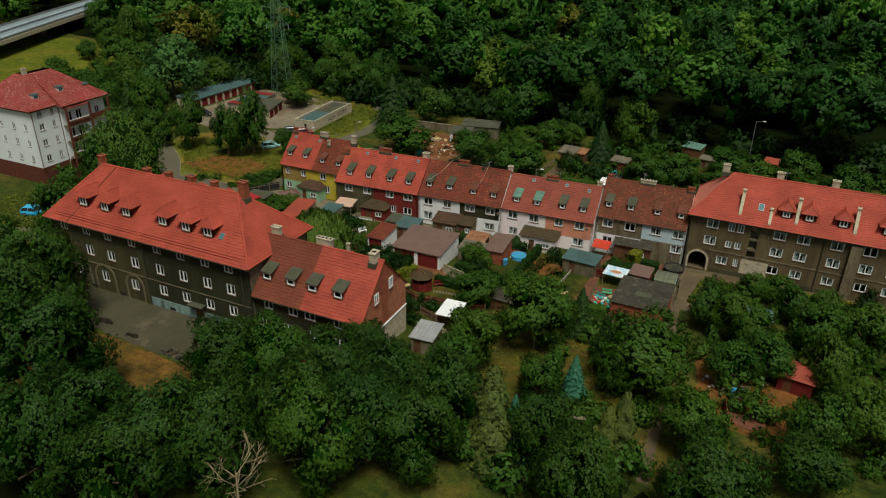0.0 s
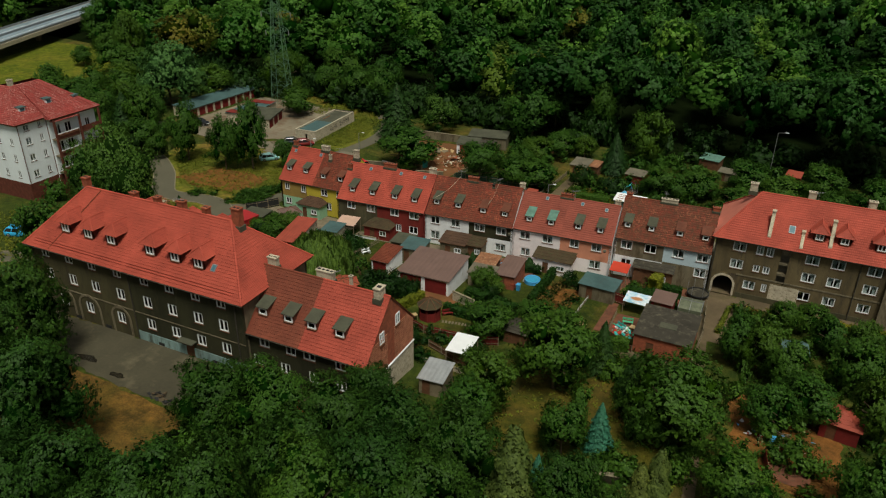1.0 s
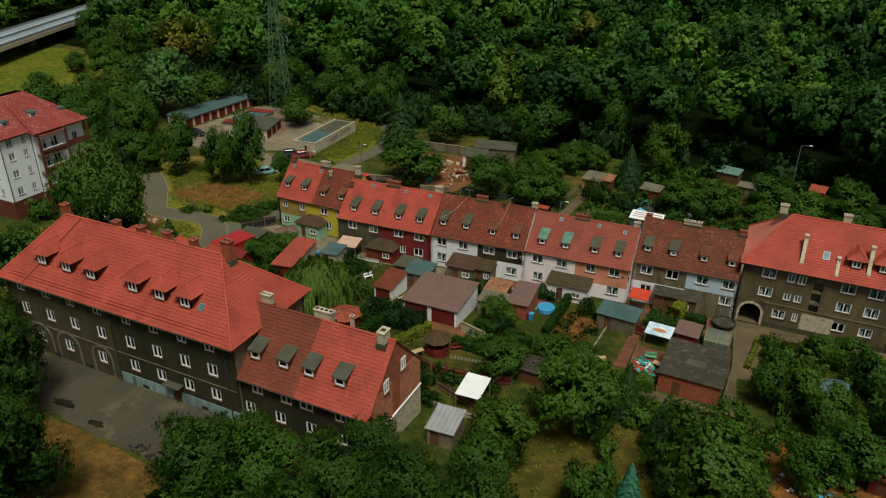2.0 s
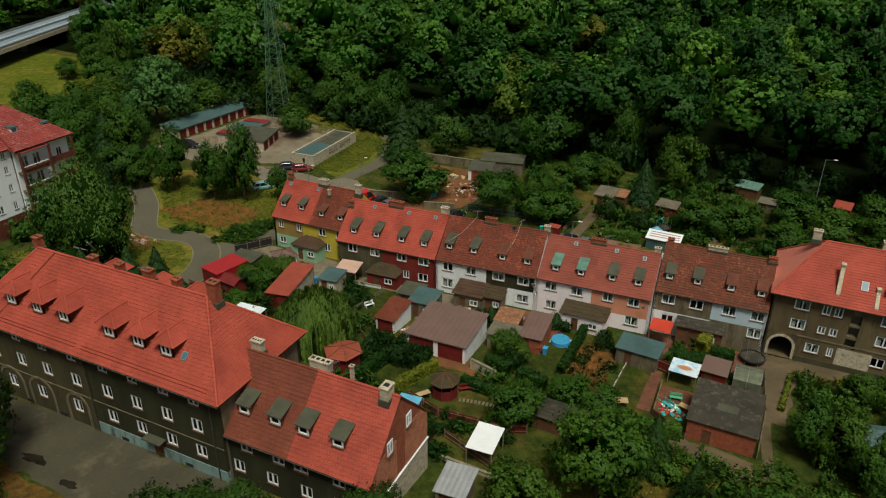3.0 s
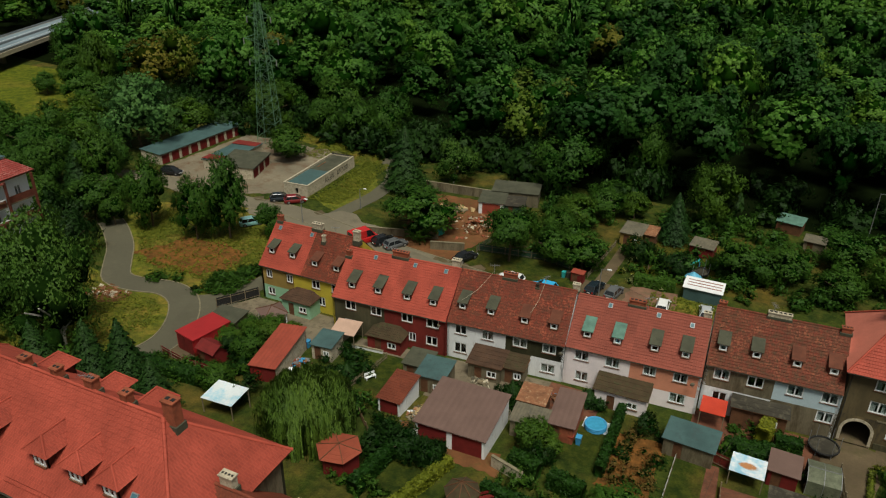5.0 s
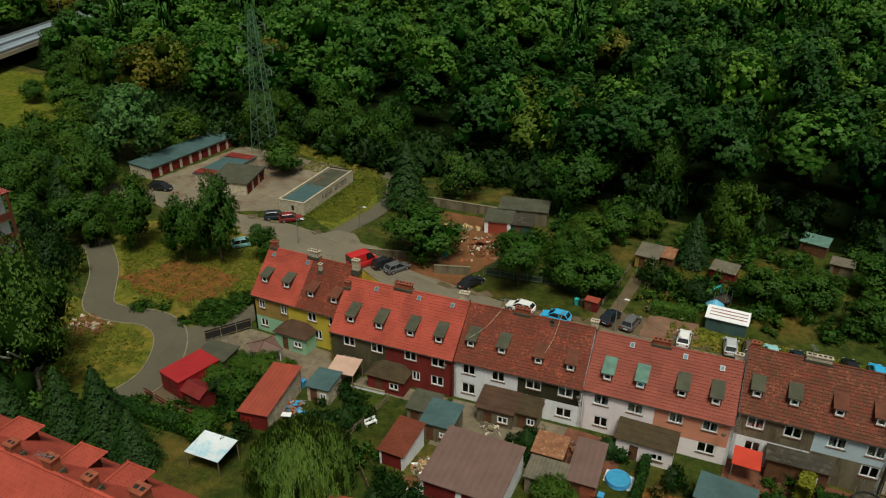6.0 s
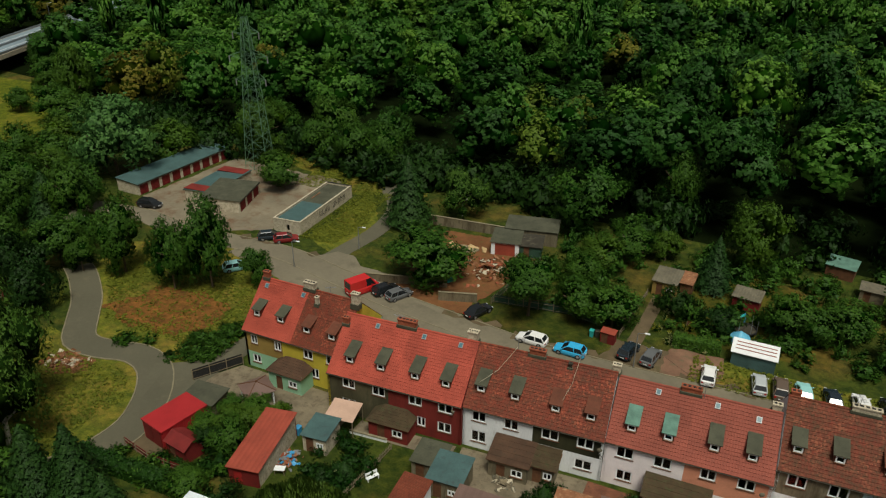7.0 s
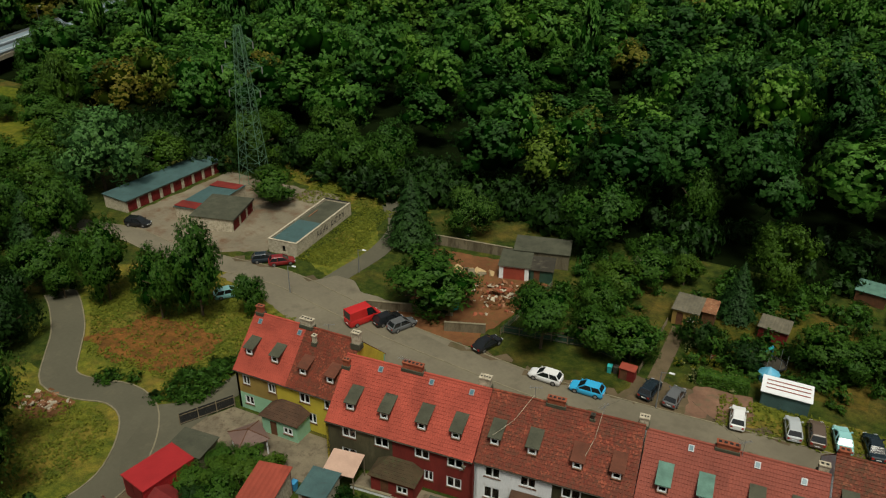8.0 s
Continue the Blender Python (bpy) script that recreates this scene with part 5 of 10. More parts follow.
# ---- the lower house against it, with the brick gable ----
def gable_end_house():
    L, D, E, RZ = 15.5, 9.9, 5.95, 11.0
    hs = thing("gable_house", pose(-48.7, 54.5, 5.3), "two-storey sooty house with red tiled roof and brick gable", "house")
    wins = [(2.9, 4.0, 1.3, 1.35), (6.3, 4.0, 1.3, 1.35), (8.6, 4.05, 1.5, 1.0), (12.4, 4.0, 1.3, 1.35), (1.8, 1.35, 1.2, 1.35), (5.4, 1.35, 1.2, 1.35), (12.4, 1.35, 1.2, 1.35), (9.0, 1.35, 1.2, 1.35)]
    panel(hs, 0, L, -0.8, E, [hole(*w) for w in wins], "render_dark")
    for w in wins:
        window(hs, *w)
    panel(hs, 0, L, -3.0, E, [], "render_grey", D - 0.3, 0.3)
    ry = D / 2
    rise = (RZ - E) / ry
    bm = bmesh.new()
    prism(bm, [(L - 0.35, y, z) for y, z in ((0.32, 2.9), (D - 0.3, 2.9), (D - 0.3, E), (ry, RZ - 0.12), (0.32, E))], [(L, y, z) for y, z in ((0.0, 2.9), (D, 2.9), (D, E), (ry, RZ - 0.12), (0.0, E))])
    gw = part("gable_wall", bm, "brick_red", hs)
    part("plinth_wall", boxes((L - 0.35, L + 0.06, -0.02, D + 0.02, -3.2, 2.78)), "chimney_pale", hs)
    part("plinth_ledge", boxes((L - 0.3, L + 0.16, -0.05, D + 0.05, 2.78, 2.9)), "paint_white", hs)
    # brick courses of the gable that stand out in bands
    bm = bmesh.new()
    for k in range(26):
        z = 2.95 + k * 0.24
        half = ry if z < E else max(0.0, (RZ - 0.4 - z) / rise)
        for a, b in ((ry - half, ry - 0.75), (ry + 0.75, ry + half)):
            if z < E + 1.0 and b - a > 0.3:
                box(bm, L - 0.002, L + 0.045, a, b, z, z + 0.13)
    part("brick_band", bm, "brick_pale", hs, "weathered pale brick courses")
    for y, z in ((3.1, 6.35), (6.4, 6.9)):
        w = window(hs, L + 0.12, z, 0.9, 1.35, y)
        w.matrix_local = pose(L + 0.12, y, z, 0, 0, 90)
    over = 0.45
    lo = E - rise * over
    for a, b, mt in ((-0.1, 7.6, "roof_brown"), (7.6, L + 0.15, "roof_red")):
        bm = bmesh.new()
        slope(bm, (a, -over, lo), (b, -over, lo), (b, ry, RZ), (a, ry, RZ))
        slope(bm, (b, D + over, lo), (a, D + over, lo), (a, ry, RZ), (b, ry, RZ))
        ridge_caps(bm, (a, ry, RZ - 0.02), (b, ry, RZ - 0.02))
        part("roof", bm, mt, hs)
    bm = bmesh.new()
    pts = [(-over, lo - 0.14), (ry, RZ - 0.16), (D + over, lo - 0.14), (D + over, lo - 0.06), (ry, RZ - 0.07), (-over, lo - 0.06)]
    prism(bm, [(-0.05, y, z) for y, z in pts], [(L + 0.1, y, z) for y, z in pts])
    part("roof_deck", bm, "wood_brown", hs)
    gutter(hs, -0.1, L + 0.1, -over - 0.09, lo)
    downpipe(hs, 0.1, -0.12, -0.2, E)
    downpipe(hs, L - 0.3, -0.12, -0.2, E)
    for u in (2.2, 5.5, 8.4, 11.8):
        flat_dormer(hs, u, 1.15, E, rise, 1.25, 1.05, "felt", "felt_rust")
    chimney(hs, 0.9, ry + 0.3, RZ - 0.6, 12.0, 1.1, 0.6, "chimney_pale", 4)
    chimney(hs, 7.6, ry + 0.4, RZ - 0.6, 11.9, 2.0, 0.6, "chimney_pale", 4)
    chimney(hs, L - 1.0, ry - 0.3, RZ - 0.8, 12.0, 0.75, 1.1, "chimney_pale", 1)
    chimney(hs, 9.8, ry + 1.8, RZ - 2.2, 11.1, 0.3, 0.3, "chimney_pale", 1)
    return hs


gable_end_house()


# ---- the tenement with the archway ----
def tenement_arch():
    L, D, E, RZ = 36.0, 12.0, 8.75, 14.1
    hs = thing("tenement", pose(-5.9, 105.8, 0.4), "three-storey grey-olive tenement with archway and hipped red roof", "tenement")
    wins = []
    for u in (3.3, 12.7, 15.9, 20.3, 24.5, 28.0):
        wins += [(u, 7.0, 1.75, 1.5), (u, 4.25, 1.75, 1.45)]
    for u in (6.0, 7.3):
        wins += [(u, 7.0, 0.95, 1.45), (u, 4.3, 0.9, 1.1)]
    for u in (5.5, 12.7, 15.9, 20.2, 24.5, 28.0):
        wins.append((u, 1.35, 1.6, 1.35))
    wins.append((7.5, 1.4, 0.7, 1.3))
    holes = [hole(*w) for w in wins] + [(8.75, 9.9, 3.0, 8.6)]
    panel(hs, 3.9, 22.6, -0.5, E, holes, "render_olive")
    panel(hs, 22.6, L, -0.5, E, holes, "render_olive", 0.0)
    panel(hs, 0, 3.9, 3.4, E, holes, "render_olive")
    # wall round the arch
    bm, c, r, sp, n = bmesh.new(), 2.0, 1.35, 1.45, 12
    box(bm, 0, c - r, 0, 0.32, -0.5, 3.4)
    box(bm, c + r, 3.9, 0, 0.32, -0.5, 3.4)
    for i in range(n):
        a, b = c - r + 2 * r * i / n, c - r + 2 * r * (i + 1) / n
        za, zb = (sp + math.sqrt(max(0.0, r * r - (q - c) ** 2)) for q in (a, b))
        prism(bm, [(a, 0, za), (b, 0, zb), (b, 0, 3.4), (a, 0, 3.4)], [(a, 0.32, za), (b, 0.32, zb), (b, 0.32, 3.4), (a, 0.32, 3.4)])
    part("arch_wall", bm, "render_olive", hs)
    bm = bmesh.new()
    for i in range(16):
        t0, t1 = math.pi * i / 16, math.pi * (i + 1) / 16
        q = [(c + rr * math.cos(t), sp + rr * math.sin(t)) for rr, t in ((r, t0), (r + 0.3, t0), (r + 0.3, t1), (r, t1))]
        prism(bm, [(x, -0.08, z) for x, z in q], [(x, 0.0, z) for x, z in q])
    for s in (-1, 1):
        box(bm, c + s * (r + 0.15) - 0.15, c + s * (r + 0.15) + 0.15, -0.08, 0.0, -0.4, sp)
    part("arch_trim", bm, "chimney_pale", hs, "pale arch surround")
    for u in (0.35, 3.7):
        part("passage_wall", boxes((u - 0.1, u + 0.1, 0.33, D - 0.3, -0.5, 3.3)), "render_dark", hs)
    part("passage_ceiling", boxes((0.5, 3.5, 0.33, D - 0.3, 3.2, 3.4)), "render_dark", hs)
    # added board, no known gate: blocks the view and light so the passage stays dark
    part("gate", boxes((0.46, 3.58, D - 0.7, D - 0.6, -0.4, 3.19)), "wood_brown", hs, "wooden board added to close the passage and keep it dark")
    for w in wins:
        window(hs, *w)
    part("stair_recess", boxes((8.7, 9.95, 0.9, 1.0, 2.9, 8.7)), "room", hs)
    for za, zb in ((4.4, 4.75), (6.1, 6.4), (7.7, 8.7)):
        part("stair_landing", boxes((8.75, 9.9, 0.05, 0.9, za, zb)), "render_grey", hs)
    part("string_course", boxes((3.5, 22.6, -0.06, 0, 3.3, 3.5), (22.6, L, -0.06, 0, 3.3, 3.5)), "render_grey", hs)
    part("bare_patch", boxes((8.2, 12.0, -0.012, -0.002, 0.4, 2.9)), "chimney_pale", hs, "patch of fallen render")
    part("plinth", boxes((3.9, 22.5, -0.1, -0.0, -0.5, 0.55)), "render_brown", hs)
    part("pilaster", boxes((22.0, 23.4, -0.5, 0.0, -0.5, 8.4)), "render_grey", hs)
    for u in (0.15, 18.6):
        downpipe(hs, u, -0.1, -0.2, E)
    part("wall", boxes((0, L, D - 0.3, D, 3.4, E), (4, L, D - 0.3, D, -0.5, 3.4)), "render_olive", hs)
    part("wall", boxes((0, 0.3, 0.33, D - 0.3, 3.4, E)), "render_olive", hs)
    part("wall", boxes((L - 0.3, L, 0.33, D - 0.3, -0.5, E)), "render_olive", hs)
    o = 0.5
    lo = E
    A, B, C, Dd = (-o, -o, lo), (L + o, -o, lo), (L + o, D + o, lo), (-o, D + o, lo)
    rl, rr = (4.6, D / 2, RZ), (L - 5, D / 2, RZ)
    for q in ((A, B, rr, rl), (C, Dd, rl, rr), (B, C, rr, rr)):
        bm = bmesh.new()
        slope(bm, *q)
        part("roof_slope", bm, "roof_red", hs)
    for p, q in ((rl, rr), (A, rl), (Dd, rl)):
        bm = bmesh.new()
        ridge_caps(bm, p, q)
        part("ridge", bm, "roof_red", hs)
    # this slope is paler than the other three
    bm = bmesh.new()
    slope(bm, Dd, A, rl, rl, 1.6, 0.012)
    part("hip_roof", bm, "roof_salmon", hs, "smooth pale salmon hip")
    part("eaves_board", boxes((-o + 0.05, L + o - 0.05, -o + 0.05, D + o - 0.05, lo - 0.2, lo - 0.06)), "wood_brown", hs)
    gutter(hs, -o, L + o, -o - 0.09, lo)
    rise = (RZ - lo) / (D / 2 + o)
    for u in (12.9, 16.0, 20.4, 26.0):
        hipped_dormer(hs, u, 1.2, lo, rise, 1.5, 1.25, z_off=rise * o)
    for u, v, top, w in ((6.7, 2.2, 13.4, 0.45), (14.4, 2.2, 13.4, 0.45), (10.9, 1.5, 11.4, 0.4), (22.0, 2.2, 13.4, 0.45)):
        bm = boxes((u - w / 2, u + w / 2, v, v + 0.6, lo + rise * v - 0.2, top - 0.5), (u - w / 2 - 0.05, u + w / 2 + 0.05, v - 0.05, v + 0.65, top - 0.5, top - 0.35))
        prism(bm, [(u - w / 2, v - 1.6, lo + rise * (v - 1.6 + o)), (u + w / 2, v - 1.6, lo + rise * (v - 1.6 + o)), (u + w / 2, v, lo + rise * (v + o)), (u - w / 2, v, lo + rise * (v + o))],
              [(u - w / 2, v - 1.6, lo + rise * (v - 1.6 + o) + 0.18), (u + w / 2, v - 1.6, lo + rise * (v - 1.6 + o) + 0.18), (u + w / 2, v, top - 0.8), (u - w / 2, v, top - 0.8)])
        part("chimney", bm, "chimney_pale", hs, "pale leaning chimney flue")
    for u in (3.4, 11.1, 18.6, 27.0):
        chimney(hs, u, D / 2 + 0.4, RZ - 0.7, 15.2, 1.0, 0.7, "chimney_pale", 3)
    skylight(hs, 9.4, 2.0, lo + rise * o, rise, 0.8, 1.2)
    return hs


tenement_arch()


# ---- aerials and cables on the roofs ----
def aerial(x, y, z, h, yaw, label="thin steel television aerial on a ridge"):
    an = thing("aerial", pose(x, y, z, 0, 0, yaw), label, "aerial", "roof aerials")
    bm = bmesh.new()
    prism(bm, ring(0, 0, -0.9, 0.03, 6), ring(0, 0, h, 0.025, 6))
    part("mast", bm, "steel", an)
    bm = bmesh.new()
    beam(bm, (-0.6, 0, h - 0.15), (0.7, 0, h - 0.15), 0.035)
    part("boom", bm, "steel", an)
    for k in range(6):
        bm = bmesh.new()
        beam(bm, (-0.5 + k * 0.22, -0.34 + k * 0.02, h - 0.13), (-0.5 + k * 0.22, 0.34 - k * 0.02, h - 0.13), 0.02)
        part("element", bm, "steel", an)


def dish(x, y, z, yaw, r=0.27, label="pale round satellite dish on a wall"):
    ds = thing("satellite_dish", pose(x, y, z, 0, 0, yaw), label, "satellite dish", "satellite dishes")
    bm, rows = bmesh.new(), []
    for j in range(5):
        q = r * j / 4
        rows.append([bm.verts.new((q * math.cos(a), -0.3 + 0.5 * q * q / r - 0.12, q * math.sin(a))) for a in np.linspace(0, 6.2832, 14, endpoint=False)])
    for a, b in zip(rows, rows[1:]):
        for k in range(14):
            bm.faces.new((a[k], a[(k + 1) % 14], b[(k + 1) % 14], b[k]))
    part("reflector", bm, "asbestos", ds)
    bm = bmesh.new()
    beam(bm, (0, 0.05, -0.1), (0, -0.4, 0), 0.05)
    part("bracket", bm, "steel", ds)
    bm = bmesh.new()
    beam(bm, (0, -0.4, -r), (0, -0.85, -0.05), 0.03)
    part("feed_arm", bm, "steel", ds)


def cable(pts, label, sag=0.4, w=0.035, material="felt_dark"):
    """A cable that hangs between the points."""
    bm, last = bmesh.new(), None
    for i, (a, b) in enumerate(zip(pts, pts[1:])):
        a, b = Vector(a), Vector(b)
        side = (b - a).cross(Vector((0, 0, 1))).normalized() * w / 2
        for k in range(0 if i == 0 else 1, 9):
            t = k / 8
            q = a.lerp(b, t) - Vector((0, 0, sag * 4 * t * (1 - t)))
            row = [bm.verts.new(q + d) for d in (side, Vector((0, 0, w / 2)), -side, Vector((0, 0, -w / 2)))]
            if last:
                for j in range(4):
                    bm.faces.new((last[j], last[(j + 1) % 4], row[(j + 1) % 4], row[j]))
            last = row
    tagged(part("cable", bm, material), label, "cable", "cables")


for ax, ay, az, ah, ayaw in ((-46.4, 106.9, 10.2, 1.5, 20), (-39.8, 107.4, 10.2, 1.1, 70), (-60.2, 105.9, 10.3, 1.2, 0), (-27.4, 107.8, 10.0, 1.4, 40), (-14.2, 110.0, 11.4, 1.3, 110), (-70.8, 108.2, 10.3, 1.0, 30), (-60.5, 59.8, 20.4, 1.3, 15), (-39.8, 59.6, 16.3, 1.2, 60), (6.0, 112.0, 14.4, 1.4, 35)):
    aerial(ax, ay, az, ah, ayaw)
for dx, dy, dz, dyaw in ((-51.0, 100.8, 5.0, -20), (-35.8, 102.2, 4.6, 10), (-20.9, 102.6, 4.8, 20)):
    dish(dx, dy, dz, dyaw)
cable([(-49.0, 102.6, 8.1), (-47.6, 104.4, 9.0), (-46.4, 106.9, 10.7)], "pale loose cable lying over the weathered roof", 0.02, 0.045, "chimney_pale")
cable([(-40.6, 103.0, 7.3), (-39.9, 105.2, 9.1), (-39.8, 107.4, 10.9)], "pale loose cable lying over the weathered roof", 0.02, 0.04, "chimney_pale")
cable([(-36.6, 124.0, 5.2), (-27.4, 107.8, 11.2)], "thin telephone wire from lamp post to ridge", 0.5, 0.025)
cable([(-36.6, 124.0, 5.2), (-39.8, 107.4, 11.1)], "thin telephone wire from lamp post to ridge", 0.5, 0.025)
cable([(-13.0, 105.2, 6.2), (-16.6, 92.0, 4.5), (-18.0, 80.0, 6.0)], "thin wire hanging over the gardens", 0.6, 0.025)


# ---- trees and shrubs ----
CUBE = None


def quad_ball():
    """Unit ball of quads."""
    global CUBE
    if CUBE is None:
        vs, fs, index = [], [], {}

        def vid(p):
            key = tuple(np.round(p, 4))
            if key not in index:
                index[key] = len(vs)
                vs.append(np.array(p) / np.linalg.norm(p))
            return index[key]
        g = (-1.0, 0.0, 1.0)
        for ax in range(3):
            for s in (-1.0, 1.0):
                for i in range(2):
                    for j in range(2):
                        q = []
                        for a, b in ((i, j), (i + 1, j), (i + 1, j + 1), (i, j + 1)):
                            p = [0, 0, 0]
                            p[ax], p[(ax + 1) % 3], p[(ax + 2) % 3] = s, g[a], g[b]
                            q.append(vid(p))
                        fs.append(q if s > 0 else q[::-1])
        CUBE = np.array(vs), np.array(fs)
    return CUBE


def quad_mesh(name, V, F, slots=None, mats=(), normals=None):
    """A mesh of quads, or of triangles where a row ends in -1; normals, one a vertex, round the shading of foliage."""
    me = bpy.data.meshes.new(name)
    V, F = np.asarray(V, np.float32), np.asarray(F, np.int32)
    me.vertices.add(len(V))
    me.vertices.foreach_set("co", V.ravel())
    corners = F[F >= 0]
    count = (F >= 0).sum(1)
    me.loops.add(len(corners))
    me.loops.foreach_set("vertex_index", corners)
    me.polygons.add(len(F))
    me.polygons.foreach_set("loop_start", (np.cumsum(count) - count).astype(np.int32))
    for mt in mats:
        me.materials.append(M[mt])
    if slots is not None:
        me.polygons.foreach_set("material_index", np.asarray(slots, np.int32))
    me.update(calc_edges=True)
    if normals is not None:
        me.polygons.foreach_set("use_smooth", np.ones(len(F), bool))
        me.normals_split_custom_set_from_vertices(np.asarray(normals, np.float32))
    return me


def shifted(F, base):
    return np.where(F < 0, -1, F + base)


def unit(a):
    return a / (np.linalg.norm(a, axis=-1, keepdims=True) + 1e-9)


def cards(P, N, size, aspect, rng, hang=False):
    """Small leaf sprays: a three-cornered blade at each point."""
    n = len(P)
    if hang:
        b = np.tile((0.0, 0.0, 1.0), (n, 1)) + rng.normal(0, 0.22, (n, 3))
        b /= np.linalg.norm(b, axis=1, keepdims=True)
        t = np.cross(b, N + rng.normal(0, 0.3, (n, 3)))
    else:
        t = np.cross(N, rng.normal(0, 1, (n, 3)))
    t /= np.linalg.norm(t, axis=1, keepdims=True) + 1e-9
    if not hang:
        b = np.cross(N, t)
    s = size * rng.uniform(0.6, 1.35, (n, 1))
    low = P - b * s * aspect * 0.35
    V = np.stack([low - t * s * 0.55, low + t * s * 0.55, P + b * s * aspect * 0.7 - N * s * 0.15], 1)
    return V.reshape(-1, 3), np.column_stack([np.arange(3 * n).reshape(-1, 3), np.full(n, -1)])


def willow_data(H, W, seed):
    """Hanging strands that fall in mops from a low dome."""
    rng = np.random.default_rng(seed)
    P, N, G = [], [], []
    for k in range(95):
        ca, cr = rng.uniform(0, 2 * np.pi), math.sqrt(rng.uniform(0.0, 1)) * 0.9
        lift = rng.uniform(-0.9, 0.5)
        mop = rng.normal(0, 0.28, 3)
        for j in range(26):
            lean = mop + rng.normal(0, 0.3, 3)
            a, r = ca + rng.normal(0, 0.055 / (cr + 0.15)), min(1.0, abs(cr + rng.normal(0, 0.05)))
            z = H * (1 - 0.52 * r * r) + lift + rng.normal(0, 0.1)
            end = max(0.25, z - H * rng.uniform(0.16, 0.3) - (H * rng.uniform(0.25, 0.6) if r > 0.55 else 0))
            q, out = r * W / 2, 0.0
            while z > end:
                P.append((q * math.cos(a), q * math.sin(a), z))
                N.append((math.cos(a) * 0.7, math.sin(a) * 0.7, 0.9))
                G.append((math.cos(a) * 0.9 + lean[0], math.sin(a) * 0.9 + lean[1], 0.6 * z / H + lean[2]))
                z -= 0.14 + out
                out = min(0.2, out + 0.06)
                q += max(0.0, 0.2 - out)
    for k in range(4200):
        # short upright shoots over the top of the dome
        a, r = rng.uniform(0, 2 * np.pi), math.sqrt(rng.uniform(0, 1)) * 0.8
        z = H * (1 - 0.52 * r * r) + 0.35 * math.sin(a * 5 + r * 9) + rng.normal(0, 0.22) - 0.2
        P.append((r * W / 2 * math.cos(a), r * W / 2 * math.sin(a), z))
        N.append((math.cos(a) * r + rng.normal(0, 0.5), math.sin(a) * r + rng.normal(0, 0.5), 0.9))
        G.append((math.cos(a) * r * 0.8 + rng.normal(0, 0.35), math.sin(a) * r * 0.8 + rng.normal(0, 0.35), 0.8))
    P, N = np.array(P), np.array(N) + rng.normal(0, 0.25, (len(P), 3))
    N /= np.linalg.norm(N, axis=1, keepdims=True)
    V, F = cards(P, N, 0.09, 6.5, rng, True)
    bv, bf = quad_ball()
    core = bv * np.array([W * 0.33, W * 0.33, H * 0.3]) + np.array([0, 0, H * 0.38])
    Q = np.vstack([np.repeat(unit(np.array(G)), 3, 0), bv])
    return np.vstack([V, core]), np.vstack([F, bf + len(V)]), np.repeat([0, 1], [len(F), len(bf)]), Q


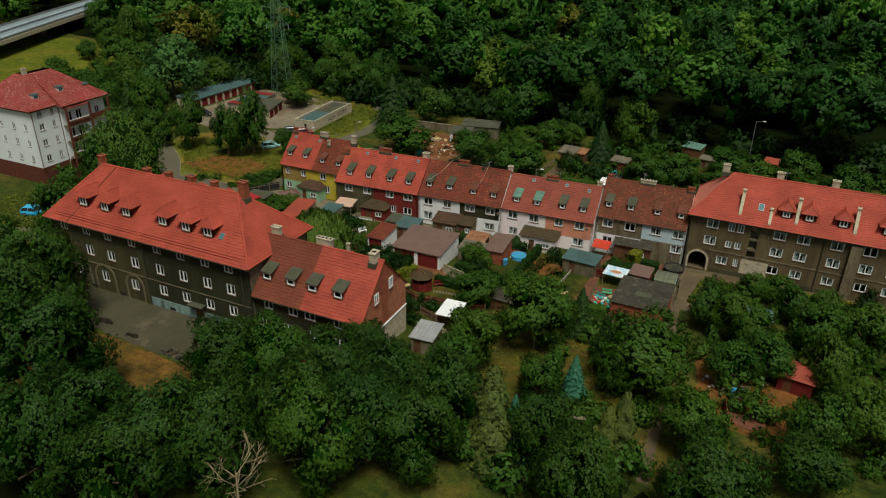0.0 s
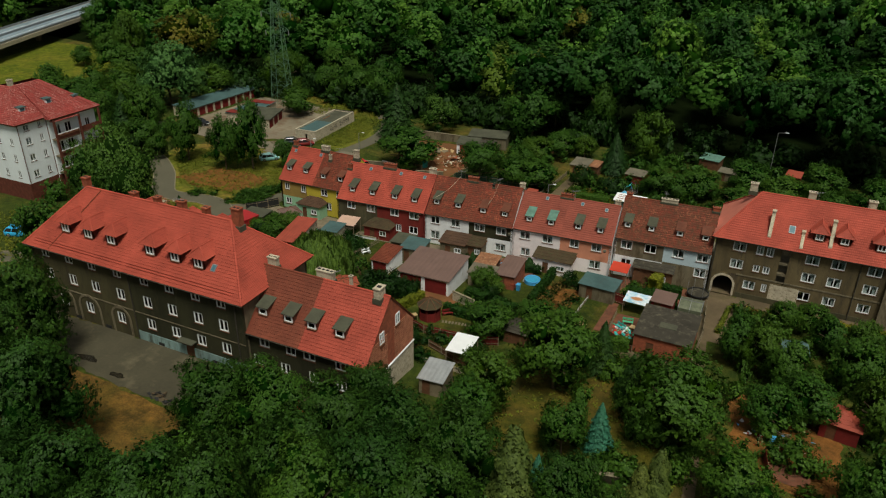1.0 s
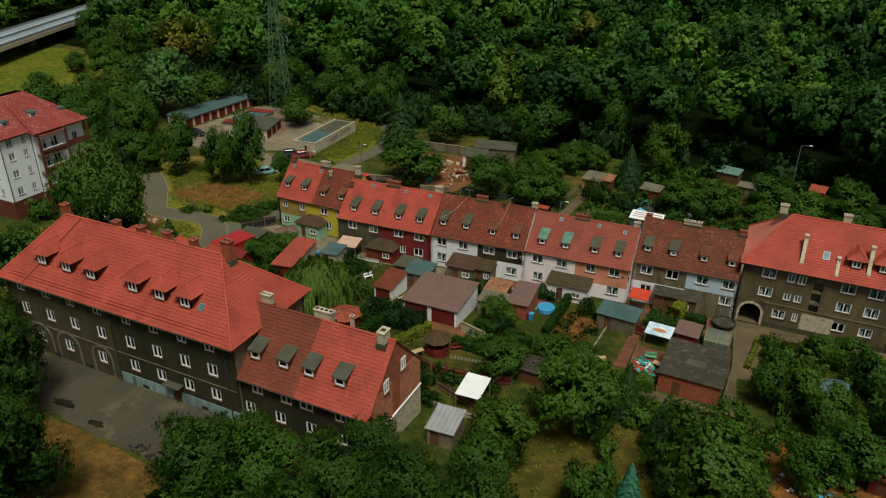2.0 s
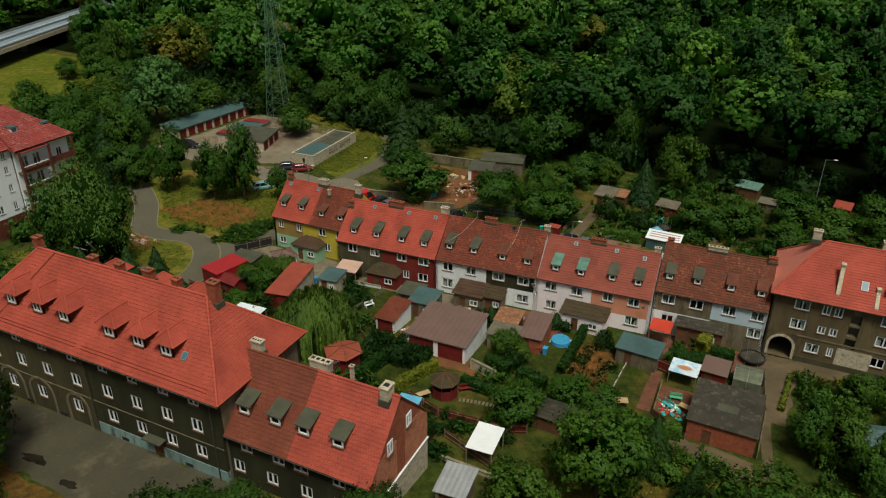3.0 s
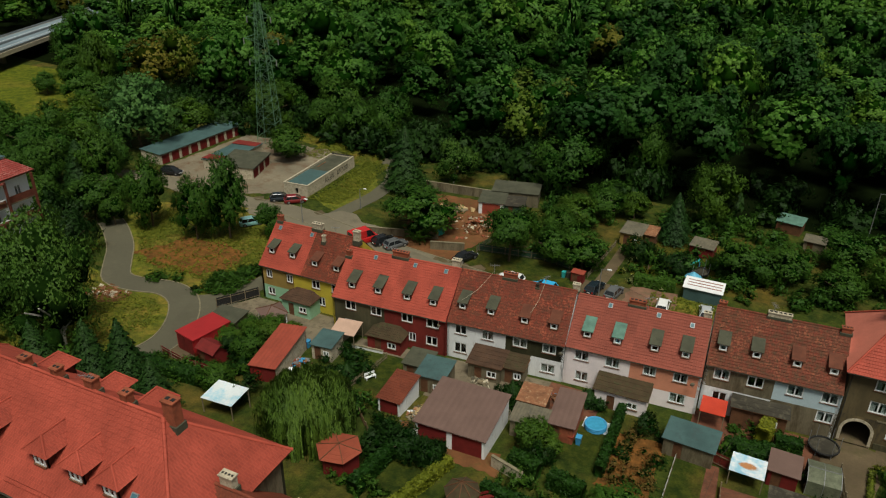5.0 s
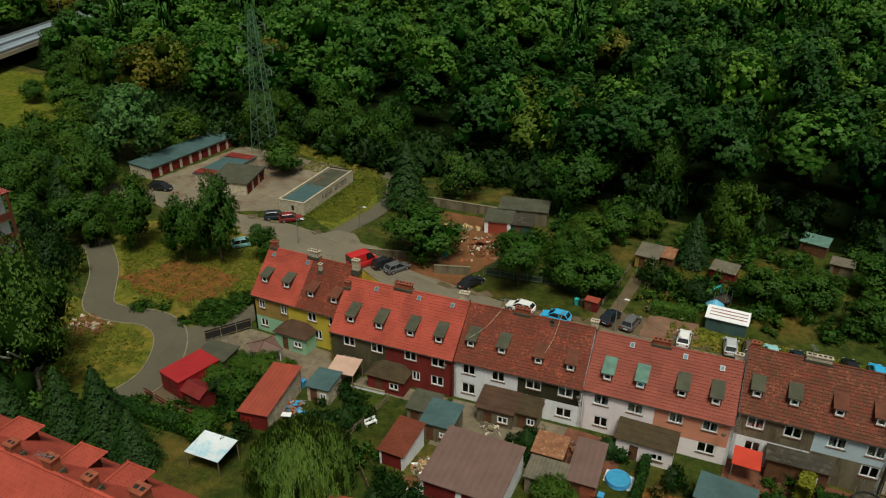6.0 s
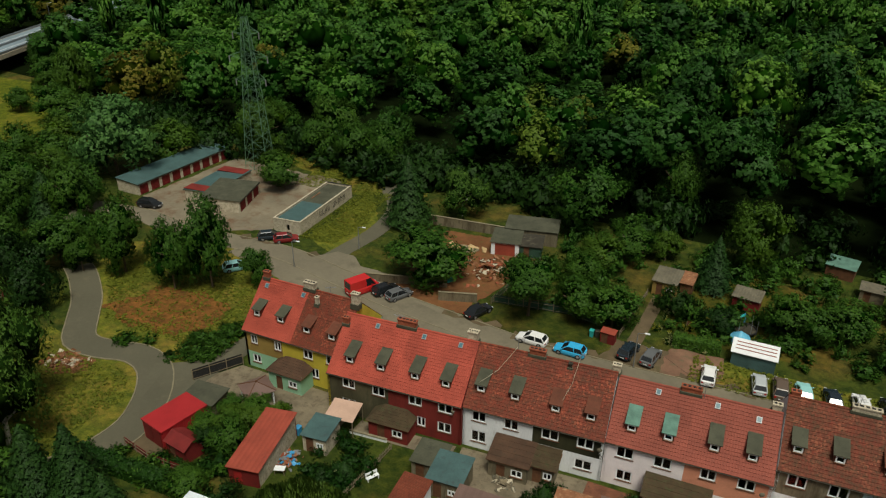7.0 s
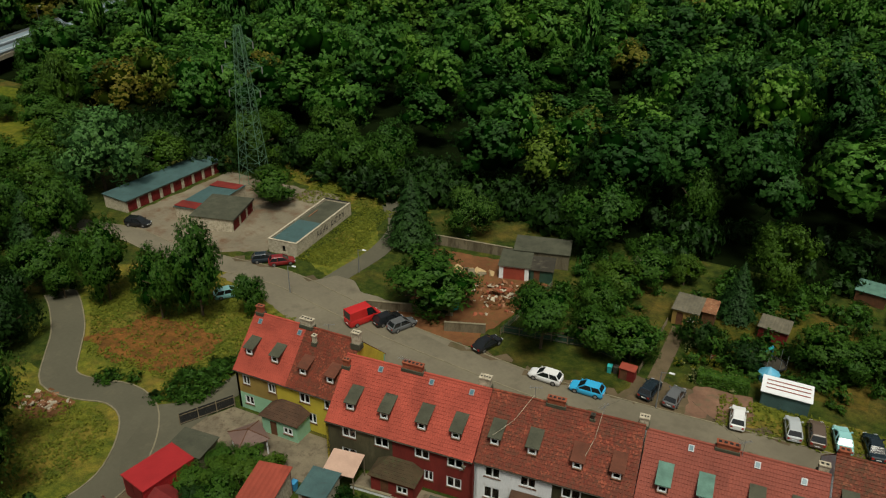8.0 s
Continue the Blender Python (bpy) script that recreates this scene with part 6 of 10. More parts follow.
def crown_data(kind, H, W, n, leaf, seed, lobes=0):
    """Vertices, quads, slots and normals of a crown H high over the ground and W wide: boughs, clumps on the boughs, leaf sprays on the clumps."""
    rng = np.random.default_rng(seed)
    bv, bf = quad_ball()
    if kind in "stb":
        z0 = {"s": 0.10, "t": 0.02, "b": 0.06}[kind] * H
        z = H - (H - z0) * np.sqrt(rng.uniform(0, 1, n))
        f = (H - z) / (H - z0)
        ang = rng.uniform(0, 2 * np.pi, n)
        if kind == "t":
            tier = 0.9 + 0.1 * np.sin(z / H * 19)
            bulge = f ** 0.5
            lump = 1 + 0.1 * np.sin(ang * 5 + z * 2.1) + 0.08 * np.sin(ang * 8 - z * 3.3)
        else:
            # whorls of branches: long at the foot of each tier, with gaps between the branches
            step = (z / H * 9.0 + 0.35 * np.sin(ang * 3)) % 1.0
            tier = 1.06 - 0.42 * step
            bulge = f ** 0.85
            lump = 0.86 + 0.26 * np.abs(np.sin(ang * 4.5 + np.floor(z / H * 9.0) * 1.3))
        r = W / 2 * bulge * tier * lump * rng.uniform(0.66, 1.08, n) + 0.05
        P = np.stack([r * np.cos(ang), r * np.sin(ang), z - 0.14 * r], 1)
        N = unit(np.stack([np.cos(ang), np.sin(ang), np.full(n, 0.55)], 1) + rng.normal(0, 0.35, (n, 3)))
        V, F = cards(P, N, leaf, 1.4, rng)
        Q = [np.repeat(unit(np.stack([np.cos(ang), np.sin(ang), np.full(n, 0.75)], 1) + rng.normal(0, 0.18, (n, 3))), 3, 0)]
        out = [(V, F)]
        for zz in np.linspace(z0, H * 0.8, 7):
            f = (H - zz) / (H - z0)
            rad = W / 2 * f ** (0.85 if kind != "t" else 0.5) * (0.72 if kind != "t" else 0.82) + 0.03
            out.append((bv * np.array([rad, rad, H * 0.09]) + np.array([0, 0, zz]), bf))
            Q.append(bv)
    else:
        lo = {"w": 0.05, "d": 0.0, "e": 0.36, "h": 0.42}.get(kind, 0.1 if lobes else 0.03)
        cz, rz = H * (1 + lo) / 2, H * (1 - lo) / 2
        m = lobes or {"w": 15, "d": 7, "p": 16}.get(kind, 13)
        # main boughs, spread evenly round the crown, the upper ones larger
        i = np.arange(m) + rng.uniform(-0.35, 0.35, m)
        zz = 1 - (1.62 if lobes else 1.9) * (i + 0.5) / m
        ang = i * 2.39996 + rng.normal(0, 0.3, m)
        rr = np.sqrt(np.clip(1 - zz * zz, 0.02, 1))
        dirs = np.stack([rr * np.cos(ang), rr * np.sin(ang), zz], 1)
        big = rng.uniform(0.3, 0.48, m) * (1.0 + 0.12 * zz)
        C = dirs * (rng.uniform(0.86, 1.14, (m, 1)) - big[:, None]) * np.array([W / 2, W / 2, rz])
        if kind == "w":
            C[:, :2] *= 1.12 - 0.6 * np.clip(C[:, 2:3] / rz, 0, 1)
        # clumps on the outer, upper side of each bough
        k = 8 if lobes else 12
        sub_d = rng.normal(0, 1, (m, k, 3))
        sub_d[:, :, 2] += 0.55
        sub_d += 0.9 * dirs[:, None]
        sub_d = unit(sub_d)
        tall = 1.45 if kind == "w" else 0.92
        scale = np.array([W / 2, W / 2, W / 2 * tall])
        sc = (C[:, None] + sub_d * big[:, None, None] * rng.uniform(0.6, 0.9, (m, k, 1)) * scale).reshape(-1, 3)
        sr = (big[:, None] * rng.uniform(0.26, 0.46, (m, k))).ravel() * W / 2
        mains = (C, np.stack([big * W / 2, big * W / 2, big * W / 2 * tall], 1))
        allc = np.vstack([sc, C])
        alls = np.vstack([np.stack([sr, sr, sr * 0.95 * tall], 1), mains[1] * 0.86])
        wgt = alls[:, 0] ** 2
        wgt[len(sc):] *= 0.3
        per = 6
        pick = rng.choice(len(allc), n // per, p=wgt / wgt.sum())
        d = rng.normal(0, 1, (len(pick), 3))
        d[:, 2] += 0.3
        d = unit(d + 0.45 * allc[pick] / np.array([W / 2, W / 2, rz]))
        P = allc[pick] + d * alls[pick] * rng.uniform(0.66, 1.08, (len(pick), 1))
        inside = np.zeros(len(pick), bool)
        for c, q in zip(allc, alls):
            inside |= (((P - c) / q) ** 2).sum(1) < 0.42
        bough = np.vstack([np.repeat(dirs, k, 0), dirs])[pick][~inside]
        P, d = P[~inside] + np.array([0, 0, cz]), d[~inside]
        fit = np.array([W / 2, W / 2, 0.0]) / np.percentile(np.hypot(P[:, 0], P[:, 1]), 96)
        fit[2] = (H - cz) / (np.percentile(P[:, 2], 99) - cz)
        P = (P - np.array([0, 0, cz])) * fit + np.array([0, 0, cz])
        # each twig carries a few sprays outwards and a little up
        twig = unit(d + rng.normal(0, 0.45, d.shape) + np.array([0, 0, -0.5 if kind == "w" else 0.3]))
        whole = unit((P - np.array([0, 0, cz])) / np.array([W / 2, W / 2, rz]))
        face = unit(d * 0.5 + bough * 0.25 + whole * (1.2 if lobes else 0.45) + twig * 0.3 + rng.normal(0, 0.12, d.shape))
        reach = leaf * rng.uniform(*((0.7, 1.9) if lobes else (1.6, 4.0)), (len(P), 1, 1)) * np.linspace(0.0, 1.0, per)[None, :, None]
        P = (P[:, None] + twig[:, None] * reach + rng.normal(0, leaf * 0.3, (len(P), per, 3))).reshape(-1, 3)
        face = np.repeat(face, per, 0)
        N = unit(face + rng.normal(0, 0.3, P.shape))
        C, S = mains[0] * fit + np.array([0, 0, cz]), mains[1] * fit
        if kind == "d":
            C, S = C[::3], S[::3]
        C, S = np.vstack([C, [[0, 0, cz - rz * 0.1]]]), np.vstack([S, [[W * 0.24, W * 0.24, rz * 0.6]]])
        V, F = cards(P, N, leaf, {"w": 2.2}.get(kind, 1.3), rng, kind == "w")
        Q = [np.repeat(unit(face + rng.normal(0, 0.1, face.shape)), 3, 0)]
        out = [(V, F)]
        for c, s in zip(C, S):
            jit = 1 + rng.normal(0, 0.08, (len(bv), 1))
            out.append((bv * s * (0.66 if lobes else 0.62) * jit + c, bf))
            Q.append(bv)
    base, VV, FF = 0, [], []
    for v, f in out:
        VV.append(v)
        FF.append(shifted(f, base))
        base += len(v)
    return np.vstack(VV), np.vstack(FF), np.repeat([0, 1], [len(FF[0]), sum(len(f) for f in FF[1:])]), np.vstack(Q)


LEAF_OF = {"k": "leaf_deep", "o": "leaf", "h": "leaf", "w": "leaf_birch", "s": "leaf_spruce", "t": "leaf_thuja", "b": "leaf_blue", "W": "leaf_willow", "p": "leaf_pale", "y": "leaf_yellow", "d": "leaf_dark"}
WORDS = {"k": ("broadleaf_tree", "deep green broadleaf tree, crown to the ground"), "h": ("broadleaf_tree", "green broadleaf tree with a clear trunk"), "o": ("broadleaf_tree", "round-crowned green broadleaf tree"), "w": ("birch_tree", "tall drooping grey-green birch tree"), "s": ("spruce_tree", "dark green conical spruce tree"), "t": ("thuja", "dense yellow-green conical thuja"),
         "b": ("blue_spruce", "dense blue-green conical spruce"), "W": ("weeping_willow", "bright green weeping willow with hanging strands"), "p": ("willow_tree", "large pale grey-green willow tree"), "y": ("broadleaf_tree", "light yellow-green broadleaf tree"), "d": ("shrub", "dense dark green shrub")}
PROTO = {}


def trunk_mesh(H, W, kind, seed):
    rng = np.random.default_rng(seed)
    bm = bmesh.new()
    top = H * (0.9 if kind in "stb" else 0.62)
    r0 = 0.018 * H + 0.06
    pts = [(0, 0, -0.4, r0 * 1.4), (0, 0, 0.25, r0), (rng.normal(0, 0.1), rng.normal(0, 0.1), top * 0.5, r0 * 0.75), (rng.normal(0, 0.2), rng.normal(0, 0.2), top, r0 * 0.25)]
    for a, b in zip(pts, pts[1:]):
        prism(bm, ring(a[0], a[1], a[2], a[3], 8), ring(b[0], b[1], b[2], b[3], 8))
    if kind not in "stb":
        for i in range(7):
            ang, zz = rng.uniform(0, 6.28), top * rng.uniform(0.35, 0.8)
            out = W * rng.uniform(0.2, 0.36)
            beam(bm, (0, 0, zz), (out * math.cos(ang), out * math.sin(ang), zz + H * rng.uniform(0.1, 0.28)), r0 * 0.5)
    me = bpy.data.meshes.new("trunk")
    bm.to_mesh(me)
    bm.free()
    me.materials.append(M["birch_bark" if kind == "w" else "bark"])
    return me


def tree(x, y, H, W, kind, fine=False, group="garden trees", label=None, z=None):
    """A tree on the ground. Shapes are shared between trees of a kind and scaled."""
    var = int(abs(x * 7 + y * 3)) % 3
    h0, w0 = {"o": (10, 10), "k": (10, 10), "h": (10, 10), "y": (10, 10), "w": (14, 10), "s": (10, 6), "t": (9, 4), "b": (8, 4), "W": (8, 11), "p": (16, 18), "d": (4, 6)}[kind]
    key = (kind, var, fine)
    if key not in PROTO:
        n, leaf = {False: (11000, 0.26), True: (13000, 0.25), "near": (26000, 0.18)}[fine]
        if kind == "p":
            n, leaf = 10000, 0.46
        if kind in "tb":
            n, leaf = 9000, 0.22
        if kind == "s":
            n, leaf = 9000, 0.22
        if kind == "W":
            n, leaf = 11000, 0.15
        if kind == "d":
            n, leaf = 4200, 0.2
        if kind == "w":
            n, leaf = 22000, 0.11
        V, F, S, Q = willow_data(h0, w0, 7) if kind == "W" else crown_data(kind, h0, w0, n, leaf, 11 + var * 5 + ord(kind))
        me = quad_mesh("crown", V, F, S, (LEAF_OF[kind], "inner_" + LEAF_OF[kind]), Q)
        PROTO[key] = me, trunk_mesh(h0, w0, kind, var + 3)
    crown, trunk = PROTO[key]
    nm, words = WORDS[kind]
    m = pose(x, y, gz(y) if z is None else z, 0, 0, (x * 53 + y * 31) % 360) @ Matrix.Diagonal((W / w0, W / w0, H / h0, 1))
    t = thing(nm, m, label or words, "shrub" if kind == "d" else "tree", group)
    part("trunk", trunk, None, t)
    part("crown", crown, None, t)
    return t


def bare_tree(x, y, H, label):
    """A dead tree: a leaning trunk that forks into thin pale branches."""
    rng = np.random.default_rng(17)
    t = thing("bare_tree", pose(x, y, gz(y)), label, "tree", "trees below the street")
    bm = bmesh.new()
    prism(bm, ring(0, 0, -0.4, 0.15, 8), ring(0.3, 0.1, H * 0.55, 0.06, 8))
    part("trunk", bm, "dead_wood", t)

    def fork(bm, a, d, length, w, depth):
        b = a + d * length
        beam(bm, a, b, w)
        if depth:
            for i in range(3):
                e = (d + Vector(rng.normal(0, 0.45, 3)) + Vector((0, 0, 0.12))).normalized()
                fork(bm, a.lerp(b, rng.uniform(0.45, 1.0)), e, length * rng.uniform(0.45, 0.7), w * 0.6, depth - 1)
    for i in range(7):
        bm, ang = bmesh.new(), i * 2.4
        d = Vector((math.cos(ang), math.sin(ang), rng.uniform(0.5, 1.4))).normalized()
        fork(bm, Vector((0.3, 0.1, H * rng.uniform(0.4, 0.55))), d, H * rng.uniform(0.17, 0.29), 0.055, 3)
        part("branch", bm, "dead_wood", t)
    return t


def trees(rows, group, fine=False):
    for x, y, H, W, kind in rows:
        tree(x, y, H, W, kind, fine, group)


# trees below the street, nearest to the eye
trees([(-70.3, 44.0, 14, 10.8, "k"), (-57.4, 34.8, 13, 10.8, "k"), (-66.3, 39.0, 13, 10.8, "k"), (-46.8, 30.5, 10, 9.0, "k"), (-43.4, 44.4, 8.2, 8.1, "k"), (-38.3, 46.1, 8.6, 7.7, "o"), (-32.1, 46.9, 8.6, 7.7, "k"), (-31.5, 40.2, 9.5, 8.6, "k")], "trees below the street", "near")
trees([(-26.7, 48.7, 7.7, 7.7, "k"), (-25.1, 41.2, 9.5, 8.6, "k"), (-40.0, 31.5, 10, 9.0, "k"), (-20.1, 48.3, 8.6, 7.7, "k"), (-20.2, 42.3, 8.6, 7.7, "k"), (-27.4, 36.4, 11, 8.1, "o"), (-10.7, 48.2, 8, 6.3, "k"), (-6, 43, 9, 7.2, "k"), (4, 47, 9, 8.1, "k")], "trees below the street", "near")
bare_tree(-30.4, 30.0, 10.9, "dead leafless tree with thin pale branches")
trees([(-34.1, 32.4, 11.5, 8.6, "k"), (-47.5, 26.0, 11, 9, "k"), (-39.2, 27.6, 10, 8, "k"), (-31.7, 52.4, 7.0, 5.4, "k"), (11.6, 55.4, 6, 6.5, "k")], "trees below the street", "near")
# gardens in the middle
trees([(-14.75, 46.2, 11.2, 4.6, "t"), (-13.2, 47.9, 7.4, 3.0, "b"), (-10.7, 59.4, 5.7, 2.9, "b"), (-4.4, 54.0, 6.8, 2.8, "t"), (-5.7, 53.4, 5.2, 2.4, "t"), (-6.6, 51.4, 3.8, 2.2, "t"), (-22.5, 59.9, 7, 6.5, "y"), (-22.6, 55.2, 6.5, 6, "o"), (-17.9, 68.3, 9, 9, "o"), (-14.2, 74.9, 7, 4, "s"), (-4.6, 64.4, 9, 10.5, "y"), (-10.0, 70.5, 6, 3.6, "s"), (-13.6, 57.0, 6, 5, "o")], "garden trees", True)
trees([(-0.3, 86.4, 6.3, 5.6, "o"), (2.4, 84.8, 6.3, 5.6, "y"), (5.5, 82.1, 6.3, 5.6, "o"), (9.9, 93.7, 5.4, 4.8, "o"), (7.3, 75.8, 5.4, 6.4, "o"), (3.9, 71.8, 5.4, 5.6, "o"), (12.9, 85.4, 7.2, 6.4, "o"), (13.6, 75.4, 7.2, 5.6, "y"), (12.3, 60.5, 7.2, 6.4, "o"), (1.5, 56.0, 6.3, 6.4, "o"), (4.7, 97.9, 4.5, 4.0, "o"), (8.1, 98.9, 4.5, 4.8, "o"), (14, 95, 5.4, 4.8, "y"), (18, 88, 7.2, 6.4, "y"), (19, 99, 4.5, 4.8, "d"), (17, 66, 7.2, 7.2, "y")], "garden trees", True)
# birches and spruces by the bend
trees([(-96.5, 82.5, 17, 14, "w"), (-99.8, 79.6, 14, 10, "w"), (-79.6, 77.4, 8, 5, "s"), (-98.4, 117.1, 14, 7.6, "o"), (-102.8, 114.0, 11, 6.4, "o"), (-113.4, 114.6, 12, 7.6, "o"), (-93.0, 120.7, 6, 5, "o"), (-126.5, 119.0, 6, 5, "o"), (-135.9, 124.5, 11, 8, "o"), (-139.6, 122.6, 10, 8, "s"), (-147.0, 144.8, 16, 18, "p"), (-142.9, 155.4, 9, 12, "y"), (-113.6, 154.3, 7, 10, "o"), (-127.4, 166.9, 12, 12, "y"), (-82.0, 149.8, 13, 9, "s"), (-70.4, 132.8, 8, 13, "o")], "trees by the lane")
trees([(-52.7, 129.9, 8.5, 9, "h"), (-56.5, 137.5, 5, 5, "o"), (-74.9, 157.2, 9, 10, "w"), (-52.5, 160.6, 13, 14, "o"), (-51.1, 174.6, 13, 8, "o"), (-39.7, 173.4, 12, 8, "o"), (-25.3, 157.5, 11, 9, "y"), (-30.2, 148.8, 9, 6, "s"), (-41.4, 132.2, 6, 8, "o"), (-46.5, 132.3, 6, 7, "o"), (-42.7, 152.6, 6, 7, "o"), (-38.2, 155.4, 5, 5, "y"), (-19.3, 139.4, 6, 7, "o"), (-12.4, 141.6, 6, 8, "o"), (-4.1, 150.8, 6, 8, "o"), (2.3, 145.3, 6, 9, "o"), (-5.3, 138.3, 5, 7, "o")], "allotment trees")
trees([(-15.7, 140.1, 5, 6, "o"), (-206.7, 168.3, 6, 8, "o"), (-243.5, 208, 12, 12, "o"), (-251, 220, 14, 13, "o"), (-238, 202, 9, 10, "o"), (-180.8, 135.9, 9, 10, "o"), (-168.0, 138.8, 9, 10, "o"), (-104.1, 168.4, 10, 9, "o"), (-115.2, 170.5, 9, 8, "o"), (-98.2, 171.1, 10, 8, "o"), (10, 140, 6, 7, "o"), (18, 146, 7, 8, "o"), (-34, 139, 4, 5, "d"), (-28, 137, 3.5, 5, "d"), (9, 152, 7, 8, "o"), (28, 140, 6, 8, "o"), (-48, 142, 5, 6, "o"), (-47, 149, 5, 7, "y"), (-150, 118, 9, 9, "o")], "allotment trees")
trees([(-56.3, 79.8, 7, 11.2, "W"), (-71.0, 88.6, 4, 4.5, "o"), (-28.3, 75.5, 5, 6, "o"), (-34.6, 88.2, 4, 4, "y"), (-45.8, 81.6, 3, 5, "d"), (-48.3, 80.2, 3, 4, "d"), (-42.7, 81.2, 3, 3.5, "d"), (-24.1, 81.4, 4, 6, "o"), (-20.7, 81.2, 4, 5, "o"), (-70.4, 81.8, 3, 4, "o"), (-77.2, 75.8, 10, 6, "s"), (-80.2, 74.0, 10, 6, "s"), (-72.5, 75.0, 7, 5, "s"), (-115.5, 100.2, 7, 8, "d"), (-121.8, 106.0, 6, 7, "d"), (-90.7, 78.4, 13, 10, "w")], "garden trees", True)
trees([(-71.4, 92.2, 3.5, 4, "y"), (-73.2, 87.6, 3, 3.5, "d"), (-66.0, 81.5, 3, 4, "d"), (-61.5, 84, 3, 4, "d"), (-124, 112, 8, 8, "o"), (-86, 72, 9, 6, "s"), (-88, 62, 10, 8, "o"), (-40.6, 68.5, 3, 4, "d"), (-36.2, 68.0, 3, 4, "d"), (-33.0, 86.5, 2.6, 3, "d"), (-24.5, 97.5, 2.2, 3, "d")], "garden trees", True)


trees([(-176, 133, 8, 10, "o"), (-161.5, 128, 9, 10, "o"), (-153, 127.7, 9, 9, "o"), (-160.5, 119.6, 8, 10, "o"), (-158.6, 139.3, 9, 11, "o"), (-139.3, 130.2, 9, 8, "o"), (-143.5, 112, 10, 9, "w"), (-144.5, 117, 9, 8, "o"), (-119.7, 112.1, 5.5, 5, "o"), (-167.5, 150, 8, 10, "y"), (-152, 134, 8, 9, "y"), (-147, 120.5, 9, 9, "o"), (-168, 122, 7, 9, "o"), (-133, 108, 8, 9, "o"), (-126, 104.5, 7, 8, "d")], "trees by the lane")


trees([(-73.5, 91.5, 3, 4.5, "y"), (-75.6, 89.8, 2.6, 4, "o"), (-72.4, 94.6, 3, 4, "o"), (-70.2, 95.6, 2.2, 3, "y"), (-75.0, 93.6, 2.6, 3.6, "o"), (-39.6, 96.4, 2.6, 2, "s"), (-40.2, 95.0, 2.4, 2.2, "d"), (-58.6, 91.0, 2, 2.4, "s"), (-60.0, 89.4, 1.8, 2.6, "d"), (-31.4, 99.6, 2.2, 2.6, "s"), (-33.5, 88.4, 3, 4.2, "y")], "garden trees", True)
trees([(-190, 166, 9, 11, "o"), (-204, 178, 9, 11, "y"), (-214, 186, 10, 12, "o"), (-178, 162, 9, 11, "o")], "trees by the meadow")


# ---- the wood ----
def wood_edge(x):
    return float(np.interp(x, [-420, -300, -262, -250, -235, -215, -180, -150, -125, -95, -62, -20, 20, 80, 420], [160, 160, 170, 232, 214, 190, 166, 162, 178, 174, 164, 164, 160, 156, 156]))


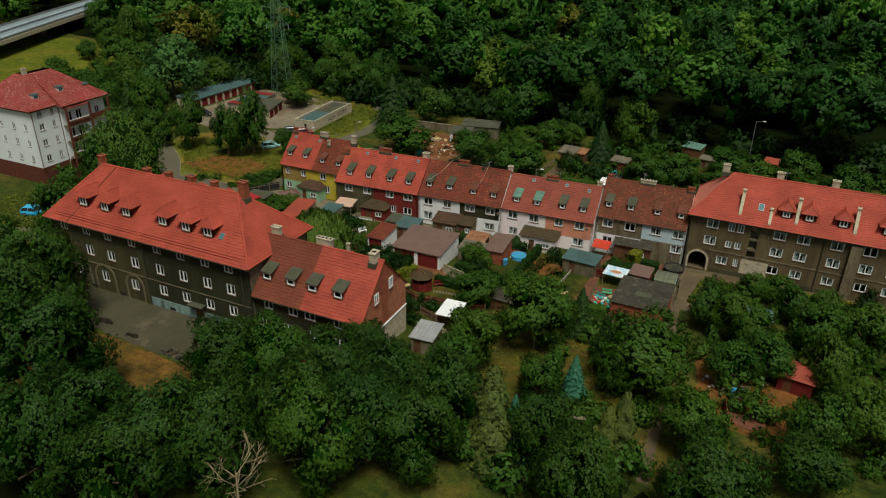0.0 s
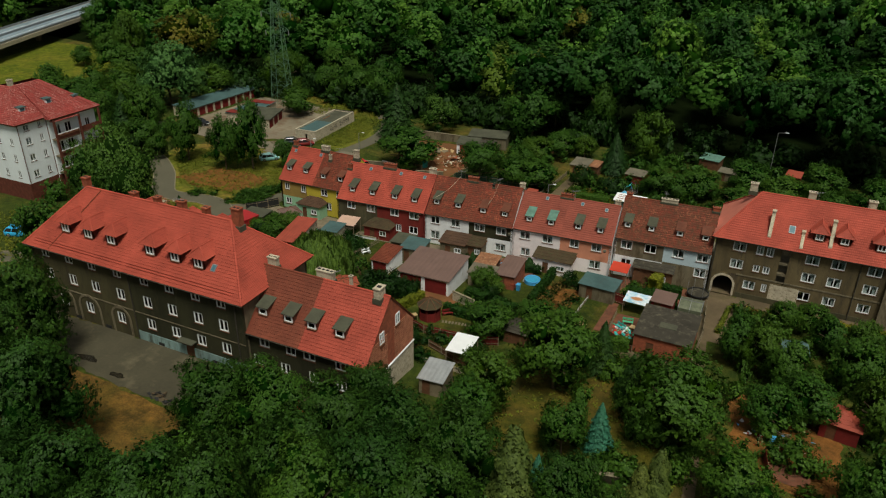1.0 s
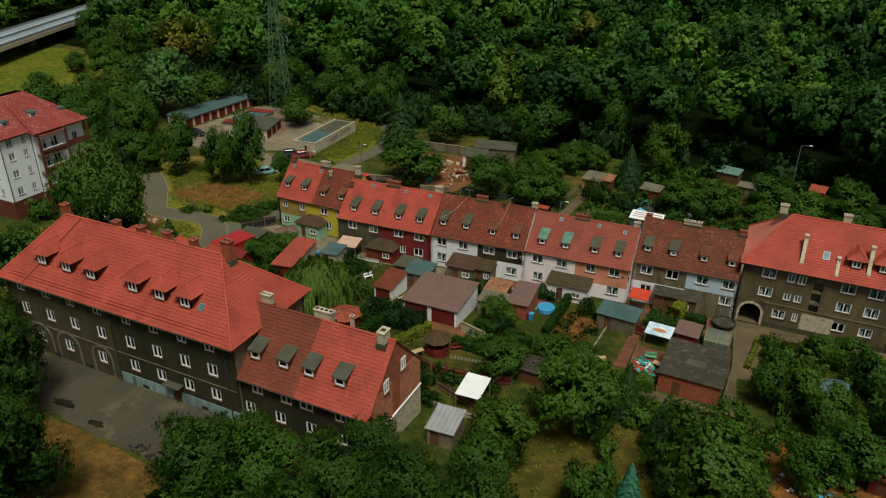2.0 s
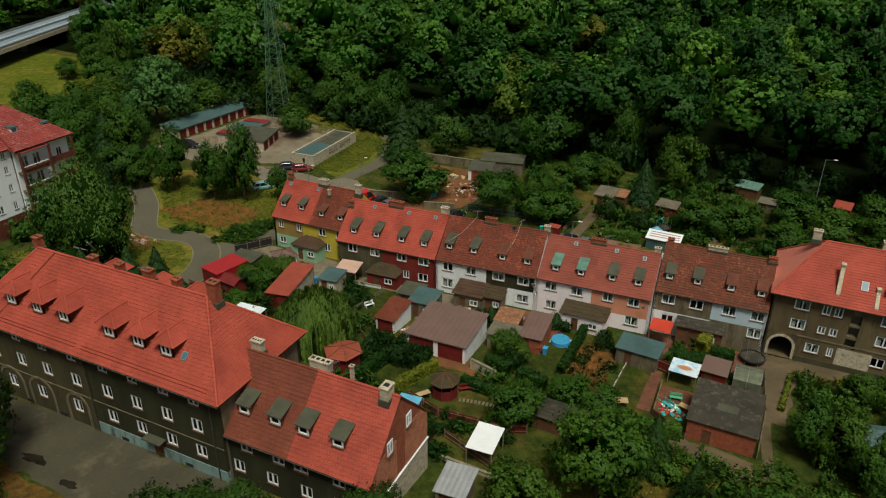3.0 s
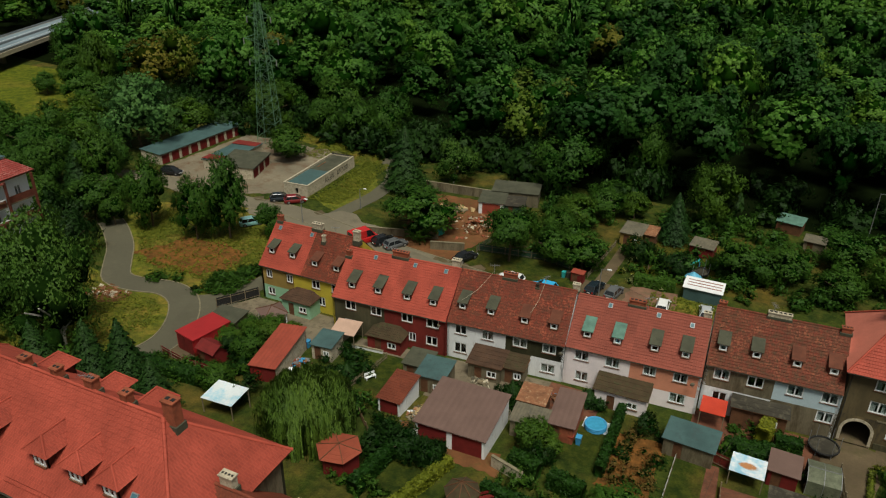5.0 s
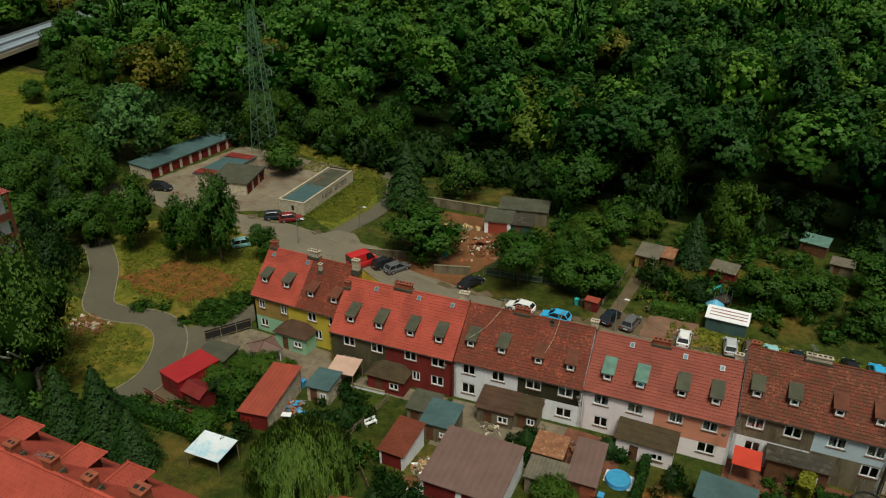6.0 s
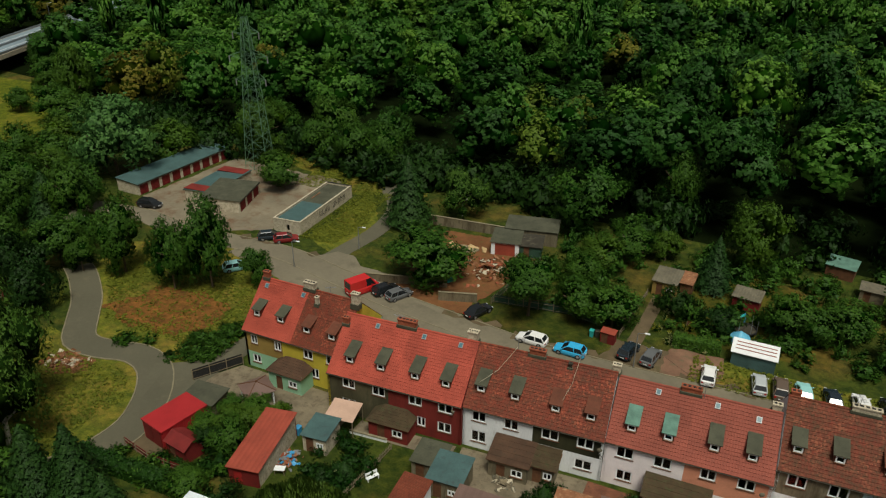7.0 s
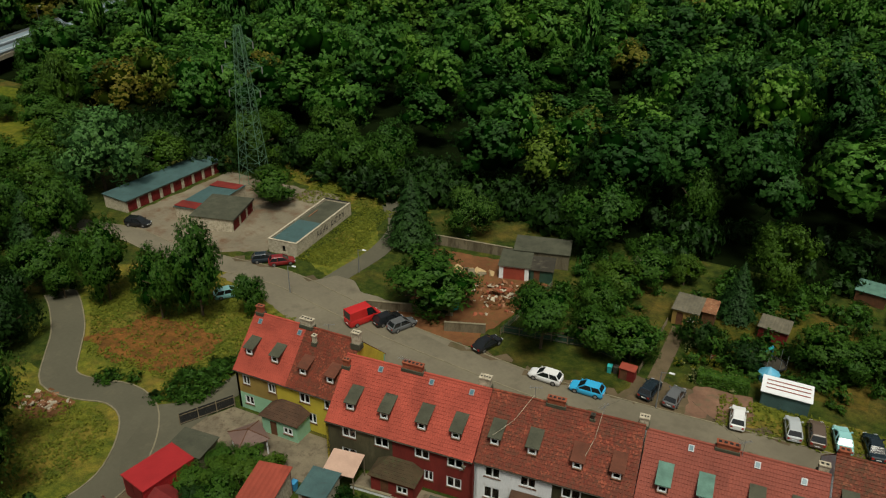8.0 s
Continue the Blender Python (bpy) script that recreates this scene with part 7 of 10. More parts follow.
def wood():
    """The wood behind: its front trees stand singly, the mass of it is one mesh."""
    rng = np.random.default_rng(5)
    tall = [crown_data("e", 18.5, 13, 3600, 0.44, 80 + k, 11) for k in range(5)]
    protos = [crown_data("o", 18.5, 14, 3600, 0.44, 40 + k, 11) for k in range(7)]
    far = [crown_data("o", 18.5, 14, 1500, 0.66, 60 + k, 9) for k in range(7)]
    VV, FF, TT, SS, QQ, base, front = [], [], [], [], [], 0, 0
    gx = np.arange(-400, 300, 12.4)
    gy = np.arange(152, 520, 11.8)
    for j, yy in enumerate(gy):
        for xx in gx:
            x, y = xx + rng.uniform(-4.2, 4.2), yy + rng.uniform(-4.2, 4.2)
            if y < wood_edge(x) or rng.uniform() < 0.06:
                continue
            dx, dy = x + 10, y - 12
            ang = math.degrees(math.atan2(-dx, dy))
            if ang > 66 or ang < -12 or math.hypot(dx, dy) > 410:
                continue
            if abs(x - float(np.interp(y, [100, 172, 236, 330], [-216, -246, -273, -315]))) < 13 and y < 300:
                continue
            h = rng.uniform(0.62, 1.25) * (0.93 + 0.15 * math.sin(x / 19) * math.cos(y / 23))
            if y < wood_edge(x) + 5.5 and front < 80 and -200 < x < -66:
                front += 1
                tree(x, y, 14 * h, 10 * rng.uniform(0.85, 1.15), "o" if rng.uniform() < 0.8 else "y", False, "trees at the edge of the wood")
                continue
            rim = y < wood_edge(x) + 20 and x > -66
            h = max(h, 1.0) if rim else h
            V, F, S, Q = tall[int(rng.integers(5))] if rim else (protos if math.hypot(dx, dy) < 265 else far)[int(rng.integers(7))]
            SS.append(S)
            a, s = rng.uniform(0, 6.28), rng.uniform(0.72, 1.34)
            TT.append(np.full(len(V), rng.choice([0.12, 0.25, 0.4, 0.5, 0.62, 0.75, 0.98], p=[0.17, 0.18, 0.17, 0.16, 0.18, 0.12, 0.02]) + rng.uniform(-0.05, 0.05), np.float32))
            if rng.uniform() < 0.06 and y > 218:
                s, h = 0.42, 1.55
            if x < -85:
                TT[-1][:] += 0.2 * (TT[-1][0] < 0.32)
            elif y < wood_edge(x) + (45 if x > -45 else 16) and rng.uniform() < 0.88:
                # low tint paints the shade of the wood's front into its leaves
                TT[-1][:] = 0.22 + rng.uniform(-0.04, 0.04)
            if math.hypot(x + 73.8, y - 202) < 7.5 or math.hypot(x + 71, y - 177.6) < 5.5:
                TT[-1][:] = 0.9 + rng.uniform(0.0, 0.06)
            R = np.array([[math.cos(a) * s, -math.sin(a) * s, 0], [math.sin(a) * s, math.cos(a) * s, 0], [0, 0, h]])
            VV.append(V @ R.T + np.array([x, y, -0.2]))
            QQ.append(Q @ R.T)
            FF.append(shifted(F, base))
            base += len(V)
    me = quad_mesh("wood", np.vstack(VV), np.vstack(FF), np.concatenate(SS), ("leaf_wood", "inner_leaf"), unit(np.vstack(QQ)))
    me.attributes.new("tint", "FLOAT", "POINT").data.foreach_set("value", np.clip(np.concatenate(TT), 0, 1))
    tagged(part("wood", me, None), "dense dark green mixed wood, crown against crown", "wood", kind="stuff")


wood()


# ---- sheds, garages and garden buildings ----
def sheet(bm, w, d, zf, zb, over, ribs=0, thick=0.07):
    """A roof sheet over w by d, zf high in front and zb behind, ribbed if wanted."""
    x0, x1, y0, y1 = -w / 2 - over, w / 2 + over, -d / 2 - over, d / 2 + over
    g = (zb - zf) / d
    za, zc = zf - g * over, zb + g * over
    n = ribs or 1
    top, bot = [], []
    for i in range(n + 1):
        x = x0 + (x1 - x0) * i / n
        up = thick + (0.035 if ribs and i % 2 else 0.0)
        top.append((bm.verts.new((x, y0, za + up)), bm.verts.new((x, y1, zc + up))))
        bot.append((bm.verts.new((x, y0, za)), bm.verts.new((x, y1, zc))))
    for i in range(n):
        bm.faces.new((top[i][0], top[i + 1][0], top[i + 1][1], top[i][1]))
        bm.faces.new((bot[i + 1][0], bot[i][0], bot[i][1], bot[i + 1][1]))
        bm.faces.new((bot[i][0], bot[i + 1][0], top[i + 1][0], top[i][0]))
        bm.faces.new((bot[i + 1][1], bot[i][1], top[i][1], top[i + 1][1]))
    for i, s in ((0, 1), (n, -1)):
        q = (bot[i][0], top[i][0], top[i][1], bot[i][1])
        bm.faces.new(q if s > 0 else q[::-1])


def shed(x, y, w, d, h, label, roof="felt", wall="wood_brown", yaw=0.0, rise=0.25, kind="mono", door="wood_brown", ribs=0, doors=1, pane=False, name="shed", group="garden sheds", over=0.2, side=None, base=None, category="shed"):
    """A shed with real walls, a door in its front (towards -y) and a mono-pitch, gable or hip roof."""
    z = gz(y) if base is None else base
    sh = thing(name, pose(x, y, z, 0, 0, yaw), label, category, group)
    foot = -0.9
    dw = min(3.3, w / max(doors, 1) - 0.45) if name == "garage" else 0.9
    dh = h - 0.22 if name == "garage" else min(2.05, h - 0.15)
    holes = []
    for i in range(doors):
        c = -w / 2 + w * (i + 0.5) / doors if name == "garage" or doors > 1 else -w * 0.2
        holes.append((c - dw / 2, c + dw / 2, 0.0, dh))
        part("door", boxes((c - dw / 2, c + dw / 2, -d / 2 + 0.05, -d / 2 + 0.09, 0.0, dh)), door, sh)
    if pane and name != "garage" and w > 2.3:
        wx = w * 0.24
        holes.append(hole(wx, 0.95, 0.8, 0.7))
    panel(sh, -w / 2, w / 2, foot, h, holes, wall, -d / 2, 0.14)
    if pane and name != "garage" and w > 2.3:
        window(sh, wx, 0.95, 0.8, 0.7, -d / 2 - 0.08)
    hb = h + (rise if kind == "mono" else 0.0)
    part("wall", boxes((-w / 2, w / 2, d / 2 - 0.14, d / 2, foot, hb)), wall, sh)
    for s in (-1, 1):
        bm = bmesh.new()
        pts = [(-d / 2 + 0.14, foot), (d / 2 - 0.14, foot), (d / 2 - 0.14, hb)] + ([(0.0, h + rise)] if kind == "gable_x" else []) + [(-d / 2 + 0.14, h)]
        xa, xb = (w / 2 - 0.14, w / 2) if s > 0 else (-w / 2, -w / 2 + 0.14)
        prism(bm, [(xa, yy, zz) for yy, zz in pts], [(xb, yy, zz) for yy, zz in pts])
        part("wall", bm, side if side and s > 0 else wall, sh)
    bm = bmesh.new()
    if kind == "mono":
        if roof.startswith("roof_"):
            slope(bm, (-w / 2 - over, -d / 2 - over, h - 0.02), (w / 2 + over, -d / 2 - over, h - 0.02), (w / 2 + over, d / 2 + over, hb + 0.1), (-w / 2 - over, d / 2 + over, hb + 0.1), 0.36, 0.04)
        else:
            sheet(bm, w, d, h, hb, over, ribs)
    elif kind == "gable_x":
        a, b = w / 2 + over, d / 2 + over
        slope(bm, (-a, -b, h - 0.05), (a, -b, h - 0.05), (a, 0, h + rise + 0.06), (-a, 0, h + rise + 0.06), 0.5, 0.03)
        slope(bm, (a, b, h - 0.05), (-a, b, h - 0.05), (-a, 0, h + rise + 0.06), (a, 0, h + rise + 0.06), 0.5, 0.03)
    else:
        a, b = w / 2 + over, d / 2 + over
        k = max(0.0, (w - d) / 2)
        p, q = (-k, 0, h + rise), (k + 0.01, 0, h + rise)
        slope(bm, (-a, -b, h), (a, -b, h), q, p, 0.5, 0.03)
        slope(bm, (a, b, h), (-a, b, h), p, q, 0.5, 0.03)
        slope(bm, (-a, b, h), (-a, -b, h), p, p, 0.5, 0.03)
        slope(bm, (a, -b, h), (a, b, h), q, q, 0.5, 0.03)
    part("roof", bm, roof, sh)
    return sh


def canopy(x, y, w, d, h, label, roof, yaw=0.0, rise=0.2, name="canopy", group="garden canopies", sag=0.12, trim=None):
    """A stretched sheet or board roof on four posts."""
    ca = thing(name, pose(x, y, gz(y), 0, 0, yaw), label, "canopy", group)
    bm = bmesh.new()
    n = 8
    g = [[bm.verts.new((-w / 2 + w * i / n, -d / 2 + d * j / n, h + rise * j / n - sag * math.sin(math.pi * i / n) * math.sin(math.pi * j / n))) for i in range(n + 1)] for j in range(n + 1)]
    lowg = [[bm.verts.new(v.co - Vector((0, 0, 0.05))) for v in r] for r in g]
    for j in range(n):
        for i in range(n):
            bm.faces.new((g[j][i], g[j][i + 1], g[j + 1][i + 1], g[j + 1][i]))
            bm.faces.new((lowg[j + 1][i], lowg[j + 1][i + 1], lowg[j][i + 1], lowg[j][i]))
    for i in range(n):
        bm.faces.new((lowg[0][i], lowg[0][i + 1], g[0][i + 1], g[0][i]))
        bm.faces.new((g[n][i], g[n][i + 1], lowg[n][i + 1], lowg[n][i]))
        bm.faces.new((g[i][0], g[i + 1][0], lowg[i + 1][0], lowg[i][0]))
        bm.faces.new((lowg[i][n], lowg[i + 1][n], g[i + 1][n], g[i][n]))
    part("cover", bm, roof, ca)
    for sx in (-1, 1):
        for sy in (-1, 1):
            zt = h + (rise if sy > 0 else 0.0) - 0.05
            part("post", boxes((sx * (w / 2 - 0.1) - 0.045, sx * (w / 2 - 0.1) + 0.045, sy * (d / 2 - 0.1) - 0.045, sy * (d / 2 - 0.1) + 0.045, -0.6, zt)), "wood_grey", ca)
    if trim:
        k = 0
        for a in trim:
            part("stripe", boxes((-w / 2, w / 2, -d / 2 + d * a, -d / 2 + d * (a + 0.09), h + rise * a + 0.012, h + rise * a + 0.022)), "awning_red", ca)
    return ca


def pavilion(x, y, r, h, n, label, roof, wall, group="garden pavilions", rise=1.0, walls=True, sill=0.62):
    """A many-sided garden pavilion with a pointed roof."""
    pv = thing("pavilion", pose(x, y, gz(y), 0, 0, 12), label, "pavilion", group)
    for i in range(n):
        a, b = 2 * math.pi * i / n, 2 * math.pi * (i + 1) / n
        p, q = Vector((r * math.cos(a), r * math.sin(a), 0)), Vector((r * math.cos(b), r * math.sin(b), 0))
        bm = bmesh.new()
        beam(bm, p + Vector((0, 0, -0.6)), p + Vector((0, 0, h)), 0.12)
        part("post", bm, wall, pv)
        if walls:
            bm = bmesh.new()
            inn = 0.95
            prism(bm, [p + Vector((0, 0, -0.6)), q + Vector((0, 0, -0.6)), q * inn + Vector((0, 0, -0.6)), p * inn + Vector((0, 0, -0.6))], [p + Vector((0, 0, h * sill)), q + Vector((0, 0, h * sill)), q * inn + Vector((0, 0, h * sill)), p * inn + Vector((0, 0, h * sill))])
            part("panel", bm, wall, pv)
        bm = bmesh.new()
        e = 1.22
        slope(bm, tuple(p * e + Vector((0, 0, h - 0.05))), tuple(q * e + Vector((0, 0, h - 0.05))), (0, 0, h + rise), (0, 0, h + rise), 0.45, 0.025)
        part("roof_panel", bm, roof, pv)
        bm = bmesh.new()
        beam(bm, tuple(p * e + Vector((0, 0, h))), (0, 0, h + rise + 0.04), 0.07)
        part("hip_batten", bm, "wood_brown", pv)
    part("finial", boxes((-0.08, 0.08, -0.08, 0.08, h + rise - 0.1, h + rise + 0.15)), "wood_brown", pv)
    return pv


shed(-42.2, 88.1, 7.8, 7.4, 2.75, "double garage, purple-brown metal roof, white walls, red doors", "metal_purple", "plaster_white", 1.5, 0.45, door="metal_dark_red", doors=2, name="garage", ribs=24, group="garages", category="garage")
shed(-50.6, 89.2, 2.7, 4.7, 2.15, "white garden shed with brown tiled roof and dark door", "roof_brown", "plaster_white", 0, 0.45, door="metal_dark_red", name="garage", group="garages", category="garage")
shed(-51.4, 96.0, 3.0, 3.2, 2.3, "low shed with grey-green felt roof", "felt", "render_grey", 4, 0.1)
shed(-48.6, 94.6, 3.4, 3.8, 2.5, "rendered shed with blue-grey sheet roof", "felt_blue", "render_grey", 4, 0.15, pane=True)
shed(-36.6, 95.3, 3.0, 3.0, 2.3, "board shed with rusty sheet roof", "rust", "wood_brown", 3, 0.15)
shed(-35.7, 91.2, 3.6, 2.8, 2.3, "lean-to shed under grey fibre-cement sheets", "asbestos", "wood_grey", 3, 0.1, ribs=22)
shed(-32.5, 94.2, 2.7, 6.0, 2.5, "long shed with purple-brown metal roof", "metal_purple", "brick_red", 4, 0.15, ribs=10)
shed(-67.4, 89.6, 3.2, 8.6, 2.55, "long red shed with red sheet roof and pale side wall", "sheet_red", "metal_dark_red", 11, 0.2, ribs=14, side="chimney_pale", door="metal_red")
shed(-63.6, 94.4, 2.7, 3.3, 2.3, "pale rendered shed with blue-grey felt roof", "felt_blue", "chimney_pale", 6, 0.12, pane=True)
shed(-75.0, 86.4, 2.9, 2.2, 1.9, "small dark red board hut", "metal_dark_red", "metal_dark_red", -8, 0.6, "gable_x", pane=False)
shed(-78.6, 93.6, 4.0, 3.0, 2.2, "flat-roofed shed with green-grey felt", "felt", "render_grey", 4, 0.08)
shed(-28.9, 61.5, 2.6, 3.3, 2.2, "shed under bright galvanised sheet roof", "zinc", "wood_grey", 4, 0.25, ribs=12, pane=False)
shed(-24.1, 77.4, 5.0, 3.0, 2.0, "dark board shed with black felt roof", "felt_dark", "wood_brown", -3, 0.5, "gable_x")
brick_garage = shed(-8.6, 86.1, 6.7, 7.3, 2.9, "large brick garage with black felt roof", "felt_dark", "brick_red", -1, 0.2, doors=1, pane=False, group="garages")
part("roof_patch", boxes((-0.9, 1.2, -1.0, 0.3, 3.0, 3.094)), "felt", brick_garage, "paler square of newer roofing felt")
shed(-19.6, 96.1, 5.0, 3.4, 2.3, "long shed with blue-grey sheet roof", "felt_blue", "render_grey", -4, 0.12)
shed(-10.6, 96.0, 2.7, 3.0, 2.1, "small brown shed with metal roof", "metal_purple", "metal_dark_red", -3, 0.15)
shed(10.9, 75.4, 3.6, 3.6, 2.2, "bright red garden hut with hipped roof", "sheet_red", "metal_dark_red", -8, 0.8, "hip")
shed(6.0, 90.2, 2.8, 3.2, 1.9, "garden hut with blue-grey roof among trees", "felt_blue", "wood_grey", 15, 0.7, "gable_x")
shed(-36.3, 145.6, 3.4, 4.2, 2.4, "cream allotment hut with grey-brown roof", "asbestos", "plaster_ochre", -4, 0.3, pane=True, ribs=18, group="allotment huts")
shed(-33.4, 146.4, 1.6, 3.4, 2.3, "brown board annexe of the allotment hut", "rust", "wood_brown", -4, 0.2, pane=False, group="allotment huts")
shed(-25.0, 146.0, 3.6, 2.8, 1.9, "red-brown allotment hut with grey roof", "asbestos", "metal_dark_red", -8, 0.3, ribs=18, group="allotment huts")
shed(-12.5, 162.4, 4.0, 3.2, 2.0, "allotment hut with pale blue-green roof", "copper", "wood_brown", -12, 0.3, group="allotment huts")
shed(-44.2, 156.4, 3.4, 2.2, 1.9, "board hut with white roof edge", "asbestos", "wood_brown", -6, 0.2, group="allotment huts")
shed(3.8, 158.5, 2.6, 2.6, 2.3, "dark red hut at the wood's edge", "sheet_red", "metal_dark_red", -10, 0.4, group="allotment huts")
shed(-8.5, 156.0, 3.2, 2.4, 1.8, "low grey-roofed allotment hut", "asbestos", "wood_grey", -8, 0.2, group="allotment huts")
shed(-62.8, 148.2, 4.6, 5.0, 2.3, "garage with grey felt roof and red door", "felt", "plaster_white", 12, 0.2, doors=1, door="sheet_red", name="garage", group="garages", category="garage")
shed(-58.6, 148.6, 3.4, 4.0, 2.1, "lean-to with black felt and green front", "felt_dark", "green_boards", 12, 0.2, pane=False, group="garden sheds")
shed(-60.2, 153.6, 8.6, 4.6, 2.7, "wide workshop shed with grey-green roof", "felt", "render_grey", 12, 0.3)
shed(-134.5, 123.4, 4.2, 3.0, 2.3, "white hut with grey roof among trees", "asbestos", "plaster_white", -20, 0.4, "gable_x")
shed(-40.9, 128.3, 1.9, 1.1, 1.6, "small red bin shelter", "sheet_red", "metal_dark_red", -6, 0.15, pane=False, group="bin shelters", name="bin_shelter", over=0.08)
stall = shed(-23.0, 131.2, 5.2, 2.6, 2.1, "green market stall, white roof with red stripes", "paint_white", "felt_blue", -1, 0.35, pane=False, name="stall", group="stalls", category="stall", door="felt_blue")
for k in (0.24, 0.5, 0.76):
    part("roof_stripe", boxes((-2.3, 2.5, -1.3 + 2.6 * k, -1.3 + 2.6 * k + 0.16, 2.1 + 0.35 * k + 0.1, 2.1 + 0.35 * k + 0.125)), "felt_red", stall)
pavilion(-37.3, 76.9, 1.4, 2.2, 8, "octagonal pavilion, brown felt roof, dark red panels", "felt_mossy", "metal_dark_red")
pavilion(-50.3, 76.6, 1.95, 2.3, 6, "hexagonal dark red pavilion with red-brown roof", "felt_red", "metal_dark_red", rise=0.55, sill=0.97)
pavilion(-74.4, 97.4, 2.0, 2.1, 4, "four-sided gazebo with purple-brown roof", "metal_purple", "plaster_white", rise=0.8, walls=False)
canopy(-63.0, 97.9, 3.4, 3.0, 2.3, "cream canvas awning on posts", "awning_cream", 8, 0.35)
canopy(-66.3, 78.8, 4.0, 3.2, 2.2, "white tarpaulin stretched on posts, bluish reflection painted in", "tarp_white", 3, 0.15)
canopy(-29.1, 68.8, 2.7, 3.9, 2.3, "plain white garden canopy on posts", "paint_white", 3, 0.1, sag=0.02)
canopy(-18.2, 102.4, 2.7, 2.6, 2.3, "bright red awning over a patio", "awning_red", 0, 0.3)
canopy(-13.9, 94.0, 3.3, 2.7, 2.0, "old printed white and blue tarpaulin roof", "printed", -3, 0.2)
canopy(-38.6, 70.6, 2.4, 2.6, 2.0, "light blue tarpaulin behind the gable house", "tarp_blue", 6, 0.2)


def red_container():
    c = thing("storage_container", pose(-78.5, 88.9, gz(88), 0, 0, -12), "bright red steel storage container", "container")
    part("body", boxes((-1.75, 1.75, -2.75, 2.75, -0.5, 2.45)), "metal_red", c)
    for i in range(22):
        part("rib", boxes((-1.80, -1.75, -2.6 + i * 0.24, -2.48 + i * 0.24, 0.1, 2.35)), "metal_red", c)
        part("rib", boxes((1.75, 1.80, -2.6 + i * 0.24, -2.48 + i * 0.24, 0.1, 2.35)), "metal_red", c)
    part("roof", boxes((-1.85, 1.85, -2.85, 2.85, 2.45, 2.6)), "metal_red", c)
    part("door", boxes((-1.5, -0.05, -2.82, -2.76, 0.0, 2.3)), "metal_dark_red", c)
    part("door", boxes((0.05, 1.5, -2.82, -2.76, 0.0, 2.3)), "metal_dark_red", c)


red_container()


def garage_row(x, y, yaw, L, D, n, label, roof, h=2.3, door="metal_dark_red", back=0.35):
    """Lock-up garages side by side: doors along the local x axis, facing -y."""
    g = thing("garage_row", pose(x, y, -0.2, 0, 0, yaw), label, "garage", "lock-up garages")
    step = L / n
    holes = [(i * step + 0.35, (i + 1) * step - 0.35, 0.0, 2.05) for i in range(n)]
    panel(g, 0, L, -0.4, h, holes, "chimney_pale", 0, 0.25)
    for i in range(n):
        bm = bmesh.new()
        a, b = holes[i][:2]
        prof = []
        for k in range(12):
            u0, u1 = a + (b - a) * k / 12, a + (b - a) * (k + 1) / 12
            yy = 0.06 if k % 2 else 0.1
            prof += [(u0, yy), (u1, yy)]
        lo_, hi_ = [(u, v, 0.02) for u, v in prof] + [(b, 0.16, 0.02), (a, 0.16, 0.02)], [(u, v, 2.04) for u, v in prof] + [(b, 0.16, 2.04), (a, 0.16, 2.04)]
        prism(bm, lo_, hi_)
        part("door", bm, door, g, "dark red ribbed garage door")
    part("wall", boxes((0, L, D - 0.2, D, -0.4, h + back)), "chimney_pale", g)
    for u in (0.0, L - 0.2):
        bm = bmesh.new()
        pts = [(0.25, -0.4), (D - 0.2, -0.4), (D - 0.2, h + back), (0.25, h)]
        prism(bm, [(u, yy, zz) for yy, zz in pts], [(u + 0.2, yy, zz) for yy, zz in pts])
        part("wall", bm, "chimney_pale", g)
    bm = bmesh.new()
    sheet(bm, L, D, h, h + back, 0.2, 0, 0.1)
    bmesh.ops.translate(bm, verts=bm.verts[:], vec=(L / 2, D / 2, 0))
    part("roof", bm, roof, g)
    part("fascia", boxes((-0.2, L + 0.2, -0.26, -0.21, h - 0.22, h + 0.02)), "felt_dark", g)
    return g


garage_row(-135.1, 138.7, 87, 24.8, 5.8, 9, "long row of lock-up garages with blue-grey roof", "felt_blue")
garage_row(-112.2, 140.6, 107, 9.6, 7.6, 3, "three lock-up garages with dark felt roof", "felt")
lo = garage_row(-126.6, 153.8, -86, 12.6, 6.2, 5, "lock-up garages under a blue and red sheet roof", "felt_blue", 2.1, back=0.2)
part("roof_end", boxes((-0.1, 2.4, -0.1, 6.1, 2.36, 2.44)), "plaster_red", lo, "faded red roof sheet")
part("roof_end", boxes((10.2, 12.7, -0.1, 6.1, 2.36, 2.44)), "plaster_red", lo, "faded red roof sheet")


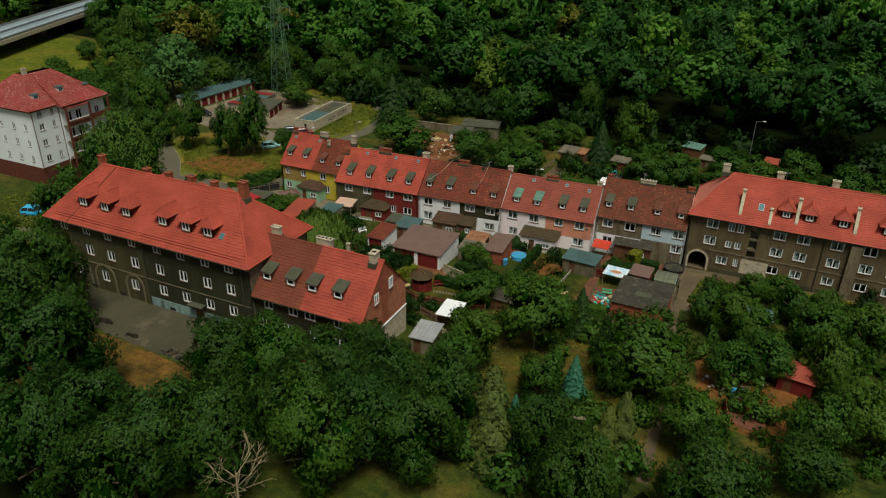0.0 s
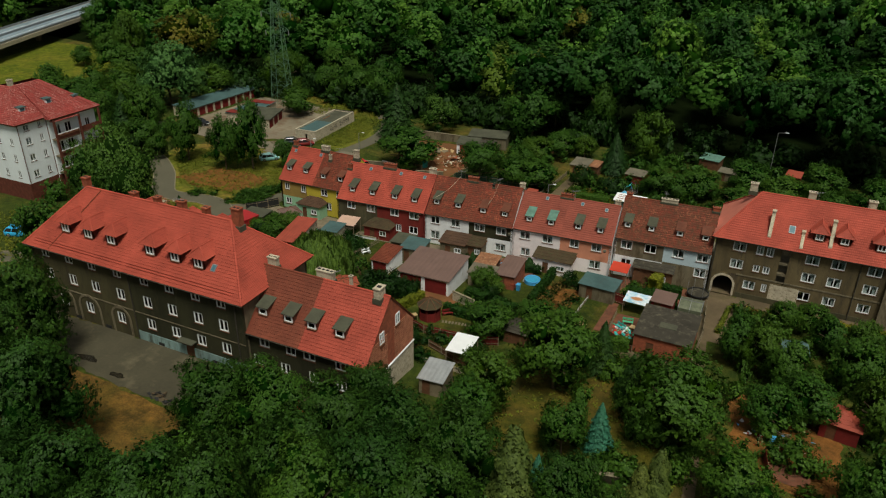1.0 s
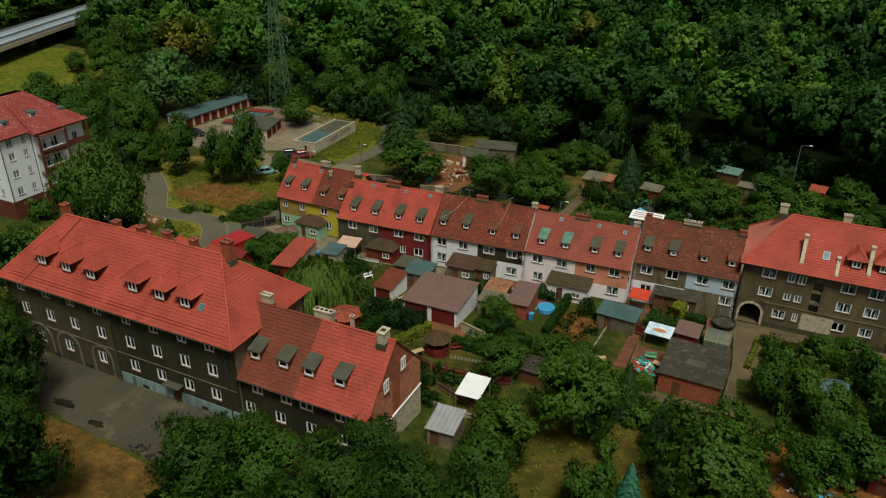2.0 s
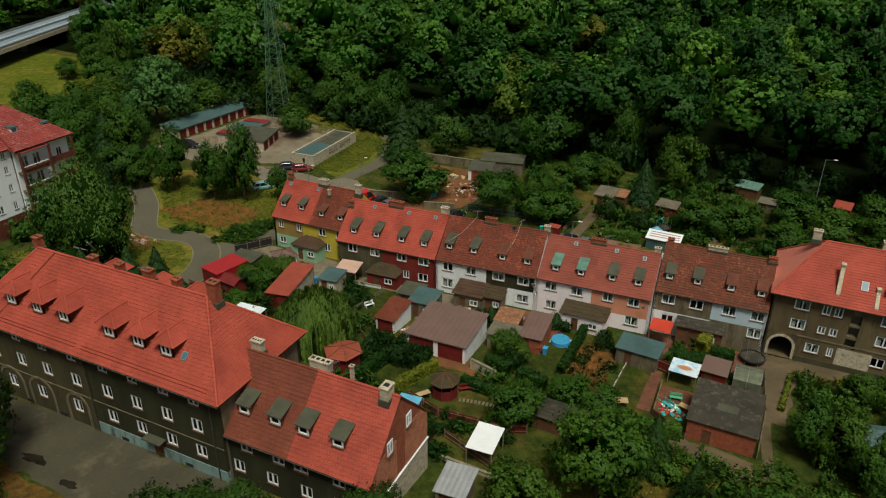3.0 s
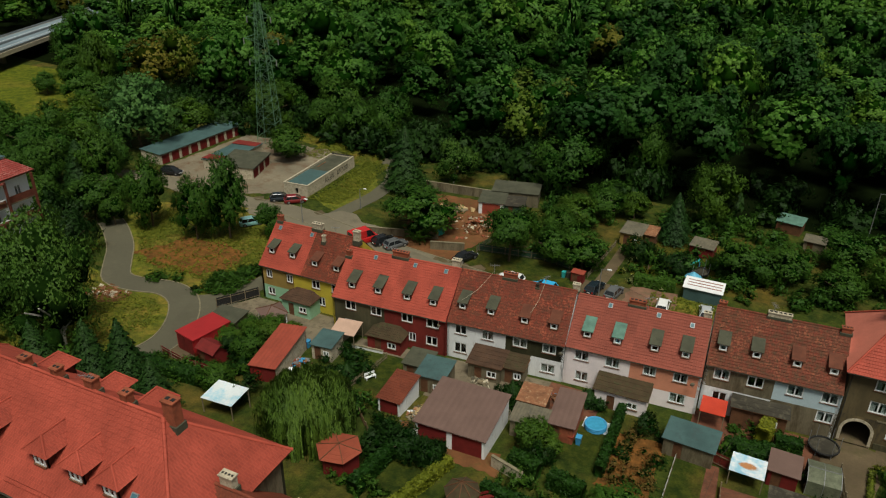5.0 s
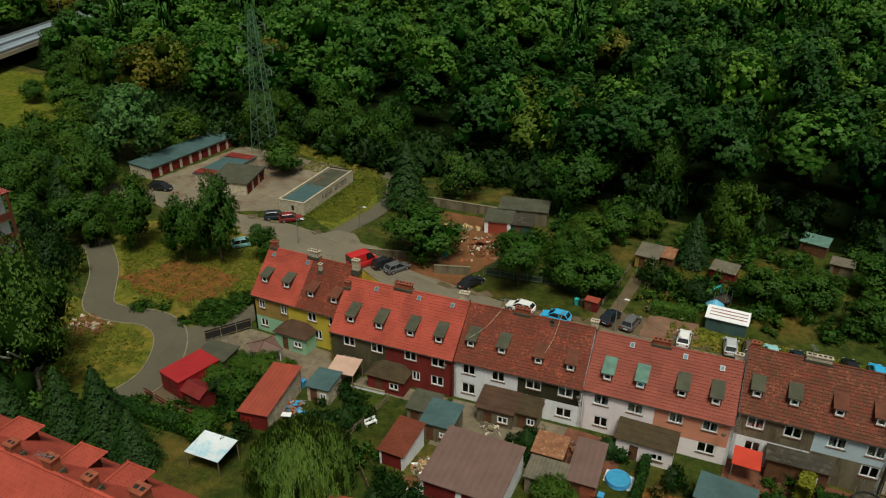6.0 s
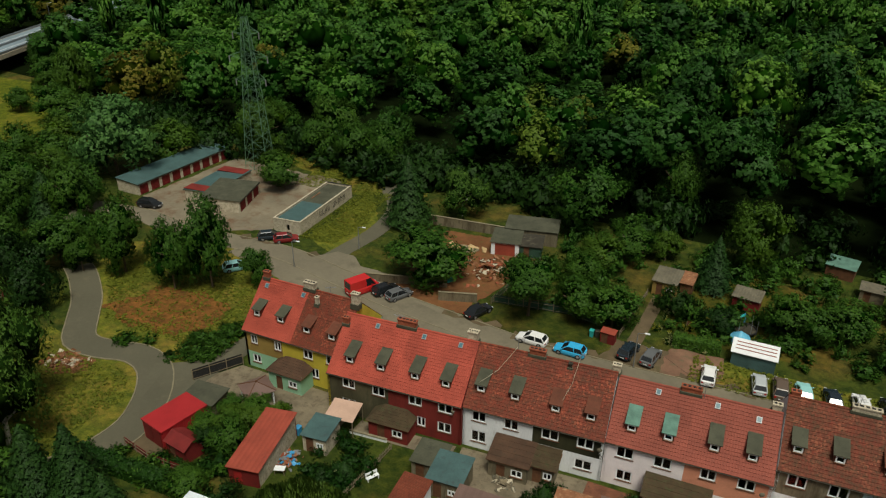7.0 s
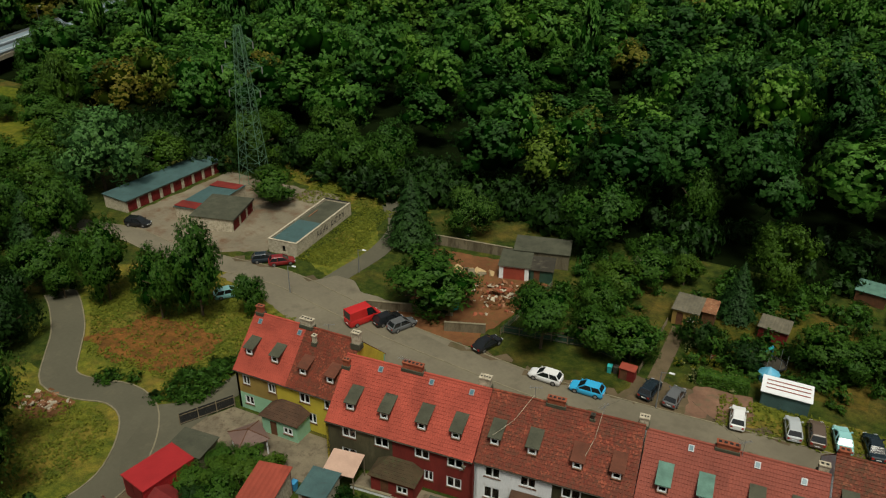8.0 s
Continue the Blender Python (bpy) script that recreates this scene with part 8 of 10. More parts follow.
def walled_ruin():
    g = thing("walled_building", pose(-102.1, 137.3, -0.2, 0, 0, 3), "low flat-roofed building with pale walls and graffiti", "building")
    L, D, h = 5.4, 18.4, 2.4
    panel(g, 0, L, -0.4, h, [hole(2.9, 0.5, 0.6, 1.1)], "chimney_pale", 0, 0.25)
    part("wall", boxes((0, L, D - 0.25, D, -0.4, h)), "chimney_pale", g)
    part("wall", boxes((0, 0.25, 0.25, D - 0.25, -0.4, h)), "chimney_pale", g)
    part("wall", boxes((L - 0.25, L, 0.25, D - 0.25, -0.4, h)), "chimney_pale", g)
    part("roof", boxes((0.25, L - 0.25, 0.25, 9.0, h - 0.5, h - 0.3)), "felt_blue", g, "blue-grey front roof")
    part("roof", boxes((0.25, L - 0.25, 9.0, D - 0.25, h - 0.5, h - 0.32)), "felt", g, "grey-green rear roof")
    part("coping", boxes((-0.05, L + 0.05, -0.05, 0.28, h, h + 0.07)), "chimney_pale", g)
    part("coping", boxes((-0.05, 0.28, 0.28, D - 0.28, h, h + 0.07)), "chimney_pale", g)
    part("coping", boxes((L - 0.28, L + 0.05, 0.28, D - 0.28, h, h + 0.07)), "chimney_pale", g)
    part("coping", boxes((-0.05, L + 0.05, D - 0.28, D + 0.05, h, h + 0.07)), "soot", g)
    part("roof_board", boxes((1.2, 1.35, 10.5, 13.6, h - 0.3, h - 0.2)), "rust", g)
    bm = bmesh.new()
    rng = random.Random(4)
    for k in range(10):
        y0 = 6.4 + k * 0.95
        if k == 4:
            continue
        box(bm, L + 0.001, L + 0.012, y0, y0 + 0.16, 0.7, 1.9)
        box(bm, L + 0.001, L + 0.012, y0 + 0.5, y0 + 0.62, 0.7, 1.8)
        z = rng.uniform(0.8, 1.6)
        box(bm, L + 0.001, L + 0.012, y0 + 0.16, y0 + 0.5, z, z + 0.16)
    part("graffiti", bm, "soot", g, "large black painted graffiti bars")


walled_ruin()


# ---- the white apartment house ----
def apartment_house():
    """In its own frame the long front runs along x and faces -y."""
    E, D, L = 11.3, 17.0, 18.6
    hs = thing("apartment_house", pose(-118.1, 81.4, 2.7, 0, 0, 90) @ Matrix.Diagonal((0.84, 0.84, 1.187, 1)), "white four-storey apartment house, wine-red roof, brick balconies", "apartment house")
    fr = [(u, z, w, 1.15) for u, w in ((2.1, 1.3), (5.2, 0.9)) for z in (2.9, 5.4, 7.9)] + [(2.1, 10.0, 1.3, 1.0), (5.2, 10.0, 0.9, 1.0)]
    panel(hs, 0, 6.9, 2.2, E, [hole(*w) for w in fr], "apartment_white")
    panel(hs, -0.02, 6.9, -1.0, 2.2, [], "brick_dark", -0.03, 0.36, name="plinth")
    for w in fr:
        window(hs, *w)
    sd = [(v, z, 1.0, 1.15) for v in (2.6, 6.4, 10.4, 14.4) for z in (2.9, 5.4, 7.9)]
    panel(hs, 0.36, D, 2.2, E, [hole(*w) for w in sd], "apartment_white", -0.32, 0.32, axis="y")
    panel(hs, 0.36, D, -1.0, 2.2, [], "brick_dark", -0.32, 0.34, axis="y", name="plinth")
    for v, z, w, h in sd:
        window(hs, 0, z, w, h).matrix_local = pose(0, v, z, 0, 0, -90)
    # the wing with balconies stands forward
    v0 = -0.5
    bw = [(u, z, 1.6, 1.9) for u in (8.8, 11.4) for z in (2.7, 5.3, 7.9)] + [(16.4, z, 1.2, 1.6) for z in (2.9, 5.4, 7.9)]
    panel(hs, 6.9, L, 2.2, E, [hole(*w) for w in bw], "apartment_white", v0)
    panel(hs, 6.9, L, -1.0, 2.2, [], "brick_dark", v0 - 0.02, 0.36, name="plinth")
    for w in bw:
        window(hs, *w, v0)
    part("wall", boxes((6.9, 7.2, v0 + 0.33, -0.04, -1.0, E)), "apartment_white", hs)
    part("wall", boxes((L - 0.3, L, v0 + 0.33, D, -1.0, E)), "apartment_white", hs)
    part("wall", boxes((0.33, L - 0.3, D - 0.3, D, -1.0, E)), "apartment_white", hs)
    for z in (2.6, 5.2, 7.8):
        bal = part("balcony", boxes((7.0, 12.7, v0 - 1.7, v0 - 0.01, z - 0.18, z)), "render_grey", hs)
        part("parapet", boxes((7.0, 12.7, v0 - 1.7, v0 - 1.6, z, z + 0.8)), "brick_dark", bal)
        part("rail", boxes((7.0, 12.7, v0 - 1.72, v0 - 1.58, z + 0.8, z + 0.9)), "paint_white", bal, "white rail")
        for q in range(4):
            part("planter", boxes((7.5 + q * 1.3, 8.4 + q * 1.3, v0 - 1.92, v0 - 1.72, z + 0.5, z + 0.74)), "wood_brown", bal)
        bal = part("balcony", boxes((13.6, 18.4, v0 - 1.2, v0 - 0.01, z - 0.18, z)), "render_grey", hs)
        part("parapet", boxes((13.6, 18.4, v0 - 1.2, v0 - 1.1, z, z + 0.85)), "brick_dark", bal)
    for u in (7.0, 13.2, 18.4):
        part("pillar", boxes((u - 0.18, u + 0.18, v0 - 1.86, v0 - 1.5, -1.0, E - 0.5)), "brick_dark", hs)
    for u in (0.1, 6.75):
        downpipe(hs, u, -0.12, 2.0, E, "brick_dark")
    part("balcony_roof", boxes((6.9, 13.0, v0 - 1.8, v0 - 0.4, E - 0.75, E - 0.6)), "roof_wine", hs)
    o, top = 0.7, 15.4
    bm = bmesh.new()
    a, b, c, d = (-o, -o, E), (9.5, -o, E), (9.5, D + o, E), (-o, D + o, E)
    slope(bm, a, b, (8.0, 7.0, top), (5.6, 7.0, top))
    slope(bm, d, a, (5.6, 7.0, top), (5.6, 10.0, top))
    slope(bm, c, d, (5.6, 10.0, top), (8.0, 10.0, top))
    part("roof", bm, "roof_wine", hs, "wine-red tiled hip roof")
    bm = bmesh.new()
    a, b, c, d = (6.2, v0 - 1.6, E - 0.25), (L + o, v0 - 1.6, E - 0.25), (L + o, D + o, E - 0.25), (6.2, D + o, E - 0.25)
    slope(bm, a, b, (12.5, 7.0, top + 0.05), (7.0, 7.0, top + 0.05))
    slope(bm, b, c, (12.5, 9.0, top + 0.05), (12.5, 7.0, top + 0.05))
    slope(bm, c, d, (7.0, 9.0, top + 0.05), (12.5, 9.0, top + 0.05))
    slope(bm, d, a, (7.0, 7.0, top + 0.05), (7.0, 9.0, top + 0.05))
    part("roof", bm, "roof_wine", hs, "wine-red tiled hip roof")
    part("eaves_board", boxes((-o + 0.1, 7.0, -o + 0.1, D + o - 0.1, E - 0.2, E - 0.05)), "wood_brown", hs)
    part("eaves_board", boxes((7.0, L + o - 0.1, v0 - 1.5, D + o - 0.1, E - 0.45, E - 0.3)), "wood_brown", hs)
    for u, v, z in ((3.4, 1.6, 12.6), (9.6, 1.4, 12.9), (16.0, 1.2, 12.4)):
        bm = boxes((u - 0.65, u + 0.65, v, v + 2.0, z - 0.9, z + 0.5))
        dm = part("dormer", bm, "apartment_white", hs)
        part("pane", boxes((u - 0.48, u + 0.48, v - 0.02, v - 0.002, z - 0.5, z + 0.38)), "blue_glass", dm)
        part("dormer_roof", boxes((u - 0.8, u + 0.8, v - 0.2, v + 2.1, z + 0.5, z + 0.6)), "felt_blue", dm)
    chimney(hs, 6.5, 8.0, 14.4, 16.2, 1.0, 0.7, "chimney_pale", 3)


apartment_house()


# ---- motorway bridge ----
def bridge():
    pts = smooth_line([(-216, 100), (-232, 140), (-246, 172), (-258, 200), (-273, 236), (-292, 280), (-315, 330)], 6)
    br = thing("motorway_bridge", pose(0, 0, 0), "grey concrete motorway bridge with pale barriers", "bridge")
    W, z = 15.0, 5.4

    def run(lo, hi, za, zb, mat_, name, label=""):
        bm = bmesh.new()
        rows = []
        for i, p in enumerate(pts):
            d = (pts[min(i + 1, len(pts) - 1)] - pts[max(i - 1, 0)]).normalized()
            s = Vector((d.y, -d.x, 0))
            rows.append([bm.verts.new((p + s * k) + Vector((0, 0, h))) for k, h in ((lo, za), (hi, za), (hi, zb), (lo, zb))])
        for a, b in zip(rows, rows[1:]):
            for k in range(4):
                bm.faces.new((a[k], a[(k + 1) % 4], b[(k + 1) % 4], b[k]))
        bm.faces.new(rows[0][::-1])
        bm.faces.new(rows[-1])
        bmesh.ops.recalc_face_normals(bm, faces=bm.faces[:])
        return part(name, bm, mat_, br, label)
    run(-W / 2, W / 2, z - 1.3, z, "chimney_pale", "deck")
    run(-W / 2 + 0.6, W / 2 - 0.6, z, z + 0.03, "bridge_road", "carriageway")
    for k in (-W / 2 + 0.3, 0.0, W / 2 - 0.3):
        run(k - 0.06, k + 0.06, z + 0.03, z + 0.75, "steel", "barrier", "grey steel crash barrier")
    for k in (-3.4, 3.4):
        run(k - 0.12, k + 0.12, z + 0.03, z + 0.045, "paint_white", "lane_line", "white road marking")
    for i in range(0, len(pts), 5):
        p = pts[i]
        part("pier", boxes((p.x - 1.0, p.x + 1.0, p.y - 0.6, p.y + 0.6, -0.6, z - 1.29)), "render_grey", br)
    part("embankment_wall", boxes((-222, -216, 96, 104, -0.5, z - 1.3)), "render_grey", br)


bridge()


# ---- lattice pylon and lamps ----
def pylon(x, y, H=32.5, base=4.6):
    py = thing("pylon", pose(x, y, -0.2, 0, 0, 18), "tall green-painted steel lattice pylon", "pylon")

    def half(z):
        return base / 2 * (1 - z / H) ** 0.9 * 0.86 + 0.42
    levels, z = [0.0], 0.0
    while z < H - 1.2:
        z += max(1.4, half(z) * 1.35)
        levels.append(min(z, H))
    corners = ((-1, -1), (1, -1), (1, 1), (-1, 1))
    for sx, sy in corners:
        bm, last = bmesh.new(), None
        for a in levels:
            row = [bm.verts.new((sx * half(a) + q[0], sy * half(a) + q[1], a)) for q in ((-0.045, -0.045), (0.045, -0.045), (0.045, 0.045), (-0.045, 0.045))]
            if last:
                for k in range(4):
                    bm.faces.new((last[k], last[(k + 1) % 4], row[(k + 1) % 4], row[k]))
            last = row
        part("leg", bm, "pylon_green", py)
    for k in range(4):
        (ax, ay), (bx, by) = corners[k], corners[(k + 1) % 4]
        for a, b in zip(levels, levels[1:]):
            p, q = half(a), half(b)
            for u, v in (((ax * p, ay * p, a), (bx * q, by * q, b)), ((bx * p, by * p, a), (ax * q, ay * q, b)), ((ax * q, ay * q, b), (bx * q, by * q, b))):
                bm = bmesh.new()
                beam(bm, u, v, 0.035)
                part("brace", bm, "pylon_green", py)
    for z, r in ((19.5, 3.0), (24.0, 3.8), (28.5, 2.6)):
        for s in (-1, 1):
            bm = bmesh.new()
            w = half(z)
            for sy in (-1, 1):
                beam(bm, (s * w, sy * w, z), (s * r, 0, z + 0.4), 0.06)
                beam(bm, (s * w, sy * w, z + 1.3), (s * r, 0, z + 0.4), 0.06)
            arm = part("crossarm", bm, "pylon_green", py)
            bm = bmesh.new()
            prism(bm, ring(s * r, 0, z - 0.9, 0.12, 8), ring(s * r, 0, z + 0.35, 0.12, 8))
            part("insulator", bm, "steel", arm)


pylon(-121.0, 158.2)


def street_lamp(x, y, h, label="grey street lamp on a thin post", arm=0.9, yaw=0.0):
    sl = thing("street_lamp", pose(x, y, gz(y), 0, 0, yaw), label, "street lamp", "street lamps")
    bm = bmesh.new()
    prism(bm, ring(0, 0, -0.3, 0.09, 8), ring(0, 0, h, 0.05, 8))
    part("pole", bm, "steel", sl)
    bm = bmesh.new()
    beam(bm, (0, 0, h - 0.05), (arm, 0, h + 0.15), 0.06)
    part("arm", bm, "steel", sl)
    bm = boxes((arm - 0.1, arm + 0.55, -0.13, 0.13, h + 0.1, h + 0.24))
    bmesh.ops.bevel(bm, geom=bm.edges[:], offset=0.04, segments=2, affect="EDGES")
    part("lamp_head", bm, "paint_white", sl)


street_lamp(-36.6, 124.0, 5.2)
street_lamp(-91.0, 127.6, 4.6, "dark street lamp beside the lane")
street_lamp(-85.0, 137.5, 4.0, "street lamp beside the asphalt path")
street_lamp(-0.8, 160.0, 10.0, "tall mast lamp at the wood's edge", 1.4)
street_lamp(-263, 226, 16.0, "tall motorway lamp beside the bridge", 1.6)


# ---- vehicles ----
CARS = {}


def car_parts(style, tone):
    """Meshes of a car: body and greenhouse lofted from cross-sections, wheels, lights, mirrors. Nose towards +x."""
    L, W, H = {"hatch": (4.2, 1.75, 1.5), "suv": (4.5, 1.85, 1.68), "saloon": (4.5, 1.78, 1.45), "van": (5.2, 2.0, 2.5)}[style]
    belt = {"hatch": 0.92, "suv": 1.05, "saloon": 0.9, "van": 1.25}[style]
    hood = {"hatch": 0.86, "suv": 0.98, "saloon": 0.84, "van": 1.2}[style]

    def loft(secs):
        bm, rows = bmesh.new(), []
        for x, w, lo, hi, tuck in secs:
            pts = [(-w * tuck, lo), (w * tuck, lo), (w, lo + (hi - lo) * 0.35), (w * 0.98, lo + (hi - lo) * 0.75), (w * 0.86, hi), (-w * 0.86, hi), (-w * 0.98, lo + (hi - lo) * 0.75), (-w, lo + (hi - lo) * 0.35)]
            rows.append([bm.verts.new((x, p, q)) for p, q in pts])
        for a, b in zip(rows, rows[1:]):
            for k in range(8):
                bm.faces.new((a[k], a[(k + 1) % 8], b[(k + 1) % 8], b[k]))
        bm.faces.new(rows[0][::-1])
        bm.faces.new(rows[-1])
        bmesh.ops.recalc_face_normals(bm, faces=bm.faces[:])
        for f in bm.faces:
            f.smooth = False
        return bm
    w = W / 2
    rear_h = belt + (0.05 if style != "saloon" else 0.0)
    body = loft([(-L / 2, w * 0.82, 0.38, rear_h * 0.9, 0.9), (-L / 2 + 0.18, w * 0.95, 0.24, rear_h, 0.92), (-L * 0.25, w, 0.2, belt, 0.92), (L * 0.1, w, 0.2, belt - 0.01, 0.92), (L * 0.28, w * 0.98, 0.2, hood, 0.92), (L / 2 - 0.22, w * 0.93, 0.24, hood * 0.86, 0.92), (L / 2, w * 0.78, 0.36, hood * 0.7, 0.9)])

    def cab(secs):
        bm, rows = bmesh.new(), []
        for x, wb, z in secs:
            rows.append([bm.verts.new((x, -wb, z)), bm.verts.new((x, wb, z))])
        return bm, rows
    if style == "van":
        base = [(-L / 2 + 0.08, belt), (L * 0.34, belt)]
        roof = [(-L / 2 + 0.12, H), (L * 0.18, H)]
    else:
        back = {"hatch": 0.12, "suv": 0.08, "saloon": 0.75}[style]
        base = [(-L / 2 + back, belt), (L * 0.26, belt - 0.03)]
        roof = [(-L / 2 + back + (0.45 if style != "saloon" else 0.6), H), (L * 0.06, H)]
    gb, gr = w * 0.9, w * 0.72 if style != "van" else w * 0.88
    bm = bmesh.new()
    lo4 = [(base[0][0], -gb, base[0][1] - 0.03), (base[1][0], -gb, base[1][1] - 0.03), (base[1][0], gb, base[1][1] - 0.03), (base[0][0], gb, base[0][1] - 0.03)]
    hi4 = [(roof[0][0], -gr, H - 0.05), (roof[1][0], -gr, H - 0.05), (roof[1][0], gr, H - 0.05), (roof[0][0], gr, H - 0.05)]
    prism(bm, lo4, hi4)
    glass = bm
    bm = bmesh.new()
    cx = sum(p[0] for p in hi4) / 4
    top = [(cx + (x - cx) * 0.92, y * 0.9, H + 0.03) for x, y, z in hi4]
    prism(bm, [(cx + (x - cx) * 1.03, y * 1.03, H - 0.07) for x, y, z in hi4], top)
    pillars = []
    for k in range(4):
        pb = bmesh.new()
        beam(pb, lo4[k], hi4[k], 0.1)
        pillars.append(pb)
    for s in (-1, 1):
        a = Vector((base[0][0] * 0.35 + base[1][0] * 0.65 - 0.75, s * gb, belt - 0.03))
        b = Vector((roof[0][0] * 0.45 + roof[1][0] * 0.55, s * gr, H - 0.05))
        pb = bmesh.new()
        beam(pb, a, b, 0.09)
        pillars.append(pb)
        if style == "van":
            pb = bmesh.new()
            pillars.append(pb)
            prism(pb, [(base[0][0], s * (gb - 0.01), belt), (L * 0.05, s * (gb - 0.01), belt), (L * 0.02, s * (gr + 0.0), H - 0.06), (roof[0][0], s * (gr + 0.0), H - 0.06)], [(base[0][0], s * (gb + 0.02), belt), (L * 0.05, s * (gb + 0.02), belt), (L * 0.02, s * (gr + 0.03), H - 0.06), (roof[0][0], s * (gr + 0.03), H - 0.06)])
    rf = bm
    wheels = []
    for wx in (-L * 0.30, L * 0.31):
        for s in (-1, 1):
            r = 0.33 if style != "suv" else 0.36
            bm = bmesh.new()
            prism(bm, [(wx + r * math.cos(t), s * (w - 0.2), r + r * math.sin(t)) for t in np.linspace(0, 6.2832, 16, endpoint=False)], [(wx + r * math.cos(t), s * (w + 0.005), r + r * math.sin(t)) for t in np.linspace(0, 6.2832, 16, endpoint=False)])
            bmesh.ops.recalc_face_normals(bm, faces=bm.faces[:])
            b2 = bmesh.new()
            prism(b2, [(wx + 0.2 * math.cos(t), s * (w + 0.006), r + 0.2 * math.sin(t)) for t in np.linspace(0, 6.2832, 12, endpoint=False)], [(wx + 0.17 * math.cos(t), s * (w + 0.02), r + 0.17 * math.sin(t)) for t in np.linspace(0, 6.2832, 12, endpoint=False)])
            bmesh.ops.recalc_face_normals(b2, faces=b2.faces[:])
            wheels.append((bm, b2))
    bits = [("body", body, "car_" + tone, ()), ("greenhouse", glass, "car_glass", ()), ("roof", rf, "car_" + tone, ())] + [("pillar", pb, "car_" + tone, ()) for pb in pillars]
    for t, rim in wheels:
        bits.append(("wheel", t, "rubber", [("rim", rim, "alloy")]))
    for s in (-1, 1):
        bits.append(("headlight", boxes((L / 2 - 0.16, L / 2 + 0.01, s * w * 0.62 - 0.17, s * w * 0.62 + 0.17, hood * 0.58, hood * 0.74)), "lamp_clear", ()))
        bits.append(("tail_light", boxes((-L / 2 - 0.01, -L / 2 + 0.1, s * w * 0.68 - 0.12, s * w * 0.68 + 0.12, belt * 0.66, belt * 0.92)), "lamp_red", ()))
        bits.append(("mirror", boxes((L * 0.2, L * 0.2 + 0.14, s * (w + 0.08) - 0.09, s * (w + 0.08) + 0.09, belt, belt + 0.14)), "car_" + tone, ()))
    bits.append(("number_plate", boxes((L / 2 - 0.02, L / 2 + 0.015, -0.26, 0.26, 0.42, 0.53)), "paint_white", ()))
    bits.append(("number_plate", boxes((-L / 2 - 0.015, -L / 2 + 0.02, -0.26, 0.26, 0.55, 0.66)), "paint_white", ()))
    return bits


def car(x, y, yaw, style, tone, label):
    m = pose(x, y, gz(y) + 0.05, 0, 0, yaw)
    key = (style, tone)
    if key in CARS:
        return tagged(copy_thing(CARS[key], m), label)
    c = thing({"van": "van", "suv": "suv"}.get(style, "car"), m, label, {"van": "van"}.get(style, "car"), "parked cars")
    for nm, bm, mt, subs in car_parts(style, tone):
        p = part(nm, bm, mt, c)
        for sn, sb, sm in subs:
            part(sn, sb, sm, p)
    CARS[key] = c
    return c


car(-129.2, 135.5, 15, "suv", "black", "black estate car parked by the garages")
car(-100.6, 134.2, 38, "hatch", "navy", "dark blue hatchback parked before the walled building")
car(-97.6, 134.6, 40, "hatch", "wine", "dark red hatchback parked before the walled building")
car(-98.6, 122.9, 50, "hatch", "teal", "pale teal car half hidden by bushes")
car(-77.2, 125.6, 62, "van", "red", "bright red delivery van on the back lane")
car(-74.0, 126.8, 62, "hatch", "black", "black hatchback parked on bare earth")
car(-71.5, 126.4, 62, "hatch", "grey", "grey estate car parked on bare earth")
car(-59.2, 127.2, 66, "saloon", "black", "black saloon parked beside the green strip")
car(-50.0, 123.7, 176, "hatch", "white", "white hatchback parked along the lane")
car(-44.7, 123.4, 178, "hatch", "sky_blue", "bright sky-blue hatchback parked along the lane")
car(-37.8, 126.6, 78, "hatch", "navy", "dark blue hatchback parked nose to the gardens")
car(-34.9, 126.4, 80, "hatch", "grey", "dark grey hatchback beside the lamp post")
car(-27.7, 125.6, 92, "hatch", "white", "white hatchback parked on dry grass")
car(-21.9, 126.3, 95, "hatch", "silver", "silver hatchback parked before the stall")
car(-19.5, 126.4, 92, "suv", "brown", "dirty brown off-roader with white bonnet")
car(-16.9, 126.7, 96, "saloon", "teal", "pale blue-white saloon parked on grass")
car(-13.8, 126.8, 98, "saloon", "navy", "dark blue saloon parked on grass")
car(-10.8, 127.2, 98, "hatch", "white", "white small car parked on grass")
car(-7.8, 127.6, 96, "saloon", "black", "black saloon parked at the row's end")
car(-4.8, 128.0, 96, "hatch", "sky_blue", "bright blue small car at the row's end")
car(-104.2, 68.4, 20, "hatch", "sky_blue", "light blue car below the apartment house")
car(-40.2, 50.2, 10, "hatch", "red", "red car half hidden under trees")


# ---- fences, walls, hedges ----
SLATS = {}


def slat_mesh(w, h, material):
    key = (round(w, 2), h, material)
    if key not in SLATS:
        bm = boxes((0, w, 0.03, 0.055, 0.05, h))
        me = bpy.data.meshes.new("board")
        bm.to_mesh(me)
        bm.free()
        me.materials.append(M[material])
        SLATS[key] = me
    return SLATS[key]


